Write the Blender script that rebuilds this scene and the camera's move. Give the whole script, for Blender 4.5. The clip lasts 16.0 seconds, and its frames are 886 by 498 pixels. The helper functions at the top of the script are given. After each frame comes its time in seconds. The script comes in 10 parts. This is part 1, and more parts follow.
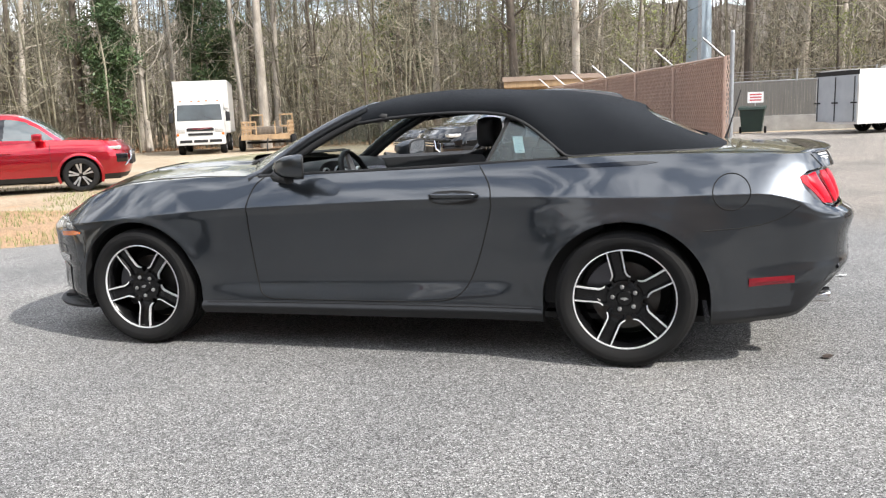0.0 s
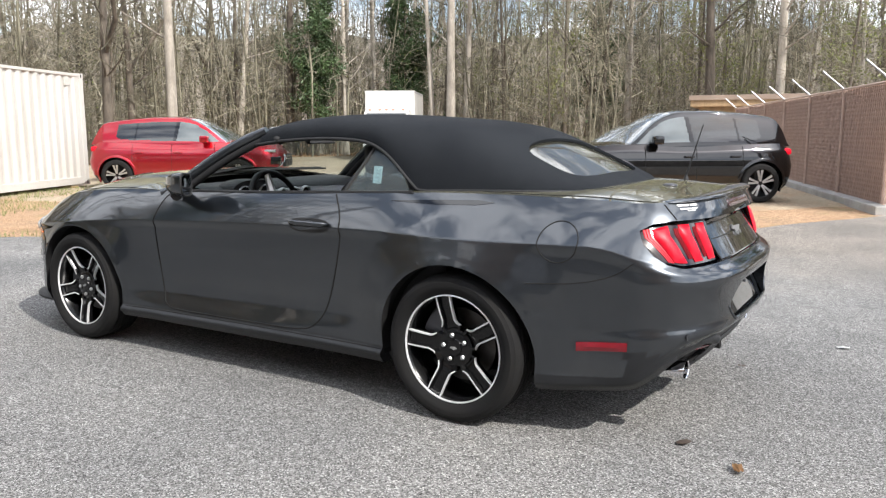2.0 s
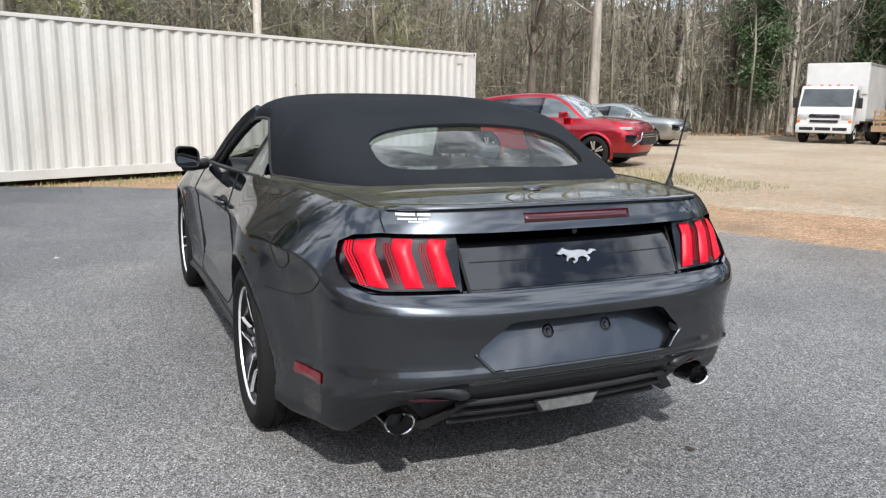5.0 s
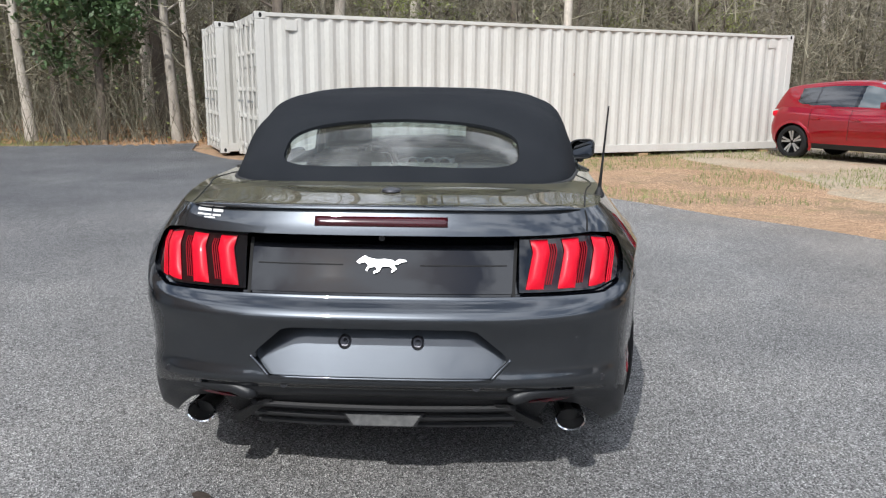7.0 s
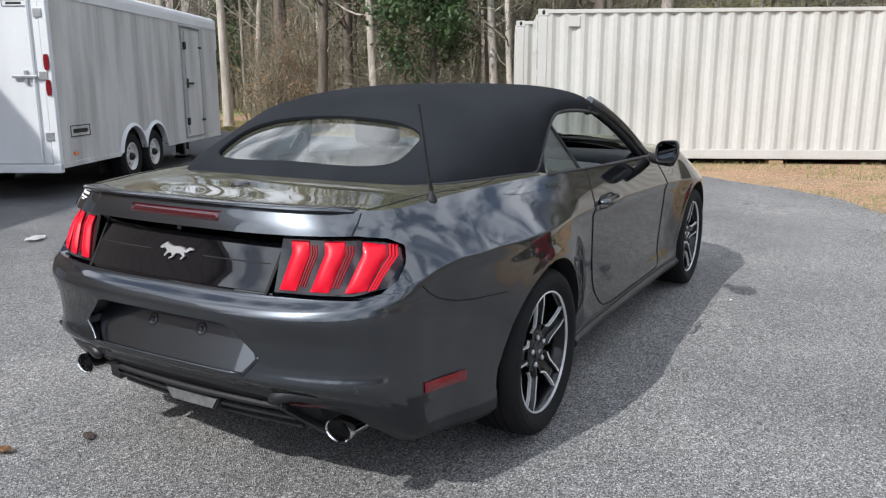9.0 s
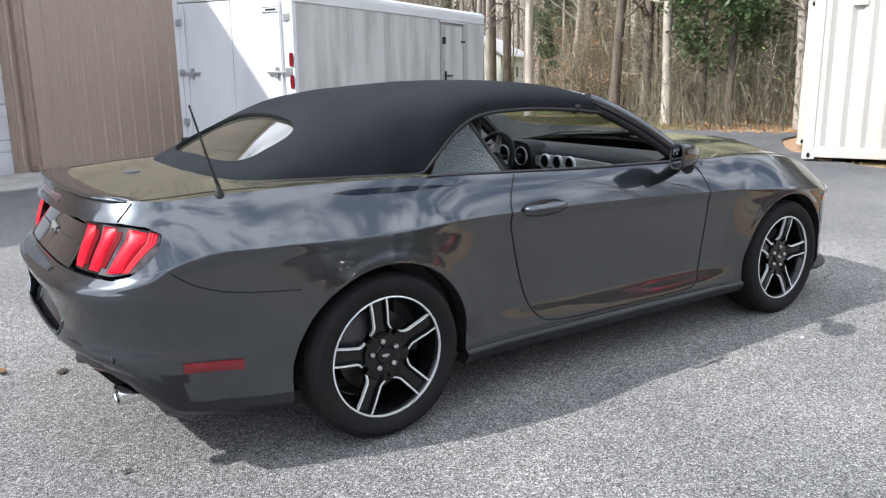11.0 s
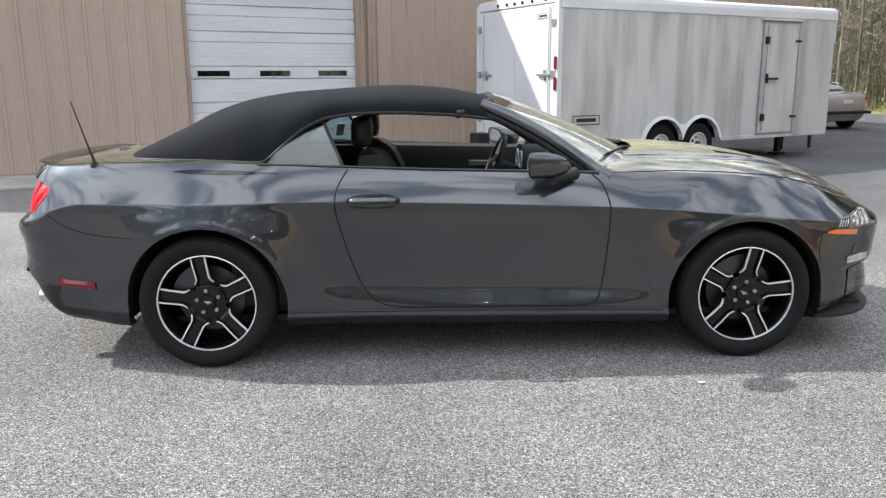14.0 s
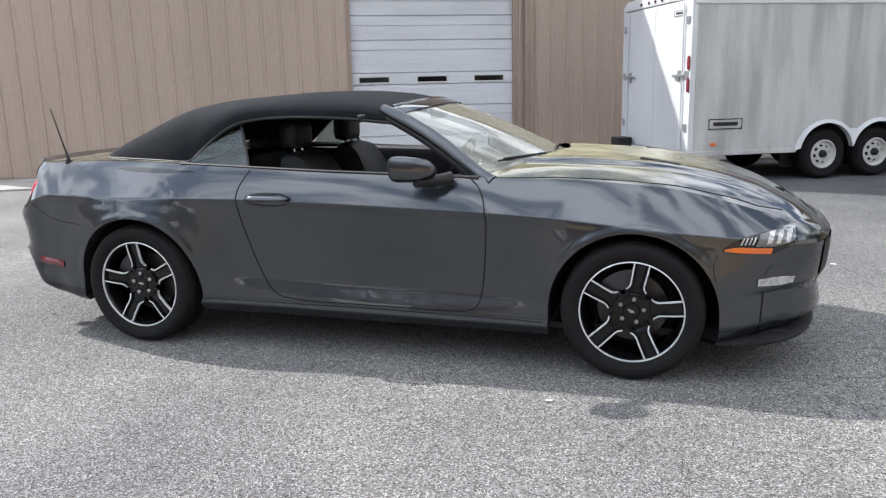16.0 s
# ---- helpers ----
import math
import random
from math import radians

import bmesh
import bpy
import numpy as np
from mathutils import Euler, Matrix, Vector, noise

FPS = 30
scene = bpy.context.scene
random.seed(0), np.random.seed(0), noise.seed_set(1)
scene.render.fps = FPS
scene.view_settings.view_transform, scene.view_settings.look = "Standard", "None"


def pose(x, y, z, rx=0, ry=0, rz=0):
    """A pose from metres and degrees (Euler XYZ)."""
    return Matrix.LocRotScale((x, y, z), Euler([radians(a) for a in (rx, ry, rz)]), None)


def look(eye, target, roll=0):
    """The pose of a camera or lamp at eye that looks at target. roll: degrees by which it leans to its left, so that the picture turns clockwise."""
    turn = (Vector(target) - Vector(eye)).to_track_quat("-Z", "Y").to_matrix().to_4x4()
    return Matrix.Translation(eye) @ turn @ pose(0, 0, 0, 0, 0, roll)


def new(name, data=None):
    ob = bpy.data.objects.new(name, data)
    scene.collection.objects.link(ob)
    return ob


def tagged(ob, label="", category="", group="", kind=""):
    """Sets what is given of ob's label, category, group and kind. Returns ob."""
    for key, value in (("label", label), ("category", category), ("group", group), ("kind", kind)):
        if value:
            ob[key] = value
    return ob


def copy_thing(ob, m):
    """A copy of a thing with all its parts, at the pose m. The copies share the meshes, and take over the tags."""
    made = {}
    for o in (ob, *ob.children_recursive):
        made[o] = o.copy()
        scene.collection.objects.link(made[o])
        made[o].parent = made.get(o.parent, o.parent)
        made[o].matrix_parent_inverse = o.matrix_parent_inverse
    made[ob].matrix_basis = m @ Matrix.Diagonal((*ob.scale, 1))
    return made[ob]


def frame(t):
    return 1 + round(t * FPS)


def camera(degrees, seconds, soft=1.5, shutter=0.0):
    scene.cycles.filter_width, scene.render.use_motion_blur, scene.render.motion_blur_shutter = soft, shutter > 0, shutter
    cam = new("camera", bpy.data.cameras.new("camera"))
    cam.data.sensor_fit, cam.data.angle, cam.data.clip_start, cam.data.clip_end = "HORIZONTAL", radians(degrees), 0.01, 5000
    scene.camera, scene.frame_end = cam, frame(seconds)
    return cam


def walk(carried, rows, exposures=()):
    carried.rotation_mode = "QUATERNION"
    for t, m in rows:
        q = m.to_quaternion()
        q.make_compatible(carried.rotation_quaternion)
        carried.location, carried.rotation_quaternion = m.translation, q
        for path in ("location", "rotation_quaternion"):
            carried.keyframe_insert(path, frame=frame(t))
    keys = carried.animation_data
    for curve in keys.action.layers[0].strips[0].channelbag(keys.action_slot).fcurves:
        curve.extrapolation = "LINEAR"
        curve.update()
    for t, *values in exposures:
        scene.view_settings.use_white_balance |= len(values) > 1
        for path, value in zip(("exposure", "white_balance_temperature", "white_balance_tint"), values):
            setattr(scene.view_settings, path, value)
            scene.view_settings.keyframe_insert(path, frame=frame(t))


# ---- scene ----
cam = camera(59.5, 16.0, 1.25)
PATH = [
    (0, (-1.539, 4.598, 1.239), (-0.986, 2.707, 0.897), -2.4),
    (0.5, (-1.909, 4.436, 1.251), (-1.228, 2.582, 0.93), -2.2),
    (1, (-2.315, 4.253, 1.267), (-1.513, 2.447, 0.96), -1.6),
    (1.5, (-2.669, 3.986, 1.267), (-1.75, 2.235, 0.964), -0.8),
    (2, (-3.057, 3.741, 1.282), (-2.015, 2.061, 0.981), -0.1),
    (2.5, (-3.352, 3.421, 1.28), (-2.177, 1.832, 0.976), 0.2),
    (3, (-3.647, 3.068, 1.283), (-2.334, 1.592, 0.973), 0.2),
    (3.5, (-3.902, 2.679, 1.294), (-2.446, 1.346, 0.973), 0.0),
    (4, (-4.101, 2.269, 1.302), (-2.516, 1.098, 0.965), -0.0),
    (4.2, (-4.197, 2.097, 1.304), (-2.563, 0.997, 0.957), 0.1),
    (6.3, (-4.654, 0.373, 1.355), (-2.709, 0.121, 0.965), 0.9),
    (6.5, (-4.663, 0.188, 1.351), (-2.709, 0.028, 0.954), 0.7),
    (7, (-4.672, -0.271, 1.37), (-2.715, -0.204, 0.964), 0.5),
    (7.5, (-4.593, -0.701, 1.376), (-2.659, -0.404, 0.96), 0.2),
    (8, (-4.508, -1.178, 1.377), (-2.622, -0.657, 0.959), 0.1),
    (8.5, (-4.312, -1.584, 1.379), (-2.506, -0.836, 0.958), -0.1),
    (9, (-4.088, -2.012, 1.378), (-2.387, -1.048, 0.959), -0.1),
    (9.2, (-3.994, -2.178, 1.391), (-2.342, -1.132, 0.973), -0.2),
    (11.3, (-2.572, -3.548, 1.411), (-1.559, -1.878, 0.978), -0.5),
    (11.5, (-2.417, -3.649, 1.424), (-1.475, -1.937, 0.998), -0.3),
    (12, (-2.0, -3.855, 1.42), (-1.248, -2.051, 0.997), -0.3),
    (12.5, (-1.565, -4.093, 1.416), (-1.003, -2.221, 0.995), -0.2),
    (13, (-1.143, -4.292, 1.408), (-0.761, -2.375, 0.985), -0.1),
    (13.5, (-0.732, -4.484, 1.406), (-0.515, -2.543, 0.978), -0.1),
    (14, (-0.301, -4.634, 1.408), (-0.239, -2.682, 0.98), -0.4),
    (14.5, (0.149, -4.688, 1.405), (0.062, -2.735, 0.982), -0.7),
    (15, (0.633, -4.724, 1.408), (0.391, -2.783, 0.991), -1.0),
    (15.5, (1.067, -4.619, 1.403), (0.666, -2.703, 0.991), -1.1),
    (16, (1.52, -4.491, 1.391), (0.955, -2.617, 0.98), -1.3),
]
walk(cam, [(t, look(e, g, r)) for t, e, g, r in PATH], [(0, 0.76, 6350, 10), (2.5, 0.60, 6350, 10), (4.2, 0.37, 6150, 10), (6.3, 0.13, 6050, 10), (9.2, 0.2, 6050, 10), (11.3, 0.78, 6100, 10), (13, 0.76, 6250, 10), (14.5, 0.66, 6350, 10), (16, 0.62, 6200, 10)])

# ---- world, sun ----
SUN = Vector((-1.02, 0.31, 1.0)).normalized()
world = bpy.data.worlds.new("sky")
scene.world = world
world.use_nodes = True
wn, wl = world.node_tree.nodes, world.node_tree.links
wn.clear()
w_out, w_bg = wn.new("ShaderNodeOutputWorld"), wn.new("ShaderNodeBackground")
sky = wn.new("ShaderNodeTexSky")
sky.sky_type, sky.sun_disc = "NISHITA", False
sky.sun_elevation = math.asin(SUN.z)
sky.sun_rotation = math.atan2(SUN.x, SUN.y)
sky.air_density, sky.dust_density, sky.ozone_density = 1.0, 1.2, 1.0
# broken spring cloud over the whole sky
w_co, w_map = wn.new("ShaderNodeTexCoord"), wn.new("ShaderNodeMapping")
w_map.inputs["Location"].default_value = (1.0, 6.0, 2.0)
w_map.inputs["Scale"].default_value = (1.0, 1.0, 1.9)
w_noise, w_ramp = wn.new("ShaderNodeTexNoise"), wn.new("ShaderNodeValToRGB")
w_noise.inputs["Scale"].default_value = 5.0
w_noise.inputs["Detail"].default_value = 7
w_noise.inputs["Roughness"].default_value = 0.55
w_ramp.color_ramp.elements[0].position = 0.42
w_ramp.color_ramp.elements[1].position = 0.58
w_ramp.color_ramp.elements[0].color = (0.07, 0.07, 0.07, 1)
w_mix = wn.new("ShaderNodeMix")
w_mix.data_type = "RGBA"
w_mix.inputs["B"].default_value = (18.0, 18.2, 18.8, 1)
wl.new(w_co.outputs["Generated"], w_map.inputs["Vector"])
wl.new(w_map.outputs["Vector"], w_noise.inputs["Vector"])
wl.new(w_noise.outputs["Fac"], w_ramp.inputs["Fac"])
wl.new(w_ramp.outputs["Color"], w_mix.inputs["Factor"])
wl.new(sky.outputs["Color"], w_mix.inputs["A"])
wl.new(w_mix.outputs["Result"], w_bg.inputs["Color"])
w_bg.inputs["Strength"].default_value = 0.102
wl.new(w_bg.outputs["Background"], w_out.inputs["Surface"])
sun = new("sun", bpy.data.lights.new("sun", "SUN"))
sun.data.energy, sun.data.angle, sun.data.color = 4.2, radians(0.6), (1.0, 0.95, 0.87)
sun.matrix_world = look(SUN * 60, (0, 0, 0))

# ---- materials ----
def mat(name, color, rough=0.5, metal=0.0, color2=None, scale=6.0, detail=6.0, lo=0.35, hi=0.68, bump=0.0, bscale=80.0,
        coat=0.0, spec=0.5, rvar=0.0, fine=0.0, fscale=120.0, stretch=(1, 1, 1), rand=0.0, emit=0.0, trans=0.0, ior=1.45):
    """A surface: two colours mixed by a broad noise, fine grain, roughness that varies, relief."""
    m = bpy.data.materials.new(name)
    m.use_nodes = True
    n, l = m.node_tree.nodes, m.node_tree.links
    b = n["Principled BSDF"]
    co, mp = n.new("ShaderNodeTexCoord"), n.new("ShaderNodeMapping")
    l.new(co.outputs["Object"], mp.inputs["Vector"])
    mp.inputs["Scale"].default_value = stretch
    b.inputs["Metallic"].default_value, b.inputs["Roughness"].default_value = metal, rough
    b.inputs["Coat Weight"].default_value, b.inputs["Coat Roughness"].default_value = coat, 0.03
    b.inputs["Specular IOR Level"].default_value = spec
    b.inputs["Transmission Weight"].default_value, b.inputs["IOR"].default_value = trans, ior
    c2 = color2 or tuple(c * 0.8 for c in color)
    noise_a, ramp = n.new("ShaderNodeTexNoise"), n.new("ShaderNodeValToRGB")
    noise_a.inputs["Scale"].default_value, noise_a.inputs["Detail"].default_value = scale, detail
    l.new(mp.outputs["Vector"], noise_a.inputs["Vector"])
    l.new(noise_a.outputs["Fac"], ramp.inputs["Fac"])
    e = ramp.color_ramp.elements
    e[0].position, e[1].position = lo, hi
    e[0].color, e[1].color = (*color, 1), (*c2, 1)
    tint = ramp.outputs["Color"]
    if fine:
        nf, mul, rng = n.new("ShaderNodeTexNoise"), n.new("ShaderNodeMix"), n.new("ShaderNodeMapRange")
        nf.inputs["Scale"].default_value, nf.inputs["Detail"].default_value = fscale, 4
        l.new(mp.outputs["Vector"], nf.inputs["Vector"])
        rng.inputs["From Min"].default_value, rng.inputs["From Max"].default_value = 0.3, 0.7
        rng.inputs["To Min"].default_value, rng.inputs["To Max"].default_value = 1 - fine, 1 + fine
        l.new(nf.outputs["Fac"], rng.inputs["Value"])
        mul.data_type, mul.blend_type = "RGBA", "MULTIPLY"
        mul.inputs["Factor"].default_value = 1
        l.new(tint, mul.inputs["A"])
        l.new(rng.outputs["Result"], mul.inputs["B"])
        tint = mul.outputs["Result"]
    if rand:
        oi, mul, rng = n.new("ShaderNodeObjectInfo"), n.new("ShaderNodeMix"), n.new("ShaderNodeMapRange")
        rng.inputs["To Min"].default_value, rng.inputs["To Max"].default_value = 1 - rand, 1 + rand
        l.new(oi.outputs["Random"], rng.inputs["Value"])
        mul.data_type, mul.blend_type = "RGBA", "MULTIPLY"
        mul.inputs["Factor"].default_value = 1
        l.new(tint, mul.inputs["A"])
        l.new(rng.outputs["Result"], mul.inputs["B"])
        tint = mul.outputs["Result"]
    l.new(tint, b.inputs["Base Color"])
    if emit:
        l.new(tint, b.inputs["Emission Color"])
        b.inputs["Emission Strength"].default_value = emit
    if rvar:
        rr = n.new("ShaderNodeMapRange")
        rr.inputs["To Min"].default_value, rr.inputs["To Max"].default_value = max(0, rough - rvar), min(1, rough + rvar)
        l.new(noise_a.outputs["Fac"], rr.inputs["Value"])
        l.new(rr.outputs["Result"], b.inputs["Roughness"])
    if bump:
        nb, bp = n.new("ShaderNodeTexNoise"), n.new("ShaderNodeBump")
        nb.inputs["Scale"].default_value, nb.inputs["Detail"].default_value = bscale, 5
        bp.inputs["Strength"].default_value, bp.inputs["Distance"].default_value = bump, 0.01
        l.new(mp.outputs["Vector"], nb.inputs["Vector"])
        l.new(nb.outputs["Fac"], bp.inputs["Height"])
        l.new(bp.outputs["Normal"], b.inputs["Normal"])
    return m


def glass(name, tint=(0.8, 0.9, 0.88), rough=0.0, share=0.86, dust=0.0):
    """Thin window glass: a clear part that tints, under a Fresnel gloss, with an even film of dust."""
    m = bpy.data.materials.new(name)
    m.use_nodes = True
    n, l = m.node_tree.nodes, m.node_tree.links
    n.remove(n["Principled BSDF"])
    out = n["Material Output"]
    clear, gloss, mix, fr = n.new("ShaderNodeBsdfTransparent"), n.new("ShaderNodeBsdfGlossy"), n.new("ShaderNodeMixShader"), n.new("ShaderNodeLayerWeight")
    clear.inputs["Color"].default_value = (*tint, 1)
    gloss.inputs["Roughness"].default_value = rough
    pw = n.new("ShaderNodeMath")
    pw.operation = "POWER"
    pw.inputs[1].default_value = 4.2
    l.new(fr.outputs["Facing"], pw.inputs[0])
    mul = n.new("ShaderNodeMath")
    mul.operation, mul.use_clamp = "MULTIPLY_ADD", True
    mul.inputs[1].default_value, mul.inputs[2].default_value = 0.85, 1 - share
    l.new(pw.outputs["Value"], mul.inputs[0])
    l.new(mul.outputs["Value"], mix.inputs["Fac"])
    l.new(clear.outputs["BSDF"], mix.inputs[1])
    l.new(gloss.outputs["BSDF"], mix.inputs[2])
    if dust:
        film, mix2 = n.new("ShaderNodeBsdfDiffuse"), n.new("ShaderNodeMixShader")
        film.inputs["Color"].default_value = (0.55, 0.54, 0.42, 1)
        mix2.inputs["Fac"].default_value = dust
        l.new(mix.outputs["Shader"], mix2.inputs[1])
        l.new(film.outputs["BSDF"], mix2.inputs[2])
        mix = mix2
    l.new(mix.outputs["Shader"], out.inputs["Surface"])
    return m


def paint(name, color, flake=0.25, dusty=0.0):
    """Metallic car paint under clear coat; pollen and dust lie on what faces up."""
    m = mat(name, color, rough=0.33, metal=0.95, color2=tuple(c * 0.92 for c in color), scale=2.2, coat=1.0, rvar=0.04, fine=flake, fscale=900)
    m.node_tree.nodes["Principled BSDF"].inputs["Coat IOR"].default_value = 1.66
    m.node_tree.nodes["Principled BSDF"].inputs["Specular Tint"].default_value = (*(min(1.0, c * 2.0) for c in color), 1)
    if dusty:
        n, l = m.node_tree.nodes, m.node_tree.links
        b, out = n["Principled BSDF"], n["Material Output"]
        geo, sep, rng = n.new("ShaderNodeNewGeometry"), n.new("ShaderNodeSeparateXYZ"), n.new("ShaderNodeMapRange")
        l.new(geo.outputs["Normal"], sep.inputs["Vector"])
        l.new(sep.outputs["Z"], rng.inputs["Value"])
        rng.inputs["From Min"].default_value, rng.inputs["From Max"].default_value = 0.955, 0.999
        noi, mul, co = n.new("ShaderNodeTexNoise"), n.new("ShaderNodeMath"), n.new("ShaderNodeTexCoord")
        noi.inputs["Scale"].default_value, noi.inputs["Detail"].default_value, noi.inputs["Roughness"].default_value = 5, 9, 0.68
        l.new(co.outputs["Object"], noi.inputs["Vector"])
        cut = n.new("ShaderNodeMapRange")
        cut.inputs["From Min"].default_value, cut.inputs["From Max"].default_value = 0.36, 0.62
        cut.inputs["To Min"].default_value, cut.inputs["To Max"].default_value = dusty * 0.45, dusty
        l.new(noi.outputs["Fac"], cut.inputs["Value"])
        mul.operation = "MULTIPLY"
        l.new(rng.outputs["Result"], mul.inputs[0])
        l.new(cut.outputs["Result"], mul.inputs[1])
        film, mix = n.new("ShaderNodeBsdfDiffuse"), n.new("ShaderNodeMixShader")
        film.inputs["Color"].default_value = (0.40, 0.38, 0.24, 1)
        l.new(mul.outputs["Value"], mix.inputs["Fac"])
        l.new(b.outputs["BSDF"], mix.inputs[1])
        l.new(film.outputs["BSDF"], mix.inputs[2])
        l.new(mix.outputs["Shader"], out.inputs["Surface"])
    return m


M_CAR = paint("grey_paint", (0.053, 0.0595, 0.0685), 0.22)
M_CARHOOD = paint("dusty_bonnet_paint", (0.053, 0.0595, 0.0685), 0.22, 0.5)
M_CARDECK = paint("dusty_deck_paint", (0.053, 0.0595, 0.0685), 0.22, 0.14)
M_RED = paint("red_paint", (0.42, 0.006, 0.018), 0.1)
M_BLK = paint("black_paint", (0.0035, 0.0035, 0.0042), 0.1)
M_WINE = paint("wine_paint", (0.06, 0.012, 0.018), 0.1)
M_SILV = paint("silver_paint", (0.42, 0.42, 0.40), 0.1)
M_DOORGAP = mat("gap_black", (0.004, 0.004, 0.004), 0.8)
M_FABRIC = mat("black_canvas", (0.0125, 0.0142, 0.0172), 0.9, color2=(0.0175, 0.0196, 0.0228), scale=3, bump=0.35, bscale=900, spec=0.12, fine=0.25, fscale=700)
M_TRIM = mat("black_plastic", (0.018, 0.018, 0.019), 0.55, bump=0.15, bscale=500, spec=0.4)
M_GLOSSBLK = mat("gloss_black", (0.002, 0.0024, 0.004), 0.03, color2=(0.003, 0.0035, 0.005), coat=1.0, spec=0.25, scale=2)
M_RUBBER = mat("tyre_rubber", (0.0111, 0.0111, 0.0117), 0.8, color2=(0.014, 0.0135, 0.013), scale=9, bump=0.2, bscale=220, spec=0.22)
M_RIMBLK = mat("rim_black", (0.0045, 0.0045, 0.005), 0.25, coat=0.3, spec=0.3)
M_ALLOY = mat("machined_alloy", (0.86, 0.86, 0.87), 0.32, 0.4, fine=0.1, fscale=300)
M_STEEL = mat("brake_steel", (0.09, 0.088, 0.085), 0.45, 0.9, color2=(0.06, 0.05, 0.045), scale=14)
M_CHROME = mat("chrome", (0.75, 0.75, 0.76), 0.08, 1.0, color2=(0.7, 0.7, 0.71))
M_DKALLOY = mat("dark_alloy", (0.10, 0.10, 0.11), 0.4, 0.9)
M_LENSRED = mat("red_lens", (0.60, 0.004, 0.020), 0.4, coat=0.12, color2=(0.54, 0.003, 0.018), scale=30, spec=0.25)
M_MARKER = mat("marker_lens", (0.17, 0.005, 0.012), 0.2, coat=0.6)
M_LIP = mat("matt_grey_lip", (0.013, 0.014, 0.016), 0.42, bump=0.1, bscale=400)
M_LENSDARK = mat("dark_red_lens", (0.045, 0.003, 0.006), 0.1, coat=0.8)
M_LENSFLOOR = mat("smoked_lens", (0.014, 0.001, 0.002), 0.12, coat=0.6)
M_LENSRIB = mat("ribbed_red_lens", (0.21, 0.003, 0.009), 0.5, spec=0.2, scale=60)
M_REVLENS = mat("dim_clear_lens", (0.16, 0.16, 0.155), 0.15, 0.2, color2=(0.10, 0.10, 0.10), scale=40, coat=1.0)
M_AMBER = mat("amber_lens", (0.75, 0.16, 0.02), 0.12, coat=1.0)
M_CLEARLENS = mat("clear_lens", (0.62, 0.62, 0.6), 0.12, 0.35, color2=(0.35, 0.35, 0.34), scale=40, coat=1.0)
M_GLASS = glass("window_glass", (0.80, 0.88, 0.86), share=0.90)
M_SCREEN = glass("windscreen_glass", (0.78, 0.86, 0.84), share=0.82, dust=0.22)
M_REARGLASS = glass("rear_glass", (0.62, 0.72, 0.74), share=0.88, dust=0.05)
M_QGLASS = glass("quarter_glass", (0.62, 0.72, 0.74), 0.13, share=0.92, dust=0.03)
M_TINT = glass("privacy_glass", (0.10, 0.11, 0.12), share=0.92)
M_MIRROR = mat("mirror_glass", (0.42, 0.44, 0.47), 0.02, 1.0, color2=(0.41, 0.43, 0.46))
M_LEATHER = mat("black_leather", (0.014, 0.014, 0.015), 0.5, bump=0.2, bscale=350, scale=5)
M_DASH = mat("dash_vinyl", (0.020, 0.020, 0.022), 0.62, bump=0.2, bscale=400)
M_SATIN = mat("satin_silver", (0.55, 0.55, 0.55), 0.3, 0.85)
M_PAPER = mat("paper_label", (0.52, 0.57, 0.57), 0.6, color2=(0.55, 0.66, 0.68), scale=25)
M_WHITEINK = mat("white_vinyl", (0.75, 0.75, 0.74), 0.5)
M_CONT = mat("container_cream", (0.50, 0.49, 0.455), 0.5, color2=(0.42, 0.405, 0.365), scale=1.3, lo=0.45, hi=0.8, fine=0.04, fscale=30, bump=0.05, bscale=12, stretch=(1, 1, 0.35))
M_RUST = mat("rusty_steel", (0.16, 0.08, 0.045), 0.8, color2=(0.32, 0.28, 0.24), scale=9)
M_TRAILER = mat("trailer_white", (0.53, 0.53, 0.515), 0.38, color2=(0.36, 0.36, 0.345), scale=2.2, lo=0.42, hi=0.66, fine=0.05, fscale=25, stretch=(1.6, 1.6, 0.22), coat=0.2)
M_TRAILERDOOR = mat("trailer_door_white", (0.66, 0.67, 0.68), 0.4, color2=(0.58, 0.59, 0.60), scale=2, stretch=(1, 1, 0.3))
M_GALV = mat("galvanised", (0.42, 0.43, 0.44), 0.45, 0.8, color2=(0.33, 0.34, 0.35), scale=12)
M_POLE = mat("pole_zinc", (0.42, 0.50, 0.56), 0.5, 0.35, color2=(0.34, 0.41, 0.47), scale=1.2, stretch=(1, 1, 0.3))
M_TAN = mat("tan_siding", (0.44, 0.345, 0.28), 0.45, color2=(0.395, 0.31, 0.25), scale=0.7, fine=0.05, fscale=20, bump=0.04, bscale=6, stretch=(1, 1, 0.3))
M_TANTRIM = mat("tan_trim", (0.33, 0.25, 0.195), 0.45, scale=2)
M_GARAGE = mat("garage_white", (0.62, 0.63, 0.65), 0.45, color2=(0.55, 0.56, 0.58), scale=1.6, fine=0.04, fscale=30, stretch=(0.4, 1, 2))
M_CONCRETE = mat("concrete", (0.36, 0.35, 0.33), 0.9, color2=(0.26, 0.25, 0.235), scale=2.4, fine=0.14, fscale=60, bump=0.3, bscale=60)
M_BRICK = mat("red_brick", (0.18, 0.075, 0.055), 0.85, color2=(0.13, 0.06, 0.045), scale=7)
M_SLAT = mat("brown_slat", (0.255, 0.155, 0.120), 0.55, color2=(0.31, 0.195, 0.155), scale=3, stretch=(1, 1, 0.2), rand=0.12)
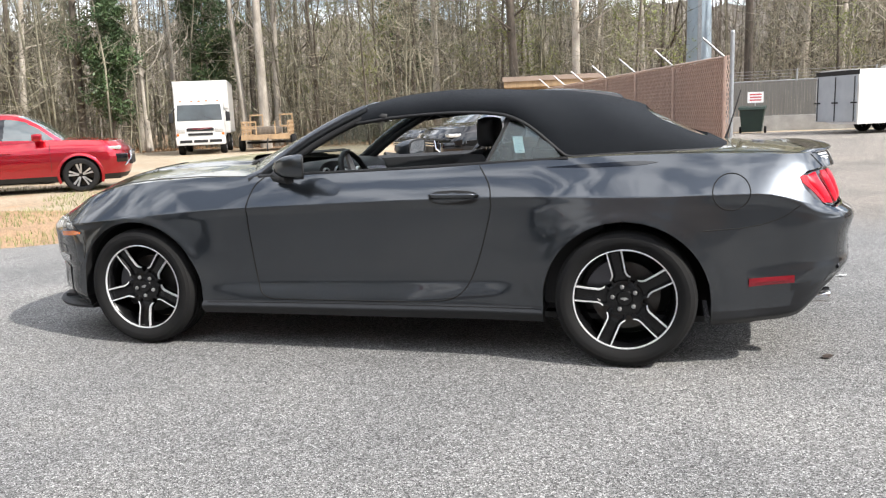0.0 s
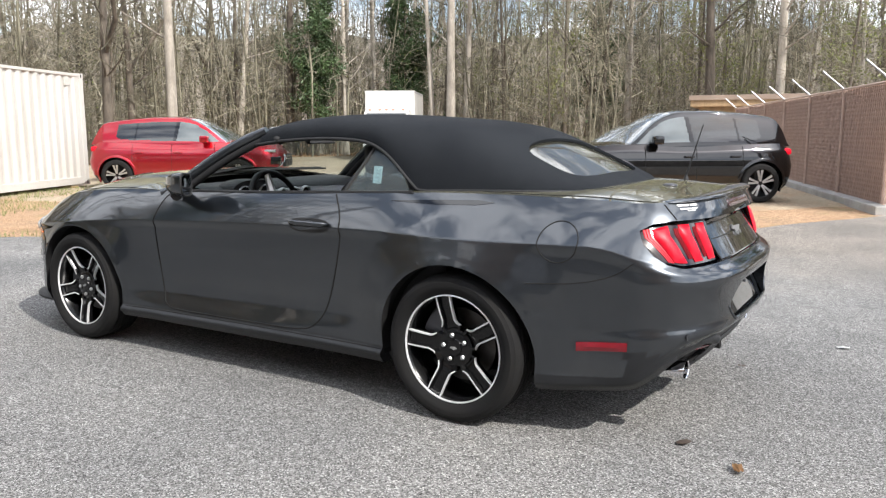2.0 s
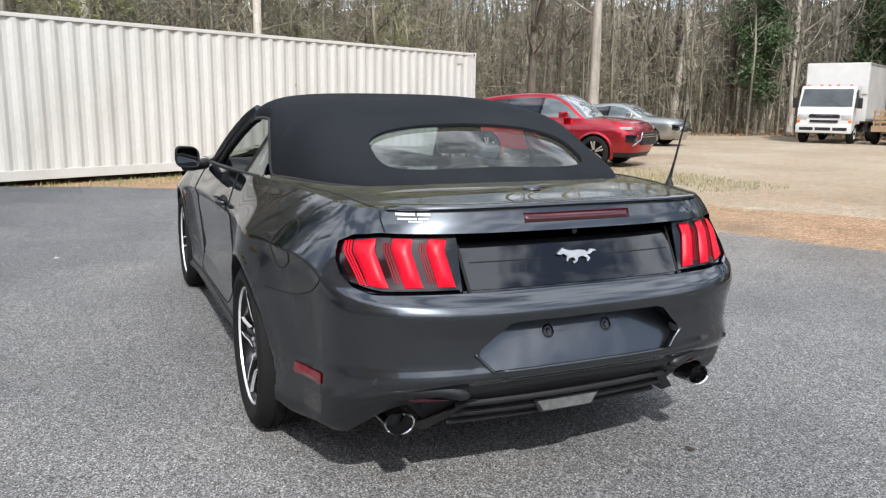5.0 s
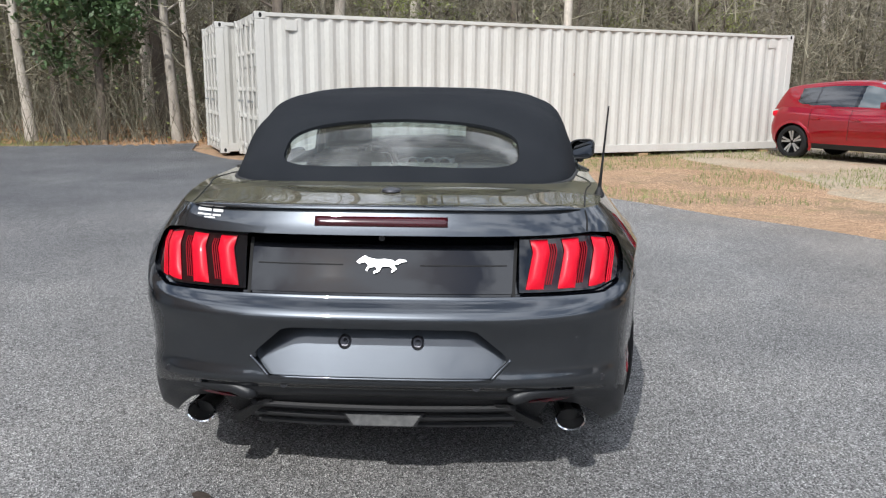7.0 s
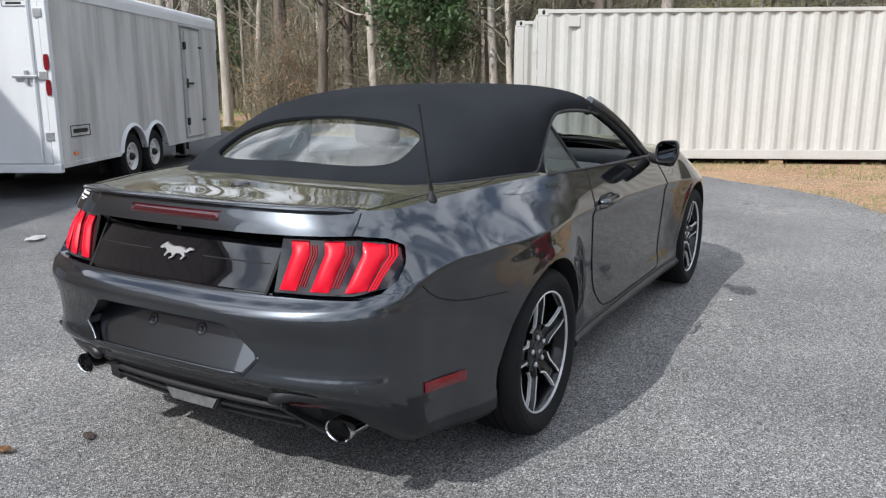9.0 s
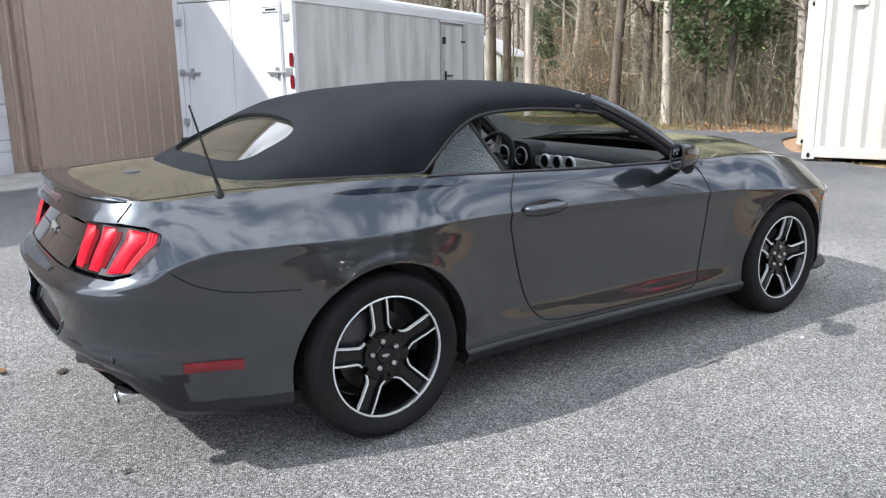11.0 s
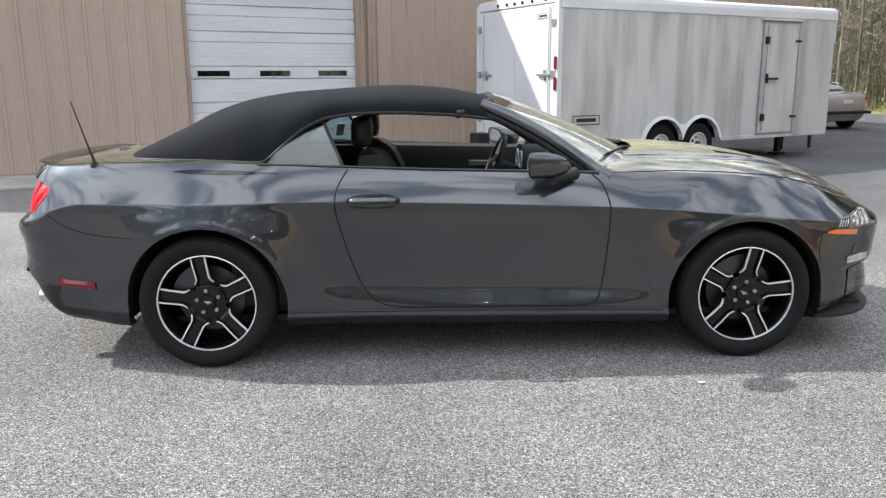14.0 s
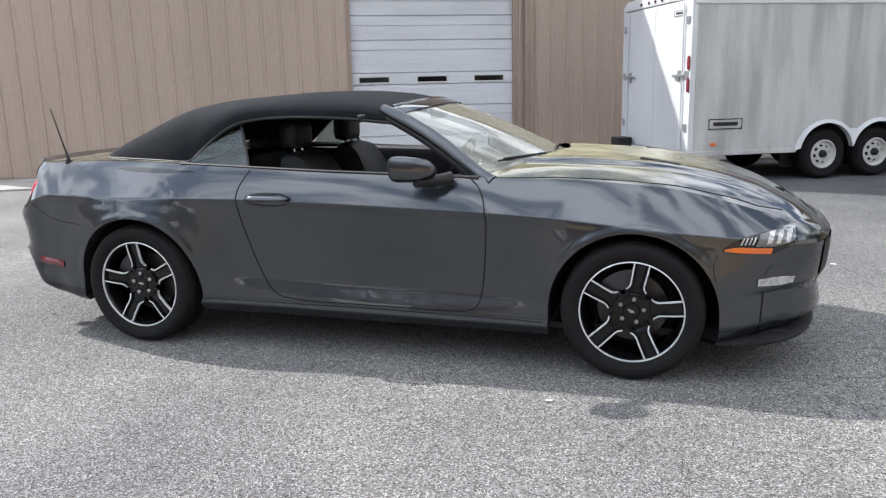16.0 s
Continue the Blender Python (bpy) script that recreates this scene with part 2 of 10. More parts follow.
M_FENCEWIRE = mat("brown_wire", (0.48, 0.35, 0.29), 0.45, 0.1)
M_WOOD = mat("weathered_pine", (0.40, 0.27, 0.15), 0.75, color2=(0.28, 0.19, 0.11), scale=5, stretch=(1, 1, 0.2), fine=0.15, fscale=40)
M_WHITE = mat("white_gloss", (0.60, 0.59, 0.57), 0.35, color2=(0.52, 0.51, 0.49), scale=1.5, coat=0.4)
M_BINGREEN = mat("bin_green", (0.012, 0.026, 0.018), 0.5, scale=3)
M_BLUE = mat("blue_plastic", (0.03, 0.16, 0.42), 0.4)
M_ORANGE = mat("orange_plastic", (0.7, 0.16, 0.03), 0.5)
M_REDINK = mat("red_ink", (0.45, 0.03, 0.03), 0.5)
M_BARKPALE = mat("bark_pale", (0.44, 0.395, 0.335), 0.9, color2=(0.25, 0.22, 0.185), scale=5, stretch=(1, 1, 0.25), bump=0.6, bscale=22, fine=0.2, fscale=40, rand=0.3)
M_BARKDARK = mat("bark_dark", (0.145, 0.12, 0.095), 0.95, color2=(0.075, 0.062, 0.05), scale=6, stretch=(1, 1, 0.22), bump=0.8, bscale=18, fine=0.2, fscale=35, rand=0.3)
M_TWIG = mat("twig", (0.105, 0.094, 0.066), 0.9, color2=(0.26, 0.24, 0.175), scale=0.9, detail=9, lo=0.42, hi=0.64, rand=0.3)
M_LEAFEVER = mat("evergreen_leaf", (0.042, 0.075, 0.028), 0.55, color2=(0.07, 0.115, 0.04), scale=1.4, rand=0.2)
M_TWIGPALE = mat("pale_twig", (0.22, 0.20, 0.145), 0.9, color2=(0.39, 0.36, 0.27), scale=0.7, detail=9, lo=0.4, hi=0.66)
M_LEAFNEW = mat("spring_leaf", (0.21, 0.23, 0.06), 0.6, color2=(0.15, 0.18, 0.05), scale=1.2, rand=0.2)
M_LEAFDRY = mat("dry_leaf", (0.24, 0.13, 0.06), 0.85, color2=(0.32, 0.20, 0.10), scale=2.0)
M_GRASS = mat("grass_blade", (0.13, 0.16, 0.045), 0.7, color2=(0.27, 0.26, 0.11), scale=0.9)
M_STRAW = mat("pine_straw", (0.34, 0.20, 0.11), 0.9, color2=(0.44, 0.33, 0.21), scale=1.5)
import collections

from mathutils.geometry import delaunay_2d_cdt


def ground_mat(name, cols, scale, fine_scale, fine, bump, rough=0.95, warm=None, warm_at=(0.55, 0.7), cracks=False, sealed=None):
    """Loose or bound stone: grains told apart by a cell texture, over broad stains."""
    m = bpy.data.materials.new(name)
    m.use_nodes = True
    n, l = m.node_tree.nodes, m.node_tree.links
    b = n["Principled BSDF"]
    b.inputs["Roughness"].default_value = rough
    b.inputs["Specular IOR Level"].default_value = 0.3
    co = n.new("ShaderNodeTexCoord")
    vec = co.outputs["Object"]

    def noise_at(s, d=6, r=0.6):
        k = n.new("ShaderNodeTexNoise")
        k.inputs["Scale"].default_value, k.inputs["Detail"].default_value, k.inputs["Roughness"].default_value = s, d, r
        l.new(vec, k.inputs["Vector"])
        return k.outputs["Fac"]

    def ramp(src, stops):
        r = n.new("ShaderNodeValToRGB")
        e = r.color_ramp.elements
        while len(e) < len(stops):
            e.new(0.5)
        for el, (p, c) in zip(e, stops):
            el.position, el.color = p, (*c, 1)
        l.new(src, r.inputs["Fac"])
        return r.outputs["Color"]

    def blend(kind, fac, a, c):
        x = n.new("ShaderNodeMix")
        x.data_type, x.blend_type = "RGBA", kind
        if isinstance(fac, float):
            x.inputs["Factor"].default_value = fac
        else:
            l.new(fac, x.inputs["Factor"])
        l.new(a, x.inputs["A"])
        l.new(c, x.inputs["B"])
        return x.outputs["Result"]

    base = ramp(noise_at(scale), [(0.32, cols[0]), (0.5, cols[1]), (0.7, cols[2])])
    vor = n.new("ShaderNodeTexVoronoi")
    vor.inputs["Scale"].default_value = fine_scale
    l.new(vec, vor.inputs["Vector"])
    sep = n.new("ShaderNodeSeparateColor")
    l.new(vor.outputs["Color"], sep.inputs["Color"])
    grain = ramp(sep.outputs["Red"], [(0.0, (1 - fine,) * 3), (0.55, (1.0,) * 3), (0.86, (1 + fine * 0.7,) * 3), (1.0, (1 + fine * 2.2,) * 3)])
    tint = blend("MULTIPLY", 1.0, base, grain)
    mid = ramp(noise_at(fine_scale * 0.13, 4), [(0.3, (0.86,) * 3), (0.7, (1.14,) * 3)])
    tint = blend("MULTIPLY", 1.0, tint, mid)
    if warm:
        wc = n.new("ShaderNodeRGB")
        wc.outputs[0].default_value = (*warm, 1)
        fac = n.new("ShaderNodeMapRange")
        fac.inputs["From Min"].default_value, fac.inputs["From Max"].default_value = warm_at
        l.new(noise_at(scale * 2.7, 9, 0.7), fac.inputs["Value"])
        tint = blend("MIX", fac.outputs["Result"], tint, wc.outputs[0])
    if cracks:
        v2 = n.new("ShaderNodeTexVoronoi")
        v2.feature = "DISTANCE_TO_EDGE"
        v2.inputs["Scale"].default_value = 2.1
        wob, add = n.new("ShaderNodeTexNoise"), n.new("ShaderNodeVectorMath")
        wob.inputs["Scale"].default_value, wob.inputs["Detail"].default_value = 5, 5
        l.new(vec, wob.inputs["Vector"])
        sc = n.new("ShaderNodeVectorMath")
        sc.operation = "SCALE"
        sc.inputs["Scale"].default_value = 0.35
        l.new(wob.outputs["Color"], sc.inputs[0])
        l.new(vec, add.inputs[0])
        l.new(sc.outputs["Vector"], add.inputs[1])
        l.new(add.outputs["Vector"], v2.inputs["Vector"])
        line = ramp(v2.outputs["Distance"], [(0.0, (1, 1, 1)), (0.016, (0, 0, 0))])
        where = ramp(noise_at(0.55, 2), [(0.60, (0, 0, 0)), (0.66, (1, 1, 1))])
        both = blend("MULTIPLY", 1.0, line, where)
        dark = n.new("ShaderNodeRGB")
        dark.outputs[0].default_value = (0.03, 0.03, 0.03, 1)
        bw = n.new("ShaderNodeRGBToBW")
        l.new(both, bw.inputs["Color"])
        half = n.new("ShaderNodeMath")
        half.operation = "MULTIPLY"
        half.inputs[1].default_value = 0.7
        l.new(bw.outputs["Val"], half.inputs[0])
        tint = blend("MIX", half.outputs["Value"], tint, dark.outputs[0])
    for away, reach, wash in sealed or ():
        # a newer, darker coat over one end of the lot and worn tan stone at the other, with ragged edges
        dot, jag = n.new("ShaderNodeVectorMath"), n.new("ShaderNodeMath")
        dot.operation = "DOT_PRODUCT"
        dot.inputs[1].default_value = (*away, 0)
        l.new(vec, dot.inputs[0])
        jag.operation, jag.inputs[1].default_value = "MULTIPLY_ADD", 4.0
        l.new(noise_at(0.35, 5), jag.inputs[0])
        l.new(dot.outputs["Value"], jag.inputs[2])
        fac = n.new("ShaderNodeMapRange")
        fac.inputs["From Min"].default_value, fac.inputs["From Max"].default_value = reach
        l.new(jag.outputs["Value"], fac.inputs["Value"])
        col = n.new("ShaderNodeRGB")
        col.outputs[0].default_value = (*wash, 1)
        tint = blend("MULTIPLY", fac.outputs["Result"], tint, col.outputs[0])
    l.new(tint, b.inputs["Base Color"])
    bp = n.new("ShaderNodeBump")
    bp.inputs["Strength"].default_value, bp.inputs["Distance"].default_value = bump, 0.006
    l.new(vor.outputs["Distance"], bp.inputs["Height"])
    l.new(bp.outputs["Normal"], b.inputs["Normal"])
    return m


M_ASPHALT = ground_mat("worn_asphalt", [(0.152, 0.151, 0.149), (0.196, 0.193, 0.188), (0.252, 0.245, 0.233)], 0.55, 190, 0.76, 1.0, warm=(0.30, 0.285, 0.25), warm_at=(0.60, 0.95), cracks=True, sealed=(((0.55, 0.83), (3.5, 8.5), (0.58, 0.60, 0.64)), ((0.1, -1.0), (4.5, 7.0), (1.08, 0.99, 0.90))))
M_GRAVEL = ground_mat("pale_gravel", [(0.37, 0.315, 0.24), (0.32, 0.26, 0.185), (0.27, 0.20, 0.135)], 0.30, 60, 0.30, 0.8, warm=(0.34, 0.20, 0.11), warm_at=(0.54, 0.72))
M_LAWN = ground_mat("lawn_green", [(0.17, 0.21, 0.06), (0.24, 0.27, 0.09), (0.20, 0.18, 0.09)], 0.4, 60, 0.5, 1.0)
M_SOIL = ground_mat("leaf_litter", [(0.27, 0.165, 0.098), (0.33, 0.215, 0.130), (0.20, 0.142, 0.092)], 0.5, 75, 0.5, 1.0, warm=(0.13, 0.13, 0.04), warm_at=(0.56, 0.74))


# ---- building helpers ----
def part(name, bm, material, parent=None, label="", smooth=False, loc=None):
    me = bpy.data.meshes.new(name)
    bm.normal_update()
    bm.to_mesh(me)
    bm.free()
    for m in material if isinstance(material, (list, tuple)) else (material,):
        me.materials.append(m)
    if smooth:
        me.shade_smooth()
        if smooth is not True:
            me.set_sharp_from_angle(angle=radians(smooth))
    ob = new(name, me)
    if parent:
        ob.parent = parent
    if label:
        tagged(ob, label)
    if loc:
        ob.location = loc
    return ob


def thing(name, label, category, m=None, group="", kind=""):
    ob = new(name)
    ob.empty_display_size = 0.1
    tagged(ob, label, category, group, kind)
    if m is not None:
        ob.matrix_world = m
    return ob


def add_box(bm, x0, x1, y0, y1, z0, z1, bevel=0.0, mi=0):
    before = set(bm.faces)
    vs = [bm.verts.new((x, y, z)) for x in (x0, x1) for y in (y0, y1) for z in (z0, z1)]
    for q in ((0, 1, 3, 2), (4, 6, 7, 5), (0, 4, 5, 1), (2, 3, 7, 6), (0, 2, 6, 4), (1, 5, 7, 3)):
        bm.faces.new([vs[i] for i in q])
    if bevel:
        es = {e for v in vs for e in v.link_edges}
        bmesh.ops.bevel(bm, geom=list(es), offset=bevel, segments=2, profile=0.6, affect="EDGES")
    if mi:
        for f in set(bm.faces) - before:
            f.material_index = mi
    return bm


def box(x0, x1, y0, y1, z0, z1, bevel=0.0):
    return add_box(bmesh.new(), x0, x1, y0, y1, z0, z1, bevel)


def add_tube(bm, pts, radii, sides=8, cap=True, flat=1.0):
    """A tube through pts with a radius at each."""
    pts = [Vector(p) for p in pts]
    if not isinstance(radii, (list, tuple)):
        radii = [radii] * len(pts)
    rings, side = [], None
    for i, p in enumerate(pts):
        d = (pts[min(i + 1, len(pts) - 1)] - pts[max(i - 1, 0)]).normalized()
        if side is None:
            side = d.orthogonal().normalized()
        side = (side - d * side.dot(d)).normalized()
        up = d.cross(side)
        ring = []
        for k in range(sides):
            a = 2 * math.pi * k / sides
            ring.append(bm.verts.new(p + (side * math.cos(a) + up * math.sin(a) * flat) * radii[i]))
        rings.append(ring)
    for a, b in zip(rings, rings[1:]):
        for k in range(sides):
            bm.faces.new((a[k], a[(k + 1) % sides], b[(k + 1) % sides], b[k]))
    if cap:
        bm.faces.new(rings[0][::-1])
        bm.faces.new(rings[-1])
    return bm


def tube(pts, radii, sides=8, cap=True):
    return add_tube(bmesh.new(), pts, radii, sides, cap)


def add_lathe(bm, prof, n=32, axis="y", at=(0, 0, 0), mi=0):
    """Turns (radius, height) pairs about an axis through at."""
    rings = []
    for r, h in prof:
        ring = []
        for k in range(n):
            a = 2 * math.pi * k / n
            c, s = r * math.cos(a), r * math.sin(a)
            v = {"y": (c, h, s), "z": (c, s, h), "x": (h, c, s)}[axis]
            ring.append(bm.verts.new(Vector(v) + Vector(at)))
        rings.append(ring)
    for a, b in zip(rings, rings[1:]):
        for k in range(n):
            f = bm.faces.new((a[k], a[(k + 1) % n], b[(k + 1) % n], b[k]))
            f.material_index = mi
    return bm


def add_prism(bm, outline, depth, to=lambda u, v, w: (u, w, v), mi=0):
    """An outline of (u, v) pairs made solid from w = 0 to depth."""
    a = [bm.verts.new(to(u, v, 0.0)) for u, v in outline]
    b = [bm.verts.new(to(u, v, depth)) for u, v in outline]
    fs = [bm.faces.new(a), bm.faces.new(b[::-1])]
    k = len(a)
    fs += [bm.faces.new((a[(i + 1) % k], a[i], b[i], b[(i + 1) % k])) for i in range(k)]
    for f in fs:
        f.material_index = mi
    bmesh.ops.recalc_face_normals(bm, faces=fs)
    return bm


def sheet(outline, z, skirt=0.0):
    """A flat sheet within a simple outline; a skirt runs its edge out into the soil."""
    vs, _, fs, *_ = delaunay_2d_cdt([Vector(p) for p in outline], [], [list(range(len(outline)))], 1, 1e-4)
    bm = bmesh.new()
    q = [bm.verts.new((p.x, p.y, z)) for p in vs]
    for f in fs:
        bm.faces.new([q[i] for i in f])
    bm.normal_update()
    bmesh.ops.reverse_faces(bm, faces=[f for f in bm.faces if f.normal.z < 0])
    if skirt:
        rim = [e for e in bm.edges if e.is_boundary]
        out = collections.defaultdict(Vector)
        for e in rim:
            a, b = (l.vert for l in (e.link_loops[0], e.link_loops[0].link_loop_next))
            d = (b.co - a.co).normalized()
            for v in (a, b):
                out[v] += Vector((d.y, -d.x, 0))
        low = {v: bm.verts.new(v.co + d.normalized() * skirt + Vector((0, 0, -0.024))) for v, d in out.items()}
        for e in rim:
            a, b = (l.vert for l in (e.link_loops[0], e.link_loops[0].link_loop_next))
            bm.faces.new((b, a, low[a], low[b]))
    return bm


def wavy(points, step=0.35, amp=0.10, seed=0.0):
    """A line of points drawn fine and made uneven."""
    out = []
    for (x0, y0), (x1, y1) in zip(points, points[1:]):
        k = max(1, int(math.hypot(x1 - x0, y1 - y0) / step))
        for i in range(k):
            x, y = x0 + (x1 - x0) * i / k, y0 + (y1 - y0) * i / k
            out.append((x + amp * noise.noise((x * 0.9, y * 0.9, seed)), y + amp * noise.noise((x * 0.9, y * 0.9, seed + 7))))
    return out + [points[-1]]


def smoothstep(a, b, x):
    t = min(1.0, max(0.0, (x - a) / (b - a)))
    return t * t * (3 - 2 * t)


def line(*knots):
    """A smooth function through (x, value) knots, level beyond both ends."""
    xs, vs = [k[0] for k in knots], [k[1] for k in knots]
    n = len(xs)
    d = [(vs[i + 1] - vs[i]) / (xs[i + 1] - xs[i]) for i in range(n - 1)]
    m = [d[0]] + [0 if d[i - 1] * d[i] <= 0 else 2 * d[i - 1] * d[i] / (d[i - 1] + d[i]) for i in range(1, n - 1)] + [d[-1]]

    def f(x):
        if x <= xs[0]:
            return vs[0]
        if x >= xs[-1]:
            return vs[-1]
        i = max(k for k in range(n - 1) if xs[k] <= x)
        h = xs[i + 1] - xs[i]
        t = (x - xs[i]) / h
        return ((2 * t**3 - 3 * t**2 + 1) * vs[i] + (t**3 - 2 * t**2 + t) * h * m[i]
                + (3 * t**2 - 2 * t**3) * vs[i + 1] + (t**3 - t**2) * h * m[i + 1])
    return f


# ---- the ground ----
bm = bmesh.new()
R = [0, 6, 14, 26, 40, 70, 140, 400, 1500]
prev = None
for r in R[1:]:
    ring = [bm.verts.new((r * math.cos(2 * math.pi * k / 48) + 4, r * math.sin(2 * math.pi * k / 48), -0.03)) for k in range(48)]
    if prev is None:
        bm.faces.new(ring)
    else:
        for k in range(48):
            bm.faces.new((prev[k], ring[k], ring[(k + 1) % 48], prev[(k + 1) % 48]))
    prev = ring
part("ground", bm, M_SOIL)
tagged(bpy.data.objects["ground"], "brown leaf litter and soil under the woods", "ground", kind="structure")

EDGE = [(-60, -31.0), (-9, -29.3), (0.6, -28.6), (2.2, -25.6), (-0.35, -17.8), (-2.75, -10.9), (-2.6, -9.8), (-1.5, -7.6), (-0.6, -6.0), (0.7, -5.15), (2.0, -4.6), (3.2, -3.8), (4.4, -2.85), (5.2, -2.15),
        (6.3, -1.6), (7.1, -0.9), (7.8, 0.15), (8.5, 1.2), (9.0, 2.6), (10.2, 4.4), (12.3, 5.9), (14.2, 6.4), (13.4, 8.2), (12.6, 10.4), (12.1, 13.4), (13.0, 15.6), (15.2, 18.6), (18.0, 22.5), (16, 28), (8, 33), (-4, 38), (-40, 52)]
lot = wavy(EDGE, 0.35, 0.13) + [(-120, 60), (-120, -31)]
part("parking_lot", sheet(lot, 0.0), M_ASPHALT)
tagged(bpy.data.objects["parking_lot"], "worn grey asphalt lot with pale stone showing", "road", kind="structure")
yard = wavy([(-60, -19), (-14, -13.5), (-4.4, -12.6), (-2.4, -12.0), (-0.6, -10.2), (0.8, -8.4), (2.4, -7.4), (4.2, -6.4), (6.2, -5.6), (8.6, -5.9), (11, -5.2), (15, -4.2), (20, -6)], 0.5, 0.5, 3.0)
yard += wavy([(24, -12), (26, -22), (22, -31), (14, -29), (4, -29), (-6, -31), (-30, -33), (-60, -36)], 1.2, 1.2, 9.0)
lawn = wavy([(19.5, 22.6), (17.2, 27), (14.5, 34), (17, 50), (36, 66), (54, 52), (38, 34), (27, 24.5)], 0.8, 0.6, 5.0)
part("lawn", sheet(lawn, -0.02, 0.2), M_LAWN)
tagged(bpy.data.objects["lawn"], "sunny spring-green lawn beyond the trees", "lawn", kind="structure")
part("gravel_yard", sheet(yard, -0.012, 0.25), M_GRAVEL)
tagged(bpy.data.objects["gravel_yard"], "pale gravel yard strewn with brown pine straw", "ground", kind="structure")


# ---- tan metal building ----
WALL = Matrix.Translation((-2.7, 9.19, 0)) @ Matrix.Rotation(radians(27), 4, "Z")
EAVE = 6.2


def siding(x0, x1, z0, z1, label):
    """Ribbed metal panel in the plane y = 0: ribs every 305 mm, low steps between."""
    bm = bmesh.new()
    pts, x = [(x0, 0.0)], math.ceil((x0 + 1.45) / 0.305) * 0.305 - 1.45
    while x < x1 - 0.04:
        if x > x0 + 0.03:
            pts += [(x - 0.032, 0.0), (x - 0.014, -0.03), (x + 0.014, -0.03), (x + 0.032, 0.0)]
            for q in (0.11, 0.19):
                if x + q + 0.02 < x1:
                    pts += [(x + q - 0.016, 0.0), (x + q - 0.008, -0.0025), (x + q + 0.008, -0.0025), (x + q + 0.016, 0.0)]
        x += 0.305
    pts.append((x1, 0.0))
    a = [bm.verts.new((px, py, z0)) for px, py in pts]
    b = [bm.verts.new((px, py, z1)) for px, py in pts]
    for i in range(len(pts) - 1):
        bm.faces.new((a[i], a[i + 1], b[i + 1], b[i]))
    back = [bm.verts.new((px, 0.12, pz)) for px, pz in ((x0, z0), (x1, z0), (x1, z1), (x0, z1))]
    bm.faces.new(back[::-1])
    bm.faces.new([a[0], b[0], back[3], back[0]])
    bm.faces.new([a[-1], back[1], back[2], b[-1]])
    bm.faces.new([*a[::-1], back[0], back[1]])
    bm.faces.new([*b, back[2], back[3]])
    bmesh.ops.recalc_face_normals(bm, faces=bm.faces)
    return part("siding_panel", bm, M_TAN, building, label)


building = thing("metal_building", "tan ribbed metal warehouse with a white roll-up door", "building", WALL)
DW, DH = 1.47, 3.05
siding(-7.92, -DW - 0.06, 0.0, EAVE, "tan ribbed siding beside the door")
siding(DW + 0.06, 14.0, 0.0, EAVE, "tan ribbed siding beside the door")
siding(-DW - 0.06, DW + 0.06, DH + 0.06, EAVE, "tan ribbed siding over the door")
for x in (-DW - 0.06, DW):
    part("door_jamb", box(x, x + 0.06, -0.035, 0.14, 0, DH + 0.06, 0.006), M_TANTRIM, building)
part("door_head", box(-DW, DW, -0.035, 0.14, DH, DH + 0.06, 0.006), M_TANTRIM, building)
part("corner_trim", box(-8.02, -7.92, -0.05, 0.14, 0, EAVE, 0.01), M_TANTRIM, building)
part("base_trim", box(-7.92, -DW - 0.06, -0.034, -0.003, 0.0, 0.045, 0.004), M_TANTRIM, building)
part("eave_gutter", box(-8.1, 14.1, -0.20, -0.04, EAVE - 0.18, EAVE, 0.02), M_TANTRIM, building)
part("end_wall", box(-8.02, -7.9, 0.14, 18, 0, EAVE), M_TAN, building)
part("back_wall", box(-8.02, 14.0, 18, 18.12, 0, EAVE), M_TAN, building)
part("far_end_wall", box(13.9, 14.0, 0.14, 18, 0, EAVE), M_TAN, building)
part("metal_roof", add_prism(bmesh.new(), [(0.0, EAVE + 0.005), (9, EAVE + 0.9), (18.3, EAVE + 0.005), (18.3, EAVE - 0.05), (9, EAVE + 0.85), (0.0, EAVE - 0.05)], 22.2, lambda u, v, w: (-8.1 + w, u, v)), M_GALV, building)
# downspouts
for x in (-7.80, DW + 0.20):
    bm = box(x, x + 0.09, -0.11, -0.035, 0.12, EAVE - 0.1, 0.012)
    add_box(bm, x, x + 0.09, -0.24, -0.05, 0.05, 0.13, 0.015)
    add_box(bm, x - 0.012, x + 0.102, -0.115, -0.03, 2.1, 2.13)
    part("downspout", bm, M_TANTRIM, building, "tan rectangular downspout with a kicked-out foot")
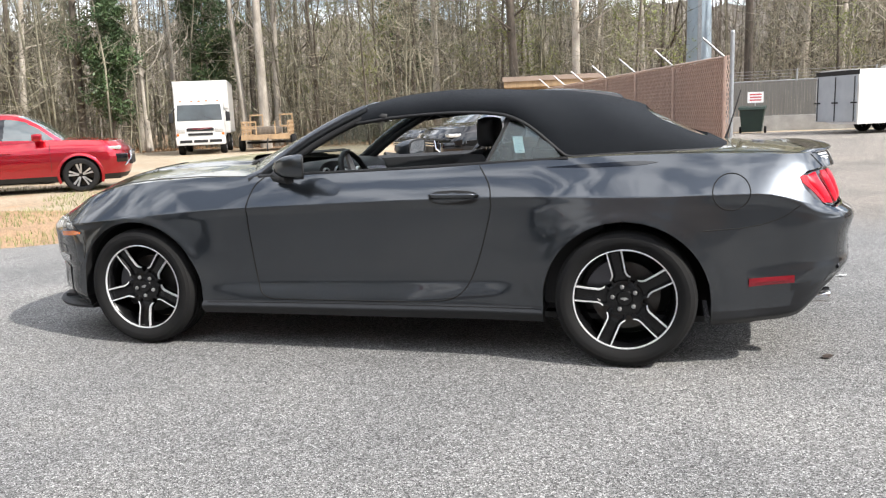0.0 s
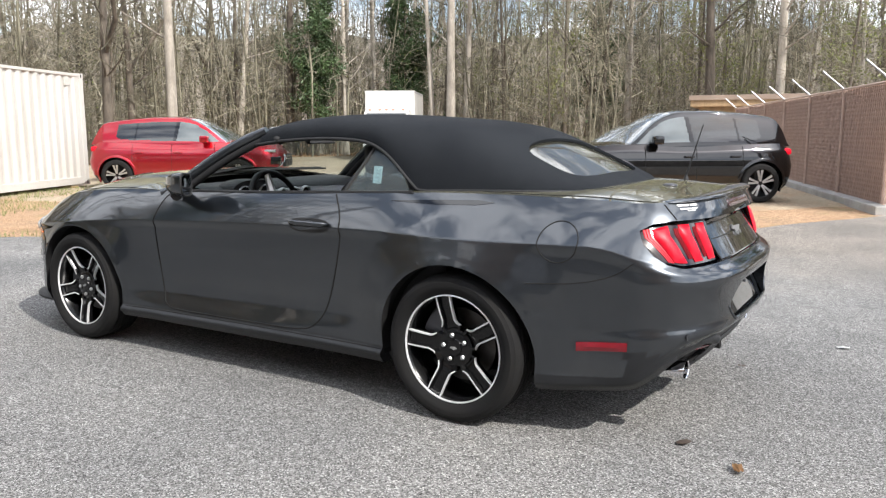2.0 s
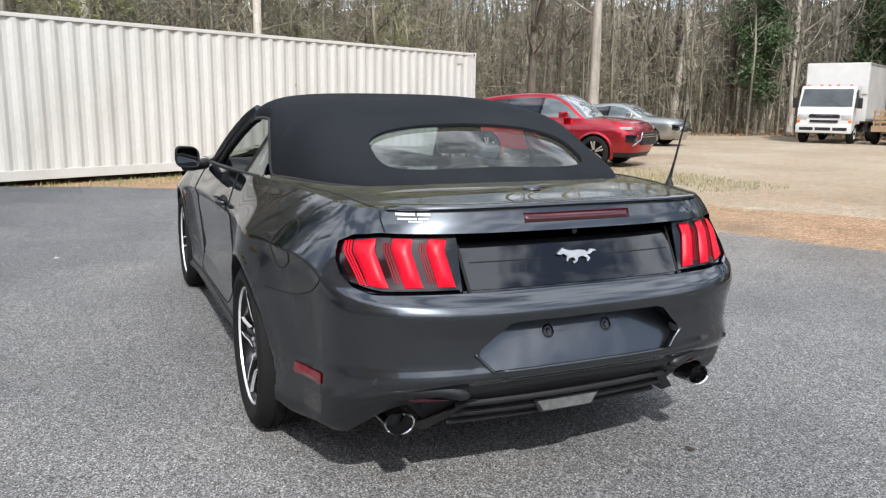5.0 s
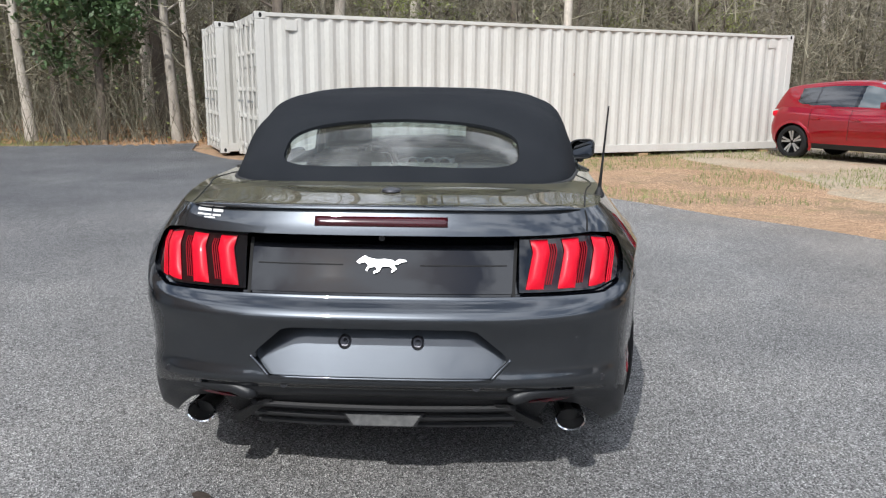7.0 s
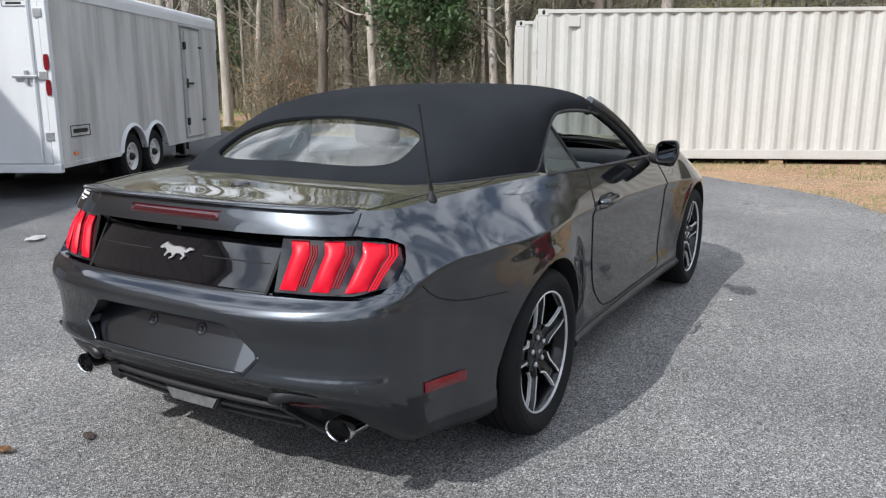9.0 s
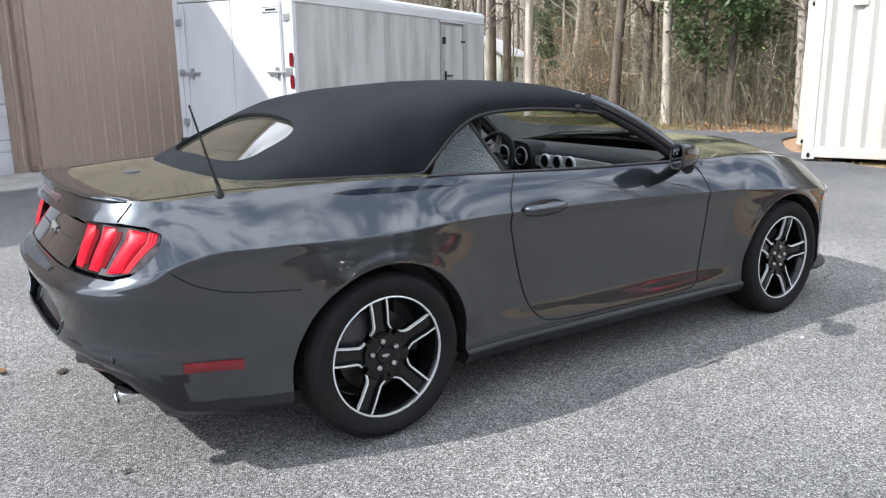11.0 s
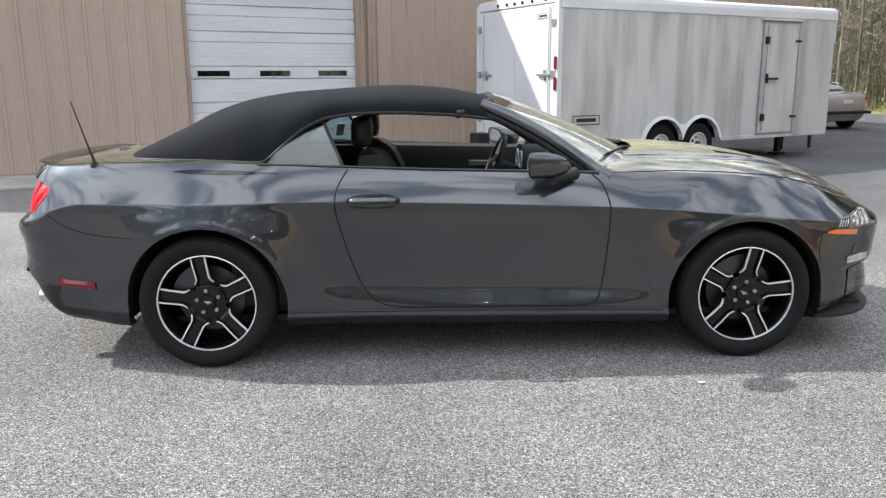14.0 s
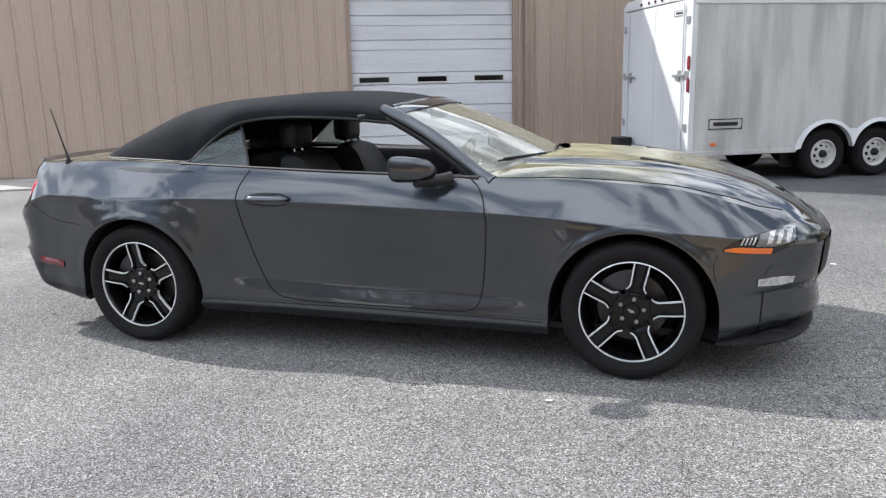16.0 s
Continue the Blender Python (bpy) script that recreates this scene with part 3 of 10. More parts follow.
# sectional overhead door
gar = part("overhead_door", box(-DW, DW, 0.085, 0.11, 0, DH), M_GARAGE, building, "white sectional steel roll-up door, closed")
edges = [0.0, 0.53, 1.06, 1.45, 1.62 + 0.03, 2.02, 2.235, 2.64, DH]
wins = [(-1.34, -0.81), (-0.29, 0.24), (0.76, 1.30)]
panel_z = [0.0, 0.52, 1.05, 1.64, 2.21, 2.63, DH]
for z0, z1 in zip(panel_z, panel_z[1:]):
    bm = bmesh.new()
    grooves = [z0 + 0.004]
    holed = z0 == 1.05
    zs = [z0 + 0.005, z0 + 0.03, z0 + 0.04]
    prof = [(z0 + 0.004, 0.085), (z0 + 0.012, 0.058), (z1 - 0.190, 0.058), (z1 - 0.184, 0.071), (z1 - 0.168, 0.071), (z1 - 0.162, 0.056), (z1 - 0.014, 0.056), (z1 - 0.005, 0.085)]
    if holed:
        prof = [(z0 + 0.004, 0.085), (z0 + 0.012, 0.058), (1.430, 0.058), (1.436, 0.085)]
    ribs = []
    top = 1.43 if holed else z1 - 0.20
    for k in range(1, 5):
        zz = z0 + 0.02 + (top - z0 - 0.02) * k / 5
        ribs += [(zz, 0.058), (zz + 0.004, 0.0562), (zz + 0.010, 0.0562), (zz + 0.014, 0.058)]
    prof = prof[:2] + ribs + prof[2:]
    a = [bm.verts.new((-DW, y, z)) for z, y in prof]
    b = [bm.verts.new((DW, y, z)) for z, y in prof]
    for i in range(len(prof) - 1):
        bm.faces.new((a[i], b[i], b[i + 1], a[i + 1]))
    part("door_panel", bm, M_GARAGE, gar)
    if holed:
        part("window_rail", box(-DW, DW, 0.054, 0.084, 1.448, 1.48), M_GARAGE, gar)
        part("window_rail", box(-DW, DW, 0.054, 0.084, 1.57, z1 - 0.004), M_GARAGE, gar)
        xs = [-DW, *[q for w_ in wins for q in w_], DW]
        for x0, x1 in zip(xs[::2], xs[1::2]):
            part("window_stile", box(x0, x1, 0.054, 0.084, 1.48, 1.57), M_GARAGE, gar)
for a, b in wins:
    bm = bmesh.new()
    for q in ((a - 0.02, b + 0.02, 1.46, 1.48), (a - 0.02, b + 0.02, 1.57, 1.59), (a - 0.02, a, 1.48, 1.57), (b, b + 0.02, 1.48, 1.57)):
        add_box(bm, q[0], q[1], 0.048, 0.075, q[2], q[3], 0.003)
    w = part("door_window", bm, M_WHITE, gar)
    part("window_pane", box(a, b, 0.070, 0.074, 1.48, 1.57), M_GLOSSBLK, gar, "dark narrow window pane")
part("door_handle", add_tube(box(1.02, 1.22, 0.044, 0.058, 0.11, 0.125, 0.004), [(1.02, 0.03, 0.118), (1.22, 0.03, 0.118)], 0.008), M_TRIM, gar, "black lift handle")
# dark seal round the door's foot
part("floor_seal", box(-DW, DW, 0.05, 0.084, 0.0, 0.006), M_TRIM, gar)
# concrete apron at the wall's foot
apron = part("concrete_apron", box(-8.4, 9.0, -1.62, -0.055, -0.06, 0.03, 0.012), M_CONCRETE)
apron.matrix_world = WALL
tagged(apron, "narrow grey concrete apron along the building", "pavement", kind="structure")


# ---- shipping containers ----
def container():
    """40 foot box: long corrugated side in the plane y = 0 from x = 0 to 12.19, doors at x = 0."""
    c = thing("shipping_container", "cream corrugated steel shipping container with closed doors", "container", group="shipping containers")
    L, Wd, H = 12.19, 2.44, 2.59
    for y, sgn in ((0.0, 1), (Wd, -1)):
        bm = bmesh.new()
        pts, x = [(0.16, 0.012)], 0.24
        while x < L - 0.30:
            pts += [(x, 0.012), (x + 0.07, 0.048), (x + 0.14, 0.048), (x + 0.21, 0.012)]
            x += 0.278
        pts += [(L - 0.16, 0.012)]
        a = [bm.verts.new((px, y + sgn * py, 0.19)) for px, py in pts]
        b = [bm.verts.new((px, y + sgn * py, H - 0.07)) for px, py in pts]
        for i in range(len(pts) - 1):
            bm.faces.new((a[i], a[i + 1], b[i + 1], b[i]) if sgn > 0 else (a[i + 1], a[i], b[i], b[i + 1]))
        part("side_panel", bm, M_CONT, c, "deep vertical corrugation")
        part("top_rail", box(0.16, L - 0.16, y - 0.0 if sgn > 0 else y - 0.06, y + 0.06 if sgn > 0 else y, H - 0.075, H - 0.012, 0.006), M_CONT, c)
        part("bottom_rail", box(0.16, L - 0.16, y if sgn > 0 else y - 0.07, y + 0.07 if sgn > 0 else y, 0.03, 0.19, 0.008), M_CONT, c)
    for x in (0, L):
        for y in (0, Wd):
            sx, sy = (1 if x == 0 else -1), (1 if y == 0 else -1)
            part("corner_post", box(min(x, x + sx * 0.16), max(x, x + sx * 0.16), min(y, y + sy * 0.10), max(y, y + sy * 0.10), 0.12, H - 0.12, 0.012), M_CONT, c)
            for z in (0, H - 0.118):
                bm = box(min(x - sx * .004, x + sx * 0.178), max(x - sx * .004, x + sx * 0.178), min(y - sy * .004, y + sy * 0.162), max(y - sy * .004, y + sy * 0.162), z, z + 0.118, 0.01)
                cast = part("corner_casting", bm, M_CONT, c)
                hole = bmesh.new()
                ring = [(x + sx * 0.09 + 0.028 * math.cos(t), z + 0.06 + 0.042 * math.sin(t)) for t in [2 * math.pi * k / 12 for k in range(12)]]
                hole.faces.new([hole.verts.new((px, y - sy * 0.0055, pz)) for px, pz in ring])
                if x == 0:
                    end = bmesh.new()
                    end.faces.new([end.verts.new((-0.0055, y + sy * (0.08 + 0.028 * math.cos(t)), z + 0.06 + 0.042 * math.sin(t))) for t in [2 * math.pi * k / 12 for k in range(12)]])
                    part("casting_hole", end, M_DOORGAP, cast)
                part("casting_hole", hole, M_DOORGAP, cast)
    part("roof", box(0.1, L - 0.1, 0.06, Wd - 0.06, H - 0.05, H - 0.02), M_CONT, c)
    part("floor_frame", box(0.1, L - 0.1, 0.07, Wd - 0.07, 0.06, 0.16), M_RUST, c)
    bm = bmesh.new()
    k = 0.16
    while k < Wd - 0.2:
        add_box(bm, L - 0.07, L - 0.03, k, k + 0.11, 0.16, H - 0.1, 0.01)
        k += 0.2
    add_box(bm, L - 0.06, L - 0.05, 0.1, Wd - 0.1, 0.12, H - 0.08)
    part("end_panel", bm, M_CONT, c)
    for y0, y1 in ((0.11, Wd / 2 - 0.008), (Wd / 2 + 0.008, Wd - 0.11)):
        bm = box(0.045, 0.075, y0, y1, 0.16, H - 0.13, 0.01)
        for q in range(3):
            z = 0.24 + q * 0.72
            add_box(bm, 0.03, 0.05, y0 + 0.08, y1 - 0.08, z, z + 0.60, 0.012)
        d = part("container_door", bm, M_CONT, c, "steel container door with locking bars")
        for f in (0.28, 0.72):
            y = y0 + (y1 - y0) * f
            part("locking_bar", tube([(-0.005, y, 0.10), (-0.005, y, H - 0.06)], 0.017, 8), M_CONT, d)
            for z in (0.2, 0.75, 1.25, 1.9, 2.4):
                part("bar_bracket", box(-0.024, 0.032, y - 0.05, y + 0.05, z, z + 0.07, 0.006), M_CONT, d)
            part("bar_handle", box(-0.034, -0.018, y - 0.02, y + 0.34 if f < 0.5 else y + 0.05, 1.05, 1.09, 0.004), M_GALV, d)
        yh = y0 if y0 < 1 else y1
        for z in (0.3, 0.85, 1.45, 2.1):
            part("door_hinge", box(-0.012, 0.045, yh - 0.055, yh + 0.055, z, z + 0.12, 0.008), M_CONT, d)
    part("header_bar", box(0.02, 0.10, 0.1, Wd - 0.1, H - 0.125, H - 0.012, 0.008), M_CONT, c)
    part("sill_bar", box(0.02, 0.10, 0.1, Wd - 0.1, 0.02, 0.15, 0.008), M_CONT, c)
    for x in (0.62, L - 0.62):
        part("vent_box", box(x - 0.10, x + 0.10, -0.004, 0.04, H - 0.30, H - 0.12, 0.008), M_CONT, c)
    part("scuff_mark", box(6.35, 6.37, 0.006, 0.0115, 1.6, 1.66), M_RUST, c, "small rust scuff on the side")
    return c


cdir = math.atan2(-10.93, 5.06)
cont = container()
CM = Matrix.Translation((8.86, 3.42, 0.035)) @ Matrix.Rotation(cdir, 4, "Z")
cont.matrix_world = CM
copy_thing(cont, CM @ Matrix.Translation((-0.35, 2.56, 0.0)))
for x, y in ((0.3, 0.3), (4.2, 0.16), (8.2, 0.16), (11.6, 0.16), (0.3, 4.6), (11.6, 4.6), (0.3, 2.2), (11.6, 2.2)):
    blk = part("timber_block", box(-0.12, 0.12, -0.15, 0.3, -0.04, 0.034, 0.006), M_WOOD)
    blk.matrix_world = CM @ Matrix.Translation((x, y, -0.035))
    tagged(blk, "grey timber block under the container", "block", "container blocks")


# ---- enclosed trailer ----
TR = Matrix.Translation((1.70, 6.46, 0)) @ Matrix.Rotation(radians(28.0), 4, "Z")
trailer = thing("enclosed_trailer", "white enclosed tandem-axle cargo trailer with streaked dull sides", "trailer", TR)
TL, TW, TB, TT = 6.10, 2.12, 0.42, 2.50
bm = bmesh.new()
# near side with a notch over the wheels
arch = []
for cx in (2.07, 2.90):
    arch += [(cx - 0.42 * math.cos(t), 0.36 + 0.42 * math.sin(t)) for t in [math.pi * k / 16 for k in range(17)]]
a1 = [(x, z) for x, z in arch if z >= TB]
near = [(0.05, TB)] + [p for p in a1 if p[0] < 2.485] + [p for p in a1 if p[0] >= 2.485] + [(TL, TB), (TL, TT - 0.03), (0.05, TT - 0.03)]
add_prism(bm, near, 0.03)
bmesh.ops.triangulate(bm, faces=[f for f in bm.faces if len(f.verts) > 4])
part("side_wall", bm, M_TRAILER, trailer, "dull white riveted aluminium side with grey streaks")
part("side_wall", box(0.05, TL, TW - 0.03, TW, TB, TT - 0.03), M_TRAILER, trailer)
part("front_wall", box(TL - 0.001, TL + 0.03, 0.0, TW, TB, TT - 0.03, 0.01), M_TRAILER, trailer)
part("trailer_floor", box(0.05, TL, 0.34, TW - 0.34, TB - 0.01, TB + 0.06), M_TRIM, trailer)
bm = bmesh.new()
prof = [(0.0, TT - 0.14), (-0.015, TT - 0.13), (-0.015, TT - 0.02), (0.0, TT + 0.035), (0.05, TT + 0.075), (0.12, TT + 0.085), (TW / 2, TT + 0.11), (TW - 0.12, TT + 0.085), (TW - 0.05, TT + 0.075), (TW, TT + 0.035), (TW + 0.015, TT - 0.02), (TW + 0.015, TT - 0.13), (TW, TT - 0.14), (TW - 0.04, TT - 0.05), (0.04, TT - 0.05)]
add_prism(bm, prof, TL + 0.03, lambda u, v, w: (w, u, v))
part("roof_cap", bm, M_TRAILERDOOR, trailer, "rounded white roof edge")
part("front_cap", box(TL + 0.03, TL + 0.05, -0.01, TW + 0.01, TT - 0.5, TT + 0.04, 0.008), M_TRAILERDOOR, trailer)
for y in (0.0, TW):
    part("rear_post", box(-0.03, 0.05, min(y, y + (0.09 if y == 0 else -0.09)), max(y, y + (0.09 if y == 0 else -0.09)), TB - 0.06, TT + 0.02, 0.01), M_TRAILERDOOR, trailer)
part("rear_header", box(-0.03, 0.05, 0.09, TW - 0.09, TT - 0.06, TT + 0.05, 0.012), M_TRAILERDOOR, trailer, "white header with marker lamps")
for y in (0.30, 0.62, TW / 2 - 0.2, TW / 2, TW / 2 + 0.2, TW - 0.62):
    part("marker_lamp", add_lathe(bmesh.new(), [(0.024, -0.031), (0.022, -0.045), (0.0, -0.048)], 10, "x", (0, y, TT - 0.005)), M_LENSDARK, trailer)
part("rear_sill", box(-0.05, 0.05, 0.0, TW, TB - 0.08, TB + 0.02, 0.01), M_TRAILERDOOR, trailer)
for i, (y0, y1) in enumerate(((0.095, TW / 2 - 0.004), (TW / 2 + 0.004, TW - 0.095))):
    d = part("rear_door", box(-0.022, 0.03, y0, y1, TB + 0.03, TT - 0.07, 0.006), M_TRAILERDOOR, trailer, "white rear door half in the shade")
    yh = y0 if i == 0 else y1
    for z in (0.72, 1.42, 2.12):
        part("hinge", box(-0.040, -0.020, yh - 0.05, yh + 0.05, z, z + 0.10, 0.005), M_GALV, d)
    yb = y0 + 0.06 if i == 0 else y1 - 0.06
    s = 1 if i == 0 else -1
    part("cam_bar", tube([(-0.045, yb + s * 0.05, TB + 0.05), (-0.045, yb + s * 0.05, TT - 0.1)], 0.012, 8), M_TRAILERDOOR, d)
    h = part("cam_handle", box(-0.062, -0.04, min(yb, yb + s * 0.30), max(yb, yb + s * 0.30), 1.44, 1.475, 0.006), M_GALV, d, "dull steel locking handle")
    add = box(-0.055, -0.022, yb + s * 0.14 - 0.02, yb + s * 0.14 + 0.02, 1.38, 1.53, 0.005)
    part("handle_keeper", add, M_GALV, h)
sg = part("trailer_sign", box(-0.028, -0.0225, 0.22, 0.50, 2.24, 2.31, 0.002), M_TRAILERDOOR, trailer, "small maker's plate with plain dark bars")
bm = bmesh.new()
for q in ((0.22, 0.50, 2.24, 2.246), (0.22, 0.50, 2.304, 2.31), (0.22, 0.226, 2.246, 2.304), (0.494, 0.50, 2.246, 2.304), (0.27, 0.45, 2.262, 2.288)):
    add_box(bm, -0.0305, -0.0282, *q)
part("plate_bar", bm, M_TRIM, sg)
for z in (1.33, 1.62):
    part("tail_lamp", add_prism(bmesh.new(), [(0.045 + 0.032 * math.cos(t), z - 0.0 + 0.10 * max(-0.72, min(0.72, math.sin(t))) / 0.72 * 0.9) for t in [2 * math.pi * k / 20 for k in range(20)]], -0.014, lambda u, v, w: (-0.031 + w, u, v)), M_MARKER, trailer, "red oval tail lamp")
# side: seams and rivets
for k in range(1, 5):
    x = k * 1.22 + 0.05
    if abs(x - 2.49) < 0.1:
        bm = box(x - 0.02, x + 0.02, -0.003, 0.0, 0.80, TT - 0.14)
    else:
        bm = box(x - 0.02, x + 0.02, -0.003, 0.0, TB + 0.01, TT - 0.14)
    part("panel_seam", bm, M_TRAILER, trailer)
bm = bmesh.new()
for k in range(10):
    x = 0.07 + k * 0.61
    for z in np.arange(0.52, 2.3, 0.15):
        if not (1.6 < x < 3.4 and z < 0.9) and not (4.15 < x < 5.2):
            add_lathe(bm, [(0.006, 0.0), (0.005, -0.005), (0.0, -0.006)], 6, "y", (x, -0.003, z))
part("rivet_row", bm, M_GALV, trailer)
tagged(bpy.data.objects["rivet_row"], kind="stuff")
for x0, x1 in ((0.0, 1.60), (3.36, TL)):
    part("bottom_rail", box(x0, x1, -0.012, 0.03, TB - 0.03, TB + 0.03, 0.005), M_TRAILER, trailer)
# side door
sd = part("side_door", box(4.24, 5.12, -0.018, 0.0, TB + 0.06, 2.28, 0.006), M_TRAILER, trailer, "white side entry door, shut")
bm = bmesh.new()
for q in ((4.21, 4.24, TB + 0.03, 2.31), (5.12, 5.15, TB + 0.03, 2.31), (4.24, 5.12, 2.28, 2.31), (4.24, 5.12, TB + 0.03, TB + 0.06)):
    add_box(bm, q[0], q[1], -0.024, 0.0, q[2], q[3], 0.004)
part("door_frame", bm, M_GALV, sd)
part("drip_rail", box(4.16, 5.2, -0.045, 0.0, 2.32, 2.345, 0.004), M_TRAILERDOOR, sd)
part("cam_bar", tube([(4.31, -0.036, TB + 0.10), (4.31, -0.036, 2.24)], 0.008, 8), M_GALV, sd, "thin vertical locking bar")
part("door_latch", add_box(box(4.30, 4.62, -0.062, -0.04, 1.36, 1.395, 0.006), 4.33, 4.37, -0.055, -0.018, 1.30, 1.46, 0.005), M_TRIM, sd)
for z in (0.72, 1.98):
    part("hinge", box(5.04, 5.2, -0.034, -0.02, z, z + 0.035, 0.005), M_TRIM, sd)
    part("bar_bracket", box(4.27, 4.35, -0.055, -0.018, z - 0.04, z + 0.08, 0.005), M_TRIM, sd)
# maker's panel: frame with plain bars
sg = part("side_plate", box(0.26, 0.76, -0.006, 0.0, 0.74, 0.88, 0.002), M_TRAILER, trailer, "framed maker's plate with plain dark bars")
bm = bmesh.new()
for q in ((0.26, 0.76, 0.74, 0.752), (0.26, 0.76, 0.868, 0.88), (0.26, 0.272, 0.752, 0.868), (0.748, 0.76, 0.752, 0.868), (0.33, 0.69, 0.785, 0.835)):
    add_box(bm, q[0], q[1], -0.010, -0.0062, q[2], q[3])
part("plate_bar", bm, M_TRIM, sg)
part("marker_lamp", box(0.30, 0.38, -0.02, 0.0, 0.52, 0.56, 0.006), M_AMBER, trailer, "small amber side lamp")
# wheel arch flare and wheels
bm = bmesh.new()
ins = [p for p in a1 if p[0] < 2.485 or p[0] >= 2.485]
outp = []
for cx, lo_, hi_ in ((2.07, -1, 2.485), (2.90, 2.485, 9)):
    outp += [(cx - 0.50 * math.cos(t), 0.36 + 0.47 * math.sin(t)) for t in [math.pi * k / 16 for k in range(17)] if lo_ < cx - 0.50 * math.cos(t) < hi_ and 0.36 + 0.47 * math.sin(t) >= TB - 0.02]
sk_out = [(1.55, TB - 0.02)] + outp + [(3.42, TB - 0.02)]
sk_in = [p for p in a1]
ns = 40


def along(poly, f):
    ds = [0]
    for a, b in zip(poly, poly[1:]):
        ds.append(ds[-1] + math.dist(a, b))
    t = f * ds[-1]
    i = max(k for k in range(len(poly) - 1) if ds[k] <= t + 1e-9)
    u = (t - ds[i]) / max(1e-9, ds[i + 1] - ds[i])
    return (poly[i][0] + (poly[i + 1][0] - poly[i][0]) * u, poly[i][1] + (poly[i + 1][1] - poly[i][1]) * u)


va, vb, vc = [], [], []
for k in range(ns + 1):
    p, q = along(sk_in, k / ns), along(sk_out, k / ns)
    va.append(bm.verts.new((p[0], 0.06, p[1])))
    vb.append(bm.verts.new((p[0], -0.03, p[1])))
    vc.append(bm.verts.new((q[0], -0.006, q[1])))
for k in range(ns):
    bm.faces.new((va[k], va[k + 1], vb[k + 1], vb[k]))
    bm.faces.new((vb[k], vb[k + 1], vc[k + 1], vc[k]))
bmesh.ops.recalc_face_normals(bm, faces=bm.faces)
part("wheel_arch_flare", bm, M_TRAILERDOOR, trailer, "white scalloped double wheel arch", smooth=40)
part("wheel_box", box(1.58, 3.39, 0.31, 0.33, 0.15, 0.82), M_TRIM, trailer)


def steel_wheel(r, w, rim, mrim, holes=8):
    """A tyre with a dished, slotted steel rim; the face looks towards -y, centre at the origin."""
    o = thing("wheel", "black tyre on a white steel spoke rim", "wheel")
    h = w / 2
    part("tyre", add_lathe(bmesh.new(), [(rim, h), (rim + 0.02, h), (r - 0.05, h + 0.012), (r - 0.012, h - 0.015), (r, h - 0.04), (r, -h + 0.04), (r - 0.012, -h + 0.015), (r - 0.05, -h - 0.012), (rim + 0.02, -h), (rim - 0.004, -h + 0.006)], 40), M_RUBBER, o, smooth=40)
    bm = bmesh.new()
    add_lathe(bm, [(rim, -h + 0.004), (rim - 0.012, -h + 0.0), (rim - 0.02, -h + 0.035), (rim - 0.035, -h + 0.05), (rim - 0.04, h - 0.02)], 40)
    n = 48
    r0, r1 = 0.055, rim - 0.034
    for k in range(n):
        a0, a1_ = 2 * math.pi * k / n, 2 * math.pi * (k + 1) / n
        gap = (k % (n // holes)) in (0, 1, 2)
        rr = [(r0, -h + 0.03), (r0 + 0.05, -h + 0.025), (r1 - 0.035, -h + 0.045), (r1, -h + 0.05)]
        for j in range(3):
            if gap and j == 1:
                continue
            qs = [(rr[j][0], a0, rr[j][1]), (rr[j + 1][0], a0, rr[j + 1][1]), (rr[j + 1][0], a1_, rr[j + 1][1]), (rr[j][0], a1_, rr[j][1])]
            bm.faces.new([bm.verts.new((q * math.cos(t), y, q * math.sin(t))) for q, t, y in qs])
    bmesh.ops.remove_doubles(bm, verts=bm.verts, dist=0.0005)
    part("rim", bm, mrim, o, "white spoke rim", smooth=40)
    part("hub_cap", add_lathe(bmesh.new(), [(0.056, -h + 0.03), (0.05, -h - 0.01), (0.03, -h - 0.03), (0.0, -h - 0.032)], 20), M_TRIM, o, smooth=40)
    part("brake_drum", add_lathe(bmesh.new(), [(rim - 0.045, h - 0.05), (rim - 0.05, -h + 0.09), (0.0, -h + 0.085)], 24), M_DOORGAP, o)
    return o


def adopt(child, parent, m):
    child.parent = parent
    child.matrix_parent_inverse = Matrix()
    child.matrix_basis = m
    for key in ("category", "group"):
        if key in child:
            del child[key]
    return child


w0 = steel_wheel(0.345, 0.21, 0.20, M_WHITE)
for i, (x, y, rz) in enumerate(((2.07, 0.14, 0), (2.90, 0.14, 0), (2.07, TW - 0.14, 180), (2.90, TW - 0.14, 180))):
    w = w0 if i == 0 else copy_thing(w0, Matrix())
    adopt(w, trailer, pose(x, y, 0.345, 0, 0, rz))
part("axle", tube([(2.07, 0.2, 0.34), (2.07, TW - 0.2, 0.34)], 0.04), M_TRIM, trailer)
part("axle", tube([(2.90, 0.2, 0.34), (2.90, TW - 0.2, 0.34)], 0.04), M_TRIM, trailer)
bm = box(5.55, 5.63, 0.55, 0.63, 0.06, TB - 0.01)
add_box(bm, 5.48, 5.70, 0.48, 0.70, 0.0, 0.05, 0.01)
add_box(bm, 5.9, 5.98, 0.75, 0.83, 0.06, TB - 0.01)
part("jack_stand", bm, M_TRIM, trailer, "black support jack under the nose")
bm = tube([(5.9, 0.4, 0.40), (7.4, TW / 2, 0.40)], 0.05, 6)
add_tube(bm, [(5.9, TW - 0.4, 0.40), (7.4, TW / 2, 0.40)], 0.05, 6)
add_tube(bm, [(7.2, TW / 2, 0.02), (7.2, TW / 2, 0.9)], 0.035, 8)
part("drawbar", bm, M_TRIM, trailer)
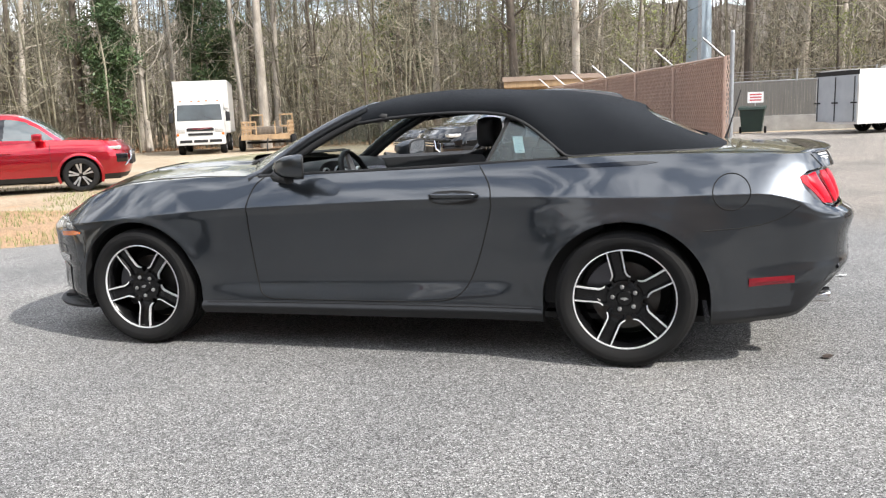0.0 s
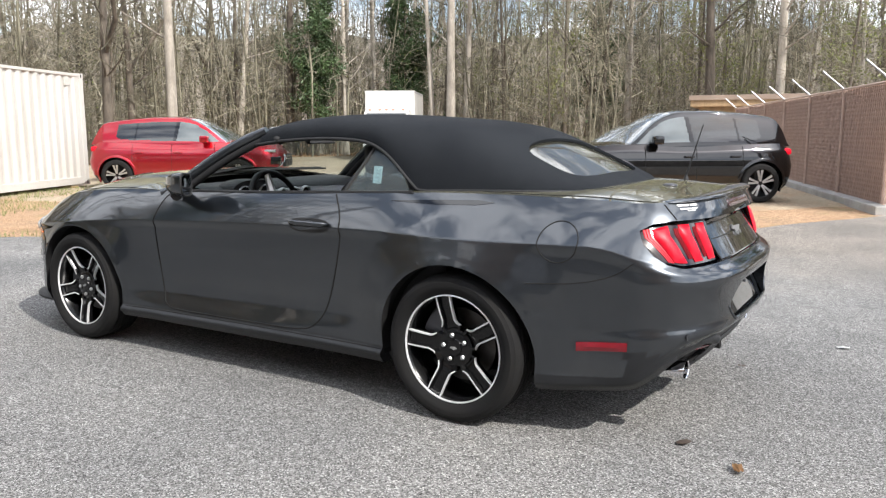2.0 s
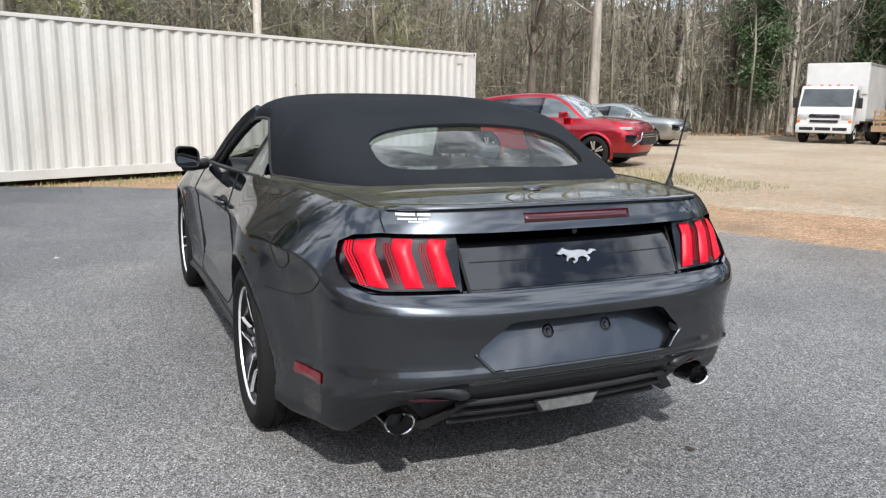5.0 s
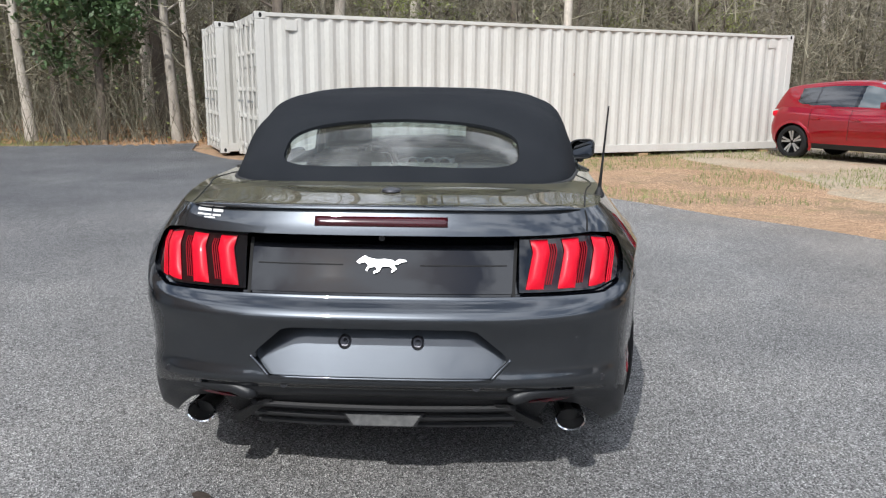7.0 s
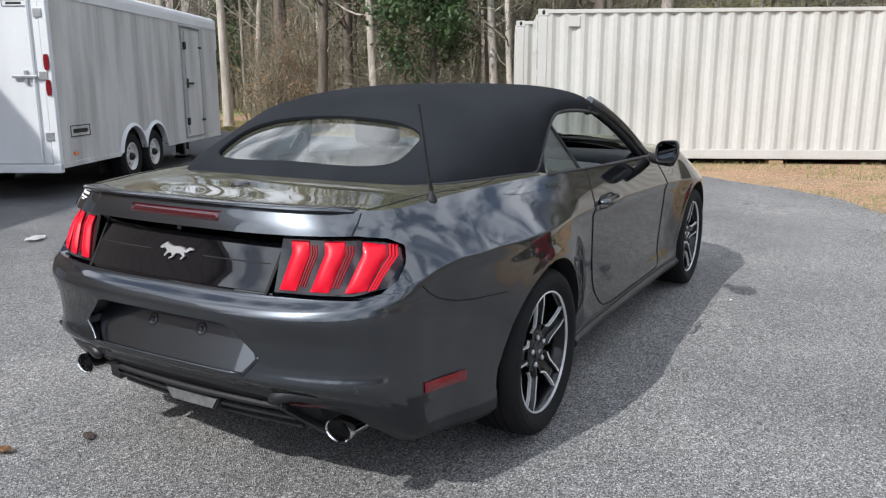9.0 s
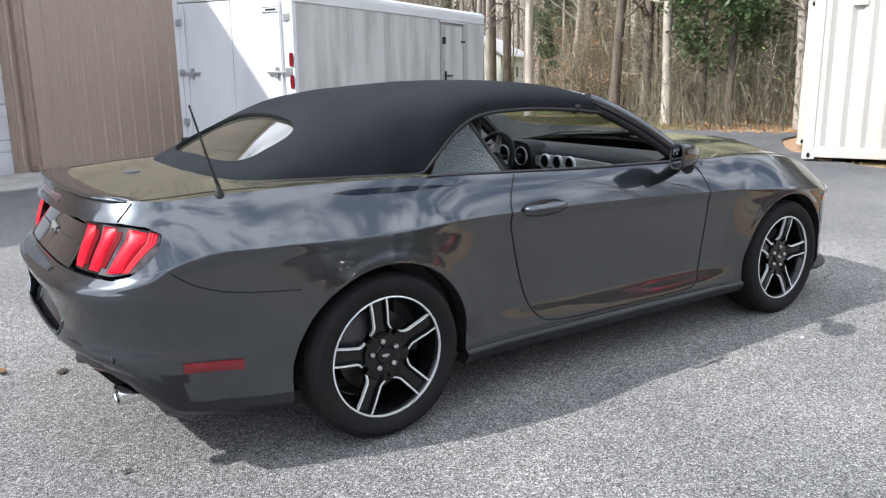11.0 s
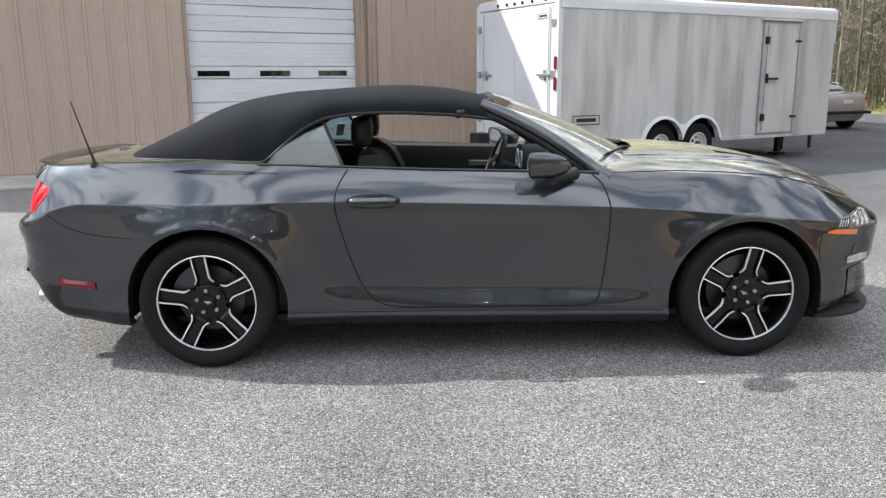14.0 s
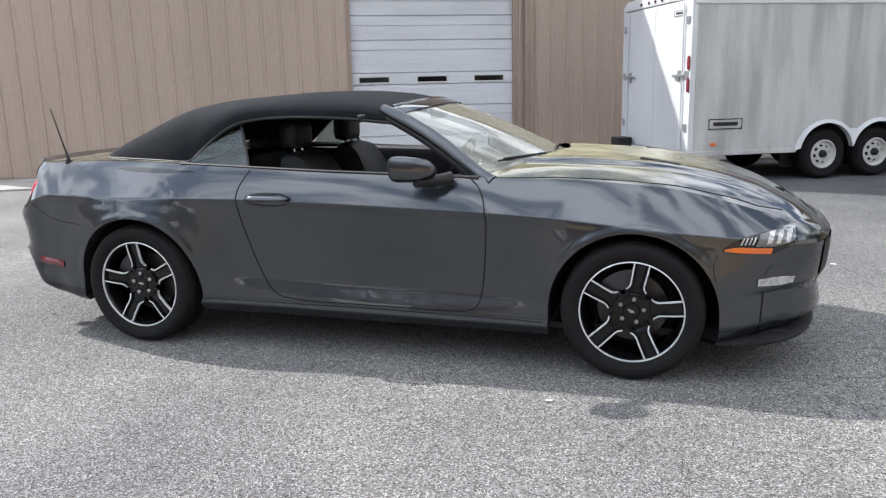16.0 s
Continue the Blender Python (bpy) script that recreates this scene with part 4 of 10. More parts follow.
part("mud_bin", box(-0.30, -0.07, 1.62, 1.90, 0.30, 0.56, 0.02), M_TRIM, trailer, "black box on the rear sill")


# ---- the grey convertible ----
from mathutils.bvhtree import BVHTree

car = thing("convertible_car", "dark grey metallic two-door convertible with a raised black canvas top", "car")

# Lines along the body, from the sill up: where each ends at the rear and the front on the centre line, half widths and heights along x.
ROWS = [
    dict(xr=-2.36, xf=2.205, hw=line((-1.98, 0.782), (-1.75, 0.865), (-0.9, 0.885), (0.9, 0.885), (1.7, 0.86), (2.0, 0.74)),
         z=line((-2.36, 0.405), (-2.27, 0.365), (-2.2, 0.30), (-2.12, 0.242), (-1.95, 0.218), (-1.78, 0.212), (-0.92, 0.205), (0.9, 0.195), (1.74, 0.205), (2.205, 0.215))),
    dict(xr=-2.385, xf=2.235, hw=line((-1.98, 0.827), (-1.75, 0.895), (-0.9, 0.915), (0.9, 0.915), (1.7, 0.885), (2.0, 0.77)),
         z=line((-2.385, 0.425), (-2.27, 0.39), (-2.2, 0.335), (-2.12, 0.280), (-1.95, 0.256), (-1.78, 0.25), (-0.92, 0.252), (0.9, 0.240), (1.74, 0.25), (2.235, 0.265))),
    dict(xr=-2.395, xf=2.272, hw=line((-1.98, 0.830), (-1.75, 0.895), (-0.9, 0.892), (0.9, 0.892), (1.7, 0.89), (2.0, 0.78)),
         z=line((-2.395, 0.445), (-2.27, 0.412), (-2.2, 0.362), (-2.12, 0.310), (-1.95, 0.290), (-1.78, 0.285), (-0.92, 0.285), (0.9, 0.272), (1.74, 0.29), (2.21, 0.30))),
    dict(xr=-2.43, xf=2.25, hw=line((-1.98, 0.844), (-1.75, 0.908), (-0.92, 0.910), (0, 0.899), (0.9, 0.907), (1.7, 0.905), (2.0, 0.795)),
         z=line((-2.43, 0.48), (-2.1, 0.455), (-1.78, 0.43), (-0.92, 0.405), (0.6, 0.37), (0.9, 0.36), (1.74, 0.41), (2.25, 0.42))),
    dict(xr=-2.420, xf=2.28, hw=line((-1.98, 0.836), (-1.75, 0.902), (-1.36, 0.926), (-0.92, 0.897), (0, 0.884), (0.8, 0.892), (1.36, 0.922), (1.7, 0.900), (2.0, 0.794)),
         z=line((-2.42, 0.530), (-2.1, 0.505), (-1.78, 0.48), (-0.92, 0.455), (0.6, 0.420), (0.9, 0.412), (1.74, 0.455), (2.262, 0.465))),
    dict(xr=-2.424, xf=2.29, hw=line((-1.98, 0.848), (-1.75, 0.914), (-1.36, 0.928), (-0.92, 0.890), (0, 0.872), (0.8, 0.884), (1.36, 0.922), (1.7, 0.905), (2.0, 0.80)),
         z=line((-2.424, 0.60), (-1.9, 0.585), (0, 0.57), (1.36, 0.56), (2.285, 0.54))),
    dict(xr=-2.444, xf=2.295, hw=line((-1.98, 0.850), (-1.75, 0.907), (-1.36, 0.938), (-0.92, 0.906), (0, 0.888), (0.8, 0.896), (1.36, 0.930), (1.7, 0.900), (2.0, 0.80)),
         z=line((-2.444, 0.680), (-2.2, 0.685), (-1.9, 0.70), (0, 0.69), (1.36, 0.655), (2.295, 0.60))),
    dict(xr=-2.432, xf=2.298, hw=line((-1.98, 0.848), (-1.75, 0.892), (-1.36, 0.920), (-0.92, 0.908), (0, 0.899), (0.8, 0.901), (1.36, 0.924), (1.7, 0.893), (2.0, 0.795)),
         z=line((-2.432, 0.706), (-2.2, 0.728), (-1.9, 0.775), (-0.9, 0.785), (0, 0.765), (1.36, 0.705), (2.298, 0.625))),
    dict(xr=-2.388, xf=2.292, hw=line((-1.98, 0.846), (-1.75, 0.874), (-1.36, 0.897), (-0.9, 0.904), (0, 0.904), (0.65, 0.901), (1.36, 0.912), (1.7, 0.885), (2.0, 0.79)),
         z=line((-2.388, 0.738), (-2.2, 0.765), (-1.93, 0.828), (-0.98, 0.828), (0.65, 0.785), (1.21, 0.752), (1.7, 0.705), (2.30, 0.645))),
    dict(xr=-2.380, xf=2.295, hw=line((-1.98, 0.838), (-1.75, 0.865), (-1.36, 0.888), (-0.9, 0.895), (0, 0.890), (0.65, 0.888), (1.36, 0.901), (1.7, 0.875), (2.0, 0.782)),
         z=line((-2.38, 0.765), (-2.2, 0.79), (-1.93, 0.848), (-0.98, 0.850), (0.65, 0.807), (1.21, 0.775), (1.7, 0.722), (2.295, 0.66))),
    dict(xr=-2.350, xf=2.272, hw=line((-1.98, 0.800), (-1.75, 0.816), (-1.36, 0.842), (-0.9, 0.860), (0, 0.859), (0.65, 0.855), (1.3, 0.872), (1.7, 0.838), (2.0, 0.745)),
         z=line((-2.35, 0.930), (-2.1, 0.930), (-1.5, 0.945), (-0.7, 0.925), (0.65, 0.885), (1.3, 0.862), (1.7, 0.785), (2.26, 0.69))),
    dict(xr=-2.318, xf=2.245, hw=line((-1.98, 0.728), (-1.7, 0.762), (-1.3, 0.788), (-0.9, 0.825), (-0.3, 0.826), (0.5, 0.812), (0.9, 0.785), (1.3, 0.785), (1.7, 0.735), (2.0, 0.65)),
         z=line((-2.318, 1.002), (-2.2, 0.997), (-2.1, 0.994), (-1.9, 1.004), (-1.56, 1.012), (-1.25, 1.010), (-0.99, 1.0), (-0.65, 0.985), (-0.25, 0.968), (0.2, 0.955), (0.54, 0.946), (0.9, 0.946), (1.14, 0.936), (1.49, 0.905), (1.74, 0.848), (1.95, 0.778), (2.245, 0.70))),
]
LR, LF, NR, NF = 0.45, 0.52, 3.0, 2.5
XA, XB = -1.93, 1.76
door_back = line((0.25, 0.26), (0.30, 0.20), (0.39, 0.08), (0.57, 0.01), (0.74, -0.04), (0.87, -0.05), (0.99, 0.01))
door_front = line((0.25, -0.10), (0.30, -0.06), (0.40, -0.015), (0.62, 0.01), (0.79, 0.01), (0.91, -0.03), (0.98, -0.09))
DB, DF = -0.66, 0.64
N_CAP, N_SIDE, SUB = 34, 230, 6


def row_point(r, col):
    """The place of a column on a body line: rear cap, side, front cap."""
    a, b = r["xr"] + LR, r["xf"] - LF
    if col <= N_CAP:
        t = math.pi / 2 * col / N_CAP
        x = r["xr"] + LR * (1 - max(0.0, math.cos(t)) ** (2 / NR))
        return x, r["hw"](x) * math.sin(t) ** (2 / NR), r["z"](x)
    if col >= N_CAP + N_SIDE:
        t = math.pi / 2 * (1 - (col - N_CAP - N_SIDE) / N_CAP)
        x = r["xf"] - LF * (1 - max(0.0, math.cos(t)) ** (2 / NF))
        return x, r["hw"](x) * math.sin(t) ** (2 / NF), r["z"](x)
    g = XA + (XB - XA) * (col - N_CAP) / N_SIDE
    x = g + (a - XA) * (1 - smoothstep(XA, -1.5, g)) + (b - XB) * smoothstep(1.2, XB, g)
    z = r["z"](x)
    x += door_back(z) * max(0.0, 1 - abs(g - DB) / 0.30) + door_front(z) * max(0.0, 1 - abs(g - DF) / 0.30)
    return x, r["hw"](x), z


def col_of(x):
    return N_CAP + round((x - XA) / (XB - XA) * N_SIDE)


NC = 2 * N_CAP + N_SIDE + 1
ctrl = np.array([[row_point(r, c) for c in range(NC)] for r in ROWS])


def refine(ctrl):
    """Monotone curves through the body lines, up each column."""
    nr = len(ctrl)
    d = ctrl[1:] - ctrl[:-1]
    m = np.zeros_like(ctrl)
    m[0], m[-1] = d[0], d[-1]
    p = d[:-1] * d[1:]
    m[1:-1] = np.where(p > 0, 2 * p / np.where(np.abs(d[:-1] + d[1:]) < 1e-12, 1, d[:-1] + d[1:]), 0)
    out = []
    for i in range(nr - 1):
        for k in range(SUB):
            t = k / SUB
            out.append((2 * t**3 - 3 * t**2 + 1) * ctrl[i] + (t**3 - 2 * t**2 + t) * m[i] + (3 * t**2 - 2 * t**3) * ctrl[i + 1] + (t**3 - t**2) * m[i + 1])
    out.append(ctrl[-1])
    return np.array(out)


skin = refine(ctrl)
NRW = len(skin)
AX, AZ, AR = 1.35, 0.322, 0.392
# The flank between sill and belt: an undercut below the shoulder crease, a tucked door, a lower crease that turns out to the sill, and a haunch over each wheel.
plan_half = line((-2.06, 0.838), (-1.78, 0.888), (-1.36, 0.905), (-0.6, 0.896), (0.3, 0.890), (1.0, 0.896), (1.36, 0.902), (1.7, 0.884), (2.0, 0.793))
crease_z = ROWS[8]["z"]
low_crease_z = ROWS[3]["z"]
belt_z, belt_half = ROWS[11]["z"], ROWS[11]["hw"]


def flank_half(x, z):
    """Half width of the body at x and z, from the lower crease to the belt."""
    b, zc, zl, zb = plan_half(x), crease_z(x), low_crease_z(x), belt_z(x)
    if z >= zc:
        t = min(1.0, (z - zc) / max(0.03, zb - zc))
        y = b + (belt_half(x) - b) * (0.84 * t + 0.16 * t**3)
    else:
        d = zc - z
        mid = 1 - smoothstep(0.62, 1.05, abs(x))
        y = b - (0.003 + 0.012 * mid + 0.009 * smoothstep(1.62, 1.85, -x)) * smoothstep(0.0, 0.05, d) - 0.004 * smoothstep(0.05, 0.28, d)
        # the door leans in, turns out over the lower crease and tucks under to the sill
        low = 1 - smoothstep(zl - 0.015, zl + 0.065, z)
        y += mid * (-0.019 * min(1.0, max(0.0, (zc - 0.05 - z) / max(0.05, zc - 0.05 - zl))) + 0.004 * low)
        y -= (0.006 + 0.002 * mid) * (1 - smoothstep(zl - 0.15, zl - 0.01, z)) - 0.003 * low * (1 - mid)
    # swelling flares round the arches, with a broad haunch behind
    for ax, size, reach in ((-AX, 0.034, 0.24), (AX, 0.026, 0.22)):
        r = math.hypot(x - ax, max(0.0, z - AZ))
        y += size * (1 - smoothstep(AR - 0.03, AR + reach, r)) * smoothstep(0.30, 0.52, z)
    haunch = smoothstep(0.45, 0.70, z) * (1 - smoothstep(0.74, 1.0, z))
    return y + 0.024 * math.exp(-((x + 1.45) / 0.45) ** 2) * haunch


cap_factor = [math.sin(math.pi / 2 * min(c, N_CAP) / N_CAP) ** (2 / NR) if c <= N_CAP + N_SIDE // 2 else math.sin(math.pi / 2 * min(NC - 1 - c, N_CAP) / N_CAP) ** (2 / NF) for c in range(NC)]
for j in range(2 * SUB + 1):
    for c in range(NC):
        skin[j, c, 1] -= 0.014 * (1 - smoothstep(0.62, 1.05, abs(skin[j, c, 0]))) * smoothstep(0.5, 0.7, skin[j, c, 1])
for j in range(2 * SUB + 1, NRW):
    w_j = smoothstep(2.0, 3.0, j / SUB)
    for c in range(NC):
        x, y, z = skin[j, c]
        skin[j, c, 1] = (y - 0.014 * (1 - smoothstep(0.62, 1.05, abs(x)))) * (1 - w_j) + w_j * flank_half(x, z) * cap_factor[c]
# arch lips stand proud
for sx in (-1, 1):
    dist = np.hypot(skin[:, :, 0] - sx * AX, skin[:, :, 2] - AZ)
    lip = np.clip(1 - np.abs(dist - AR - 0.006) / 0.034, 0, 1)
    skin[:, :, 1] += np.where(skin[:, :, 1] > 0.6, 0.007 * lip**0.8, 0)
PLATE = [(-0.405, 0.552), (-0.29, 0.655), (0.29, 0.655), (0.405, 0.552), (0.345, 0.49), (-0.345, 0.49)]


HALF_TAIL = [(0.70, 0.744), (0.750, 0.762), (0.776, 0.796), (0.780, 0.845), (0.762, 0.892), (0.725, 0.916), (0.66, 0.927)]
TAIL = [(-y, z) for y, z in HALF_TAIL] + HALF_TAIL[::-1]


def in_shape(shape, y, z):
    n = len(shape)
    return all((shape[(i + 1) % n][0] - shape[i][0]) * (z - shape[i][1]) - (shape[(i + 1) % n][1] - shape[i][1]) * (y - shape[i][0]) < 0 for i in range(n))


def snap_to(shape, y, z):
    best = None
    for i in range(len(shape)):
        (y0, z0), (y1, z1) = shape[i], shape[(i + 1) % len(shape)]
        t = max(0, min(1, ((y - y0) * (y1 - y0) + (z - z0) * (z1 - z0)) / ((y1 - y0) ** 2 + (z1 - z0) ** 2)))
        p = (y0 + (y1 - y0) * t, z0 + (z1 - z0) * t)
        if best is None or math.dist(p, (y, z)) < math.dist(best, (y, z)):
            best = p
    return best


def gone(p):
    """Whether the skin has a hole at p: wheel arches, the plate's recess and the lamps' opening."""
    x, y, z = p
    for sx in (-1, 1):
        dx = x - sx * AX
        if math.hypot(dx, z - AZ) < AR or (abs(dx) < AR and z < AZ):
            if abs(y) > 0.5:
                return "arch"
    if x < -2.2 and in_shape(PLATE, y, z):
        return "plate"
    if x < -2.0 and in_shape(TAIL, y, z):
        return "tail"
    return None


full_v = [(x, sd * y, z) for sd in (1, -1) for x, y, z in skin.reshape(-1, 3)]
full_f = []
for o_ in (0, NRW * NC):
    for j in range(NRW - 1):
        for c in range(NC - 1):
            i_ = o_ + j * NC + c
            full_f.append((i_, i_ + 1, i_ + NC + 1, i_ + NC))
bvh_full = BVHTree.FromPolygons(full_v, full_f)
body = bmesh.new()
grid = {}
for side in (1, -1):
    for j in range(NRW):
        for c in range(NC):
            if side < 0 and c in (0, NC - 1):
                grid[side, j, c] = grid[1, j, c]
                continue
            x, y, z = skin[j, c]
            grid[side, j, c] = body.verts.new((x, 0.0 if c in (0, NC - 1) else side * y, z))
REGION = {}
lost = {}
for side in (1, -1):
    for j in range(NRW - 1):
        for c in range(NC - 1):
            q = [grid[side, j, c], grid[side, j, c + 1], grid[side, j + 1, c + 1], grid[side, j + 1, c]]
            mid = sum((v.co for v in q), Vector()) / 4
            hole = gone(mid)
            if hole:
                for v in q:
                    lost[v] = hole
                continue
            f = body.faces.new(q if side < 0 else q[::-1])
            row = j / SUB
            if (row < 2 and mid.x < -1.70) or (mid.x < -2.10 and abs(mid.y) > 0.40 and mid.z < 0.405):
                name = "rear_lip"
            elif c < N_CAP or (mid.x < -1.70 and row < 6.0):
                name = "rear_bumper" if row < 8 else ("boot_lid" if row >= 10 and abs(mid.y) < 0.645 else "rear_quarter_panel")
            elif c >= N_CAP + N_SIDE - 8:
                name = "front_bumper" if row < 10.0 else "front_fender"
            elif row < 2:
                name = "side_sill" if abs(mid.x) < 1.2 else ("rear_bumper" if mid.x < 0 else "front_bumper")
            elif col_of(DB) <= c < col_of(DF):
                name = "door"
            else:
                name = "front_fender" if mid.x > 0 else "rear_quarter_panel"
            REGION.setdefault((name, side if name not in ("rear_bumper", "front_bumper", "boot_lid", "rear_lip") else 0), []).append(f)
rim_verts = [(v, h) for v, h in lost.items() if v.link_faces]
for v, h in rim_verts:
    if h != "arch":
        y, z = snap_to(PLATE if h == "plate" else TAIL, v.co.y, v.co.z)
        hit_p = bvh_full.ray_cast(Vector((-4, y, z)), Vector((1, 0, 0)))[0]
        v.co = (hit_p.x if hit_p else v.co.x, y, z)
    else:
        cx = AX if v.co.x > 0 else -AX
        dx, dz = v.co.x - cx, v.co.z - AZ
        if dz > 0:
            k = AR / max(1e-6, math.hypot(dx, dz))
            v.co.x, v.co.z = cx + dx * k, AZ + dz * k
        else:
            v.co.x = cx + math.copysign(AR, dx)
body.normal_update()
bvh = BVHTree.FromBMesh(body)


def cast_side(x, z, side):
    """The body's side at (x, z): place and outward normal."""
    p, nrm, _, _ = bvh.ray_cast(Vector((x, side * 2, z)), Vector((0, -side, 0)))
    if p is None:
        return Vector((x, side * 0.9, z)), Vector((0, side, 0))
    return p, nrm if nrm.y * side > 0 else -nrm


def cast_rear(y, z):
    p, nrm, _, _ = bvh_full.ray_cast(Vector((-4, y, z)), Vector((1, 0, 0)))
    if p is None:
        return Vector((-2.4, y, z)), Vector((-1, 0, 0))
    return p, nrm if nrm.x < 0 else -nrm


def cast_front(y, z):
    p, nrm, _, _ = bvh.ray_cast(Vector((4, y, z)), Vector((-1, 0, 0)))
    if p is None:
        return Vector((2.2, y, z)), Vector((1, 0, 0))
    return p, nrm if nrm.x > 0 else -nrm


def split_part(name, faces, material, label):
    """One mesh of these faces, with the whole skin's normals and a folded-in edge round the arches."""
    index, coords, normals, polys = {}, [], [], []
    for f in faces:
        poly = []
        for v in f.verts:
            if v not in index:
                index[v] = len(coords)
                coords.append(v.co[:])
                normals.append(v.normal[:])
            poly.append(index[v])
        polys.append(poly)
    me = bpy.data.meshes.new(name)
    me.from_pydata(coords, [], polys)
    me.materials.append(material)
    me.shade_smooth()
    me.normals_split_custom_set_from_vertices(normals)
    ob = new(name, me)
    ob.parent = car
    if label:
        tagged(ob, label)
    return ob


LABELS = {"side_sill": "matt dark grey sill below the door", "rear_lip": "matt grey lower lip of the rear bumper", "door": "closed grey door with its window down", "rear_bumper": "grey rear bumper with a recessed plate panel", "front_bumper": "grey front bumper"}
PARTS = {}
for (name, side), faces in REGION.items():
    PARTS[name, side] = split_part(name, faces, M_LIP if name in ("rear_lip", "side_sill") else M_CAR, LABELS.get(name, ""))
# inner edges of the arches and the plate recess
edge_bm = bmesh.new()
plate_bm, frame_bm = bmesh.new(), bmesh.new()
for e in body.edges:
    if len(e.link_faces) == 1 and all(v in lost for v in e.verts):
        a, b = e.verts
        h = lost[a]
        if h == "arch":
            s = 1 if a.co.y > 0 else -1
            tgt, off = edge_bm, Vector((0, -s * 0.07, 0))
        elif h == "tail":
            tgt, off = frame_bm, Vector((0.05, 0, 0))
        else:
            tgt, off = plate_bm, Vector((0.012 + 0.088 * smoothstep(0.47, 0.66, 0.5 * (a.co.z + b.co.z)), 0, 0))
        tgt.faces.new([tgt.verts.new(p) for p in (a.co, b.co, b.co + off, a.co + off)])
for t in (edge_bm, plate_bm, frame_bm):
    bmesh.ops.remove_doubles(t, verts=t.verts, dist=1e-5)
for sx in (-1, 1):
    for sy in (-1, 1):
        one = edge_bm.copy()
        bmesh.ops.delete(one, geom=[v for v in one.verts if v.co.x * sx < 0 or v.co.y * sy < 0], context="VERTS")
        part("arch_return", one, M_TRIM, car, smooth=40)
edge_bm.free()
part("lamp_surround", frame_bm, M_GLOSSBLK, car, smooth=40)
part("recess_edge", plate_bm, M_CAR, PARTS["rear_bumper", 0], smooth=40)


def plate_x(y, z):
    """The leaning panel behind the plate."""
    return -2.404 + 0.018 * (abs(y) / 0.42) ** 3 + 0.48 * (z - 0.486)


bm = bmesh.new()
vs = []
for i in range(25):
    y = -0.42 + 0.84 * i / 24
    vs.append([bm.verts.new((plate_x(y, z), y, z)) for z in (0.472, 0.52, 0.58, 0.62, 0.69)])
for a, b in zip(vs, vs[1:]):
    for k in range(4):
        bm.faces.new((a[k], a[k + 1], b[k + 1], b[k]))
bmesh.ops.recalc_face_normals(bm, faces=bm.faces)
plate = part("plate_panel", bm, M_CAR, PARTS["rear_bumper", 0], "bare recessed panel with two empty mounting holes", smooth=True)


# ---- gaps between panels ----
def gap(owner, pts, cast, radius=0.0040, name="panel_gap"):
    """A dark joint that follows the skin through pts."""
    out = []
    for (a0, a1), (b0, b1) in zip(pts, pts[1:]):
        k = max(2, int(math.dist((a0, a1), (b0, b1)) / 0.02))
        out += [cast(a0 + (b0 - a0) * i / k, a1 + (b1 - a1) * i / k)[0] for i in range(k)]
    out.append(cast(*pts[-1])[0])
    return part(name, tube(out, radius, 6), M_DOORGAP, owner)


def rounded(pts, k=5):
    """Corner-cut line through pts (Chaikin)."""
    for _ in range(2):
        q = [pts[0]]
        for a, b in zip(pts, pts[1:]):
            q += [(a[0] * 0.75 + b[0] * 0.25, a[1] * 0.75 + b[1] * 0.25), (a[0] * 0.25 + b[0] * 0.75, a[1] * 0.25 + b[1] * 0.75)]
        pts = q + [pts[-1]]
    return pts


for side in (1, -1):
    cs = lambda x, z, s=side: cast_side(x, z, s)
    d = PARTS["door", side]
    cut = [(-0.645, 0.980), (-0.705, 0.885), (-0.71, 0.80), (-0.70, 0.74), (-0.655, 0.58), (-0.60, 0.42), (-0.53, 0.32), (-0.42, 0.288), (0.0, 0.284), (0.45, 0.280), (0.585, 0.285), (0.625, 0.36), (0.648, 0.62), (0.652, 0.79), (0.615, 0.90), (0.565, 0.94)]
    gap(d, rounded(cut), cs, 0.0038)
    fd = [(-1.822 + 0.082 * math.cos(t), 0.838 + 0.082 * math.sin(t)) for t in [2 * math.pi * k / 40 for k in range(41)]]
    if side > 0:
        flap = gap(PARTS["rear_quarter_panel", side], fd, cs, 0.0028, "fuel_door_gap")
    gap(PARTS["rear_quarter_panel", side], [(-1.70, 0.665), (-1.86, 0.672), (-1.95, 0.685)], cs, 0.0025)
    gap(PARTS["rear_quarter_panel", side], rounded([(-1.95, 0.685), (-2.05, 0.715), (-2.12, 0.77)]), cs, 0.0025)
    gap(PARTS["front_fender", side], rounded([(1.72, 0.50), (1.70, 0.56), (1.72, 0.625)]), cs, 0.0025)
    # lower crease over the sill
    gap(PARTS["side_sill", side], [(-0.95, 0.272), (0.0, 0.268), (0.93, 0.258)], cs, 0.003)

# ---- bonnet and tail deck ----
zc_hood = line((0.55, 0.995), (0.68, 1.018), (0.9, 1.026), (1.12, 1.018), (1.43, 0.993), (1.68, 0.949), (1.9, 0.885), (2.08, 0.808), (2.17, 0.760), (2.245, 0.700))
zc_deck = line((-2.318, 1.004), (-2.295, 1.003), (-2.26, 0.996), (-2.2, 1.000), (-2.05, 1.018), (-1.85, 1.032), (-1.2, 1.03))


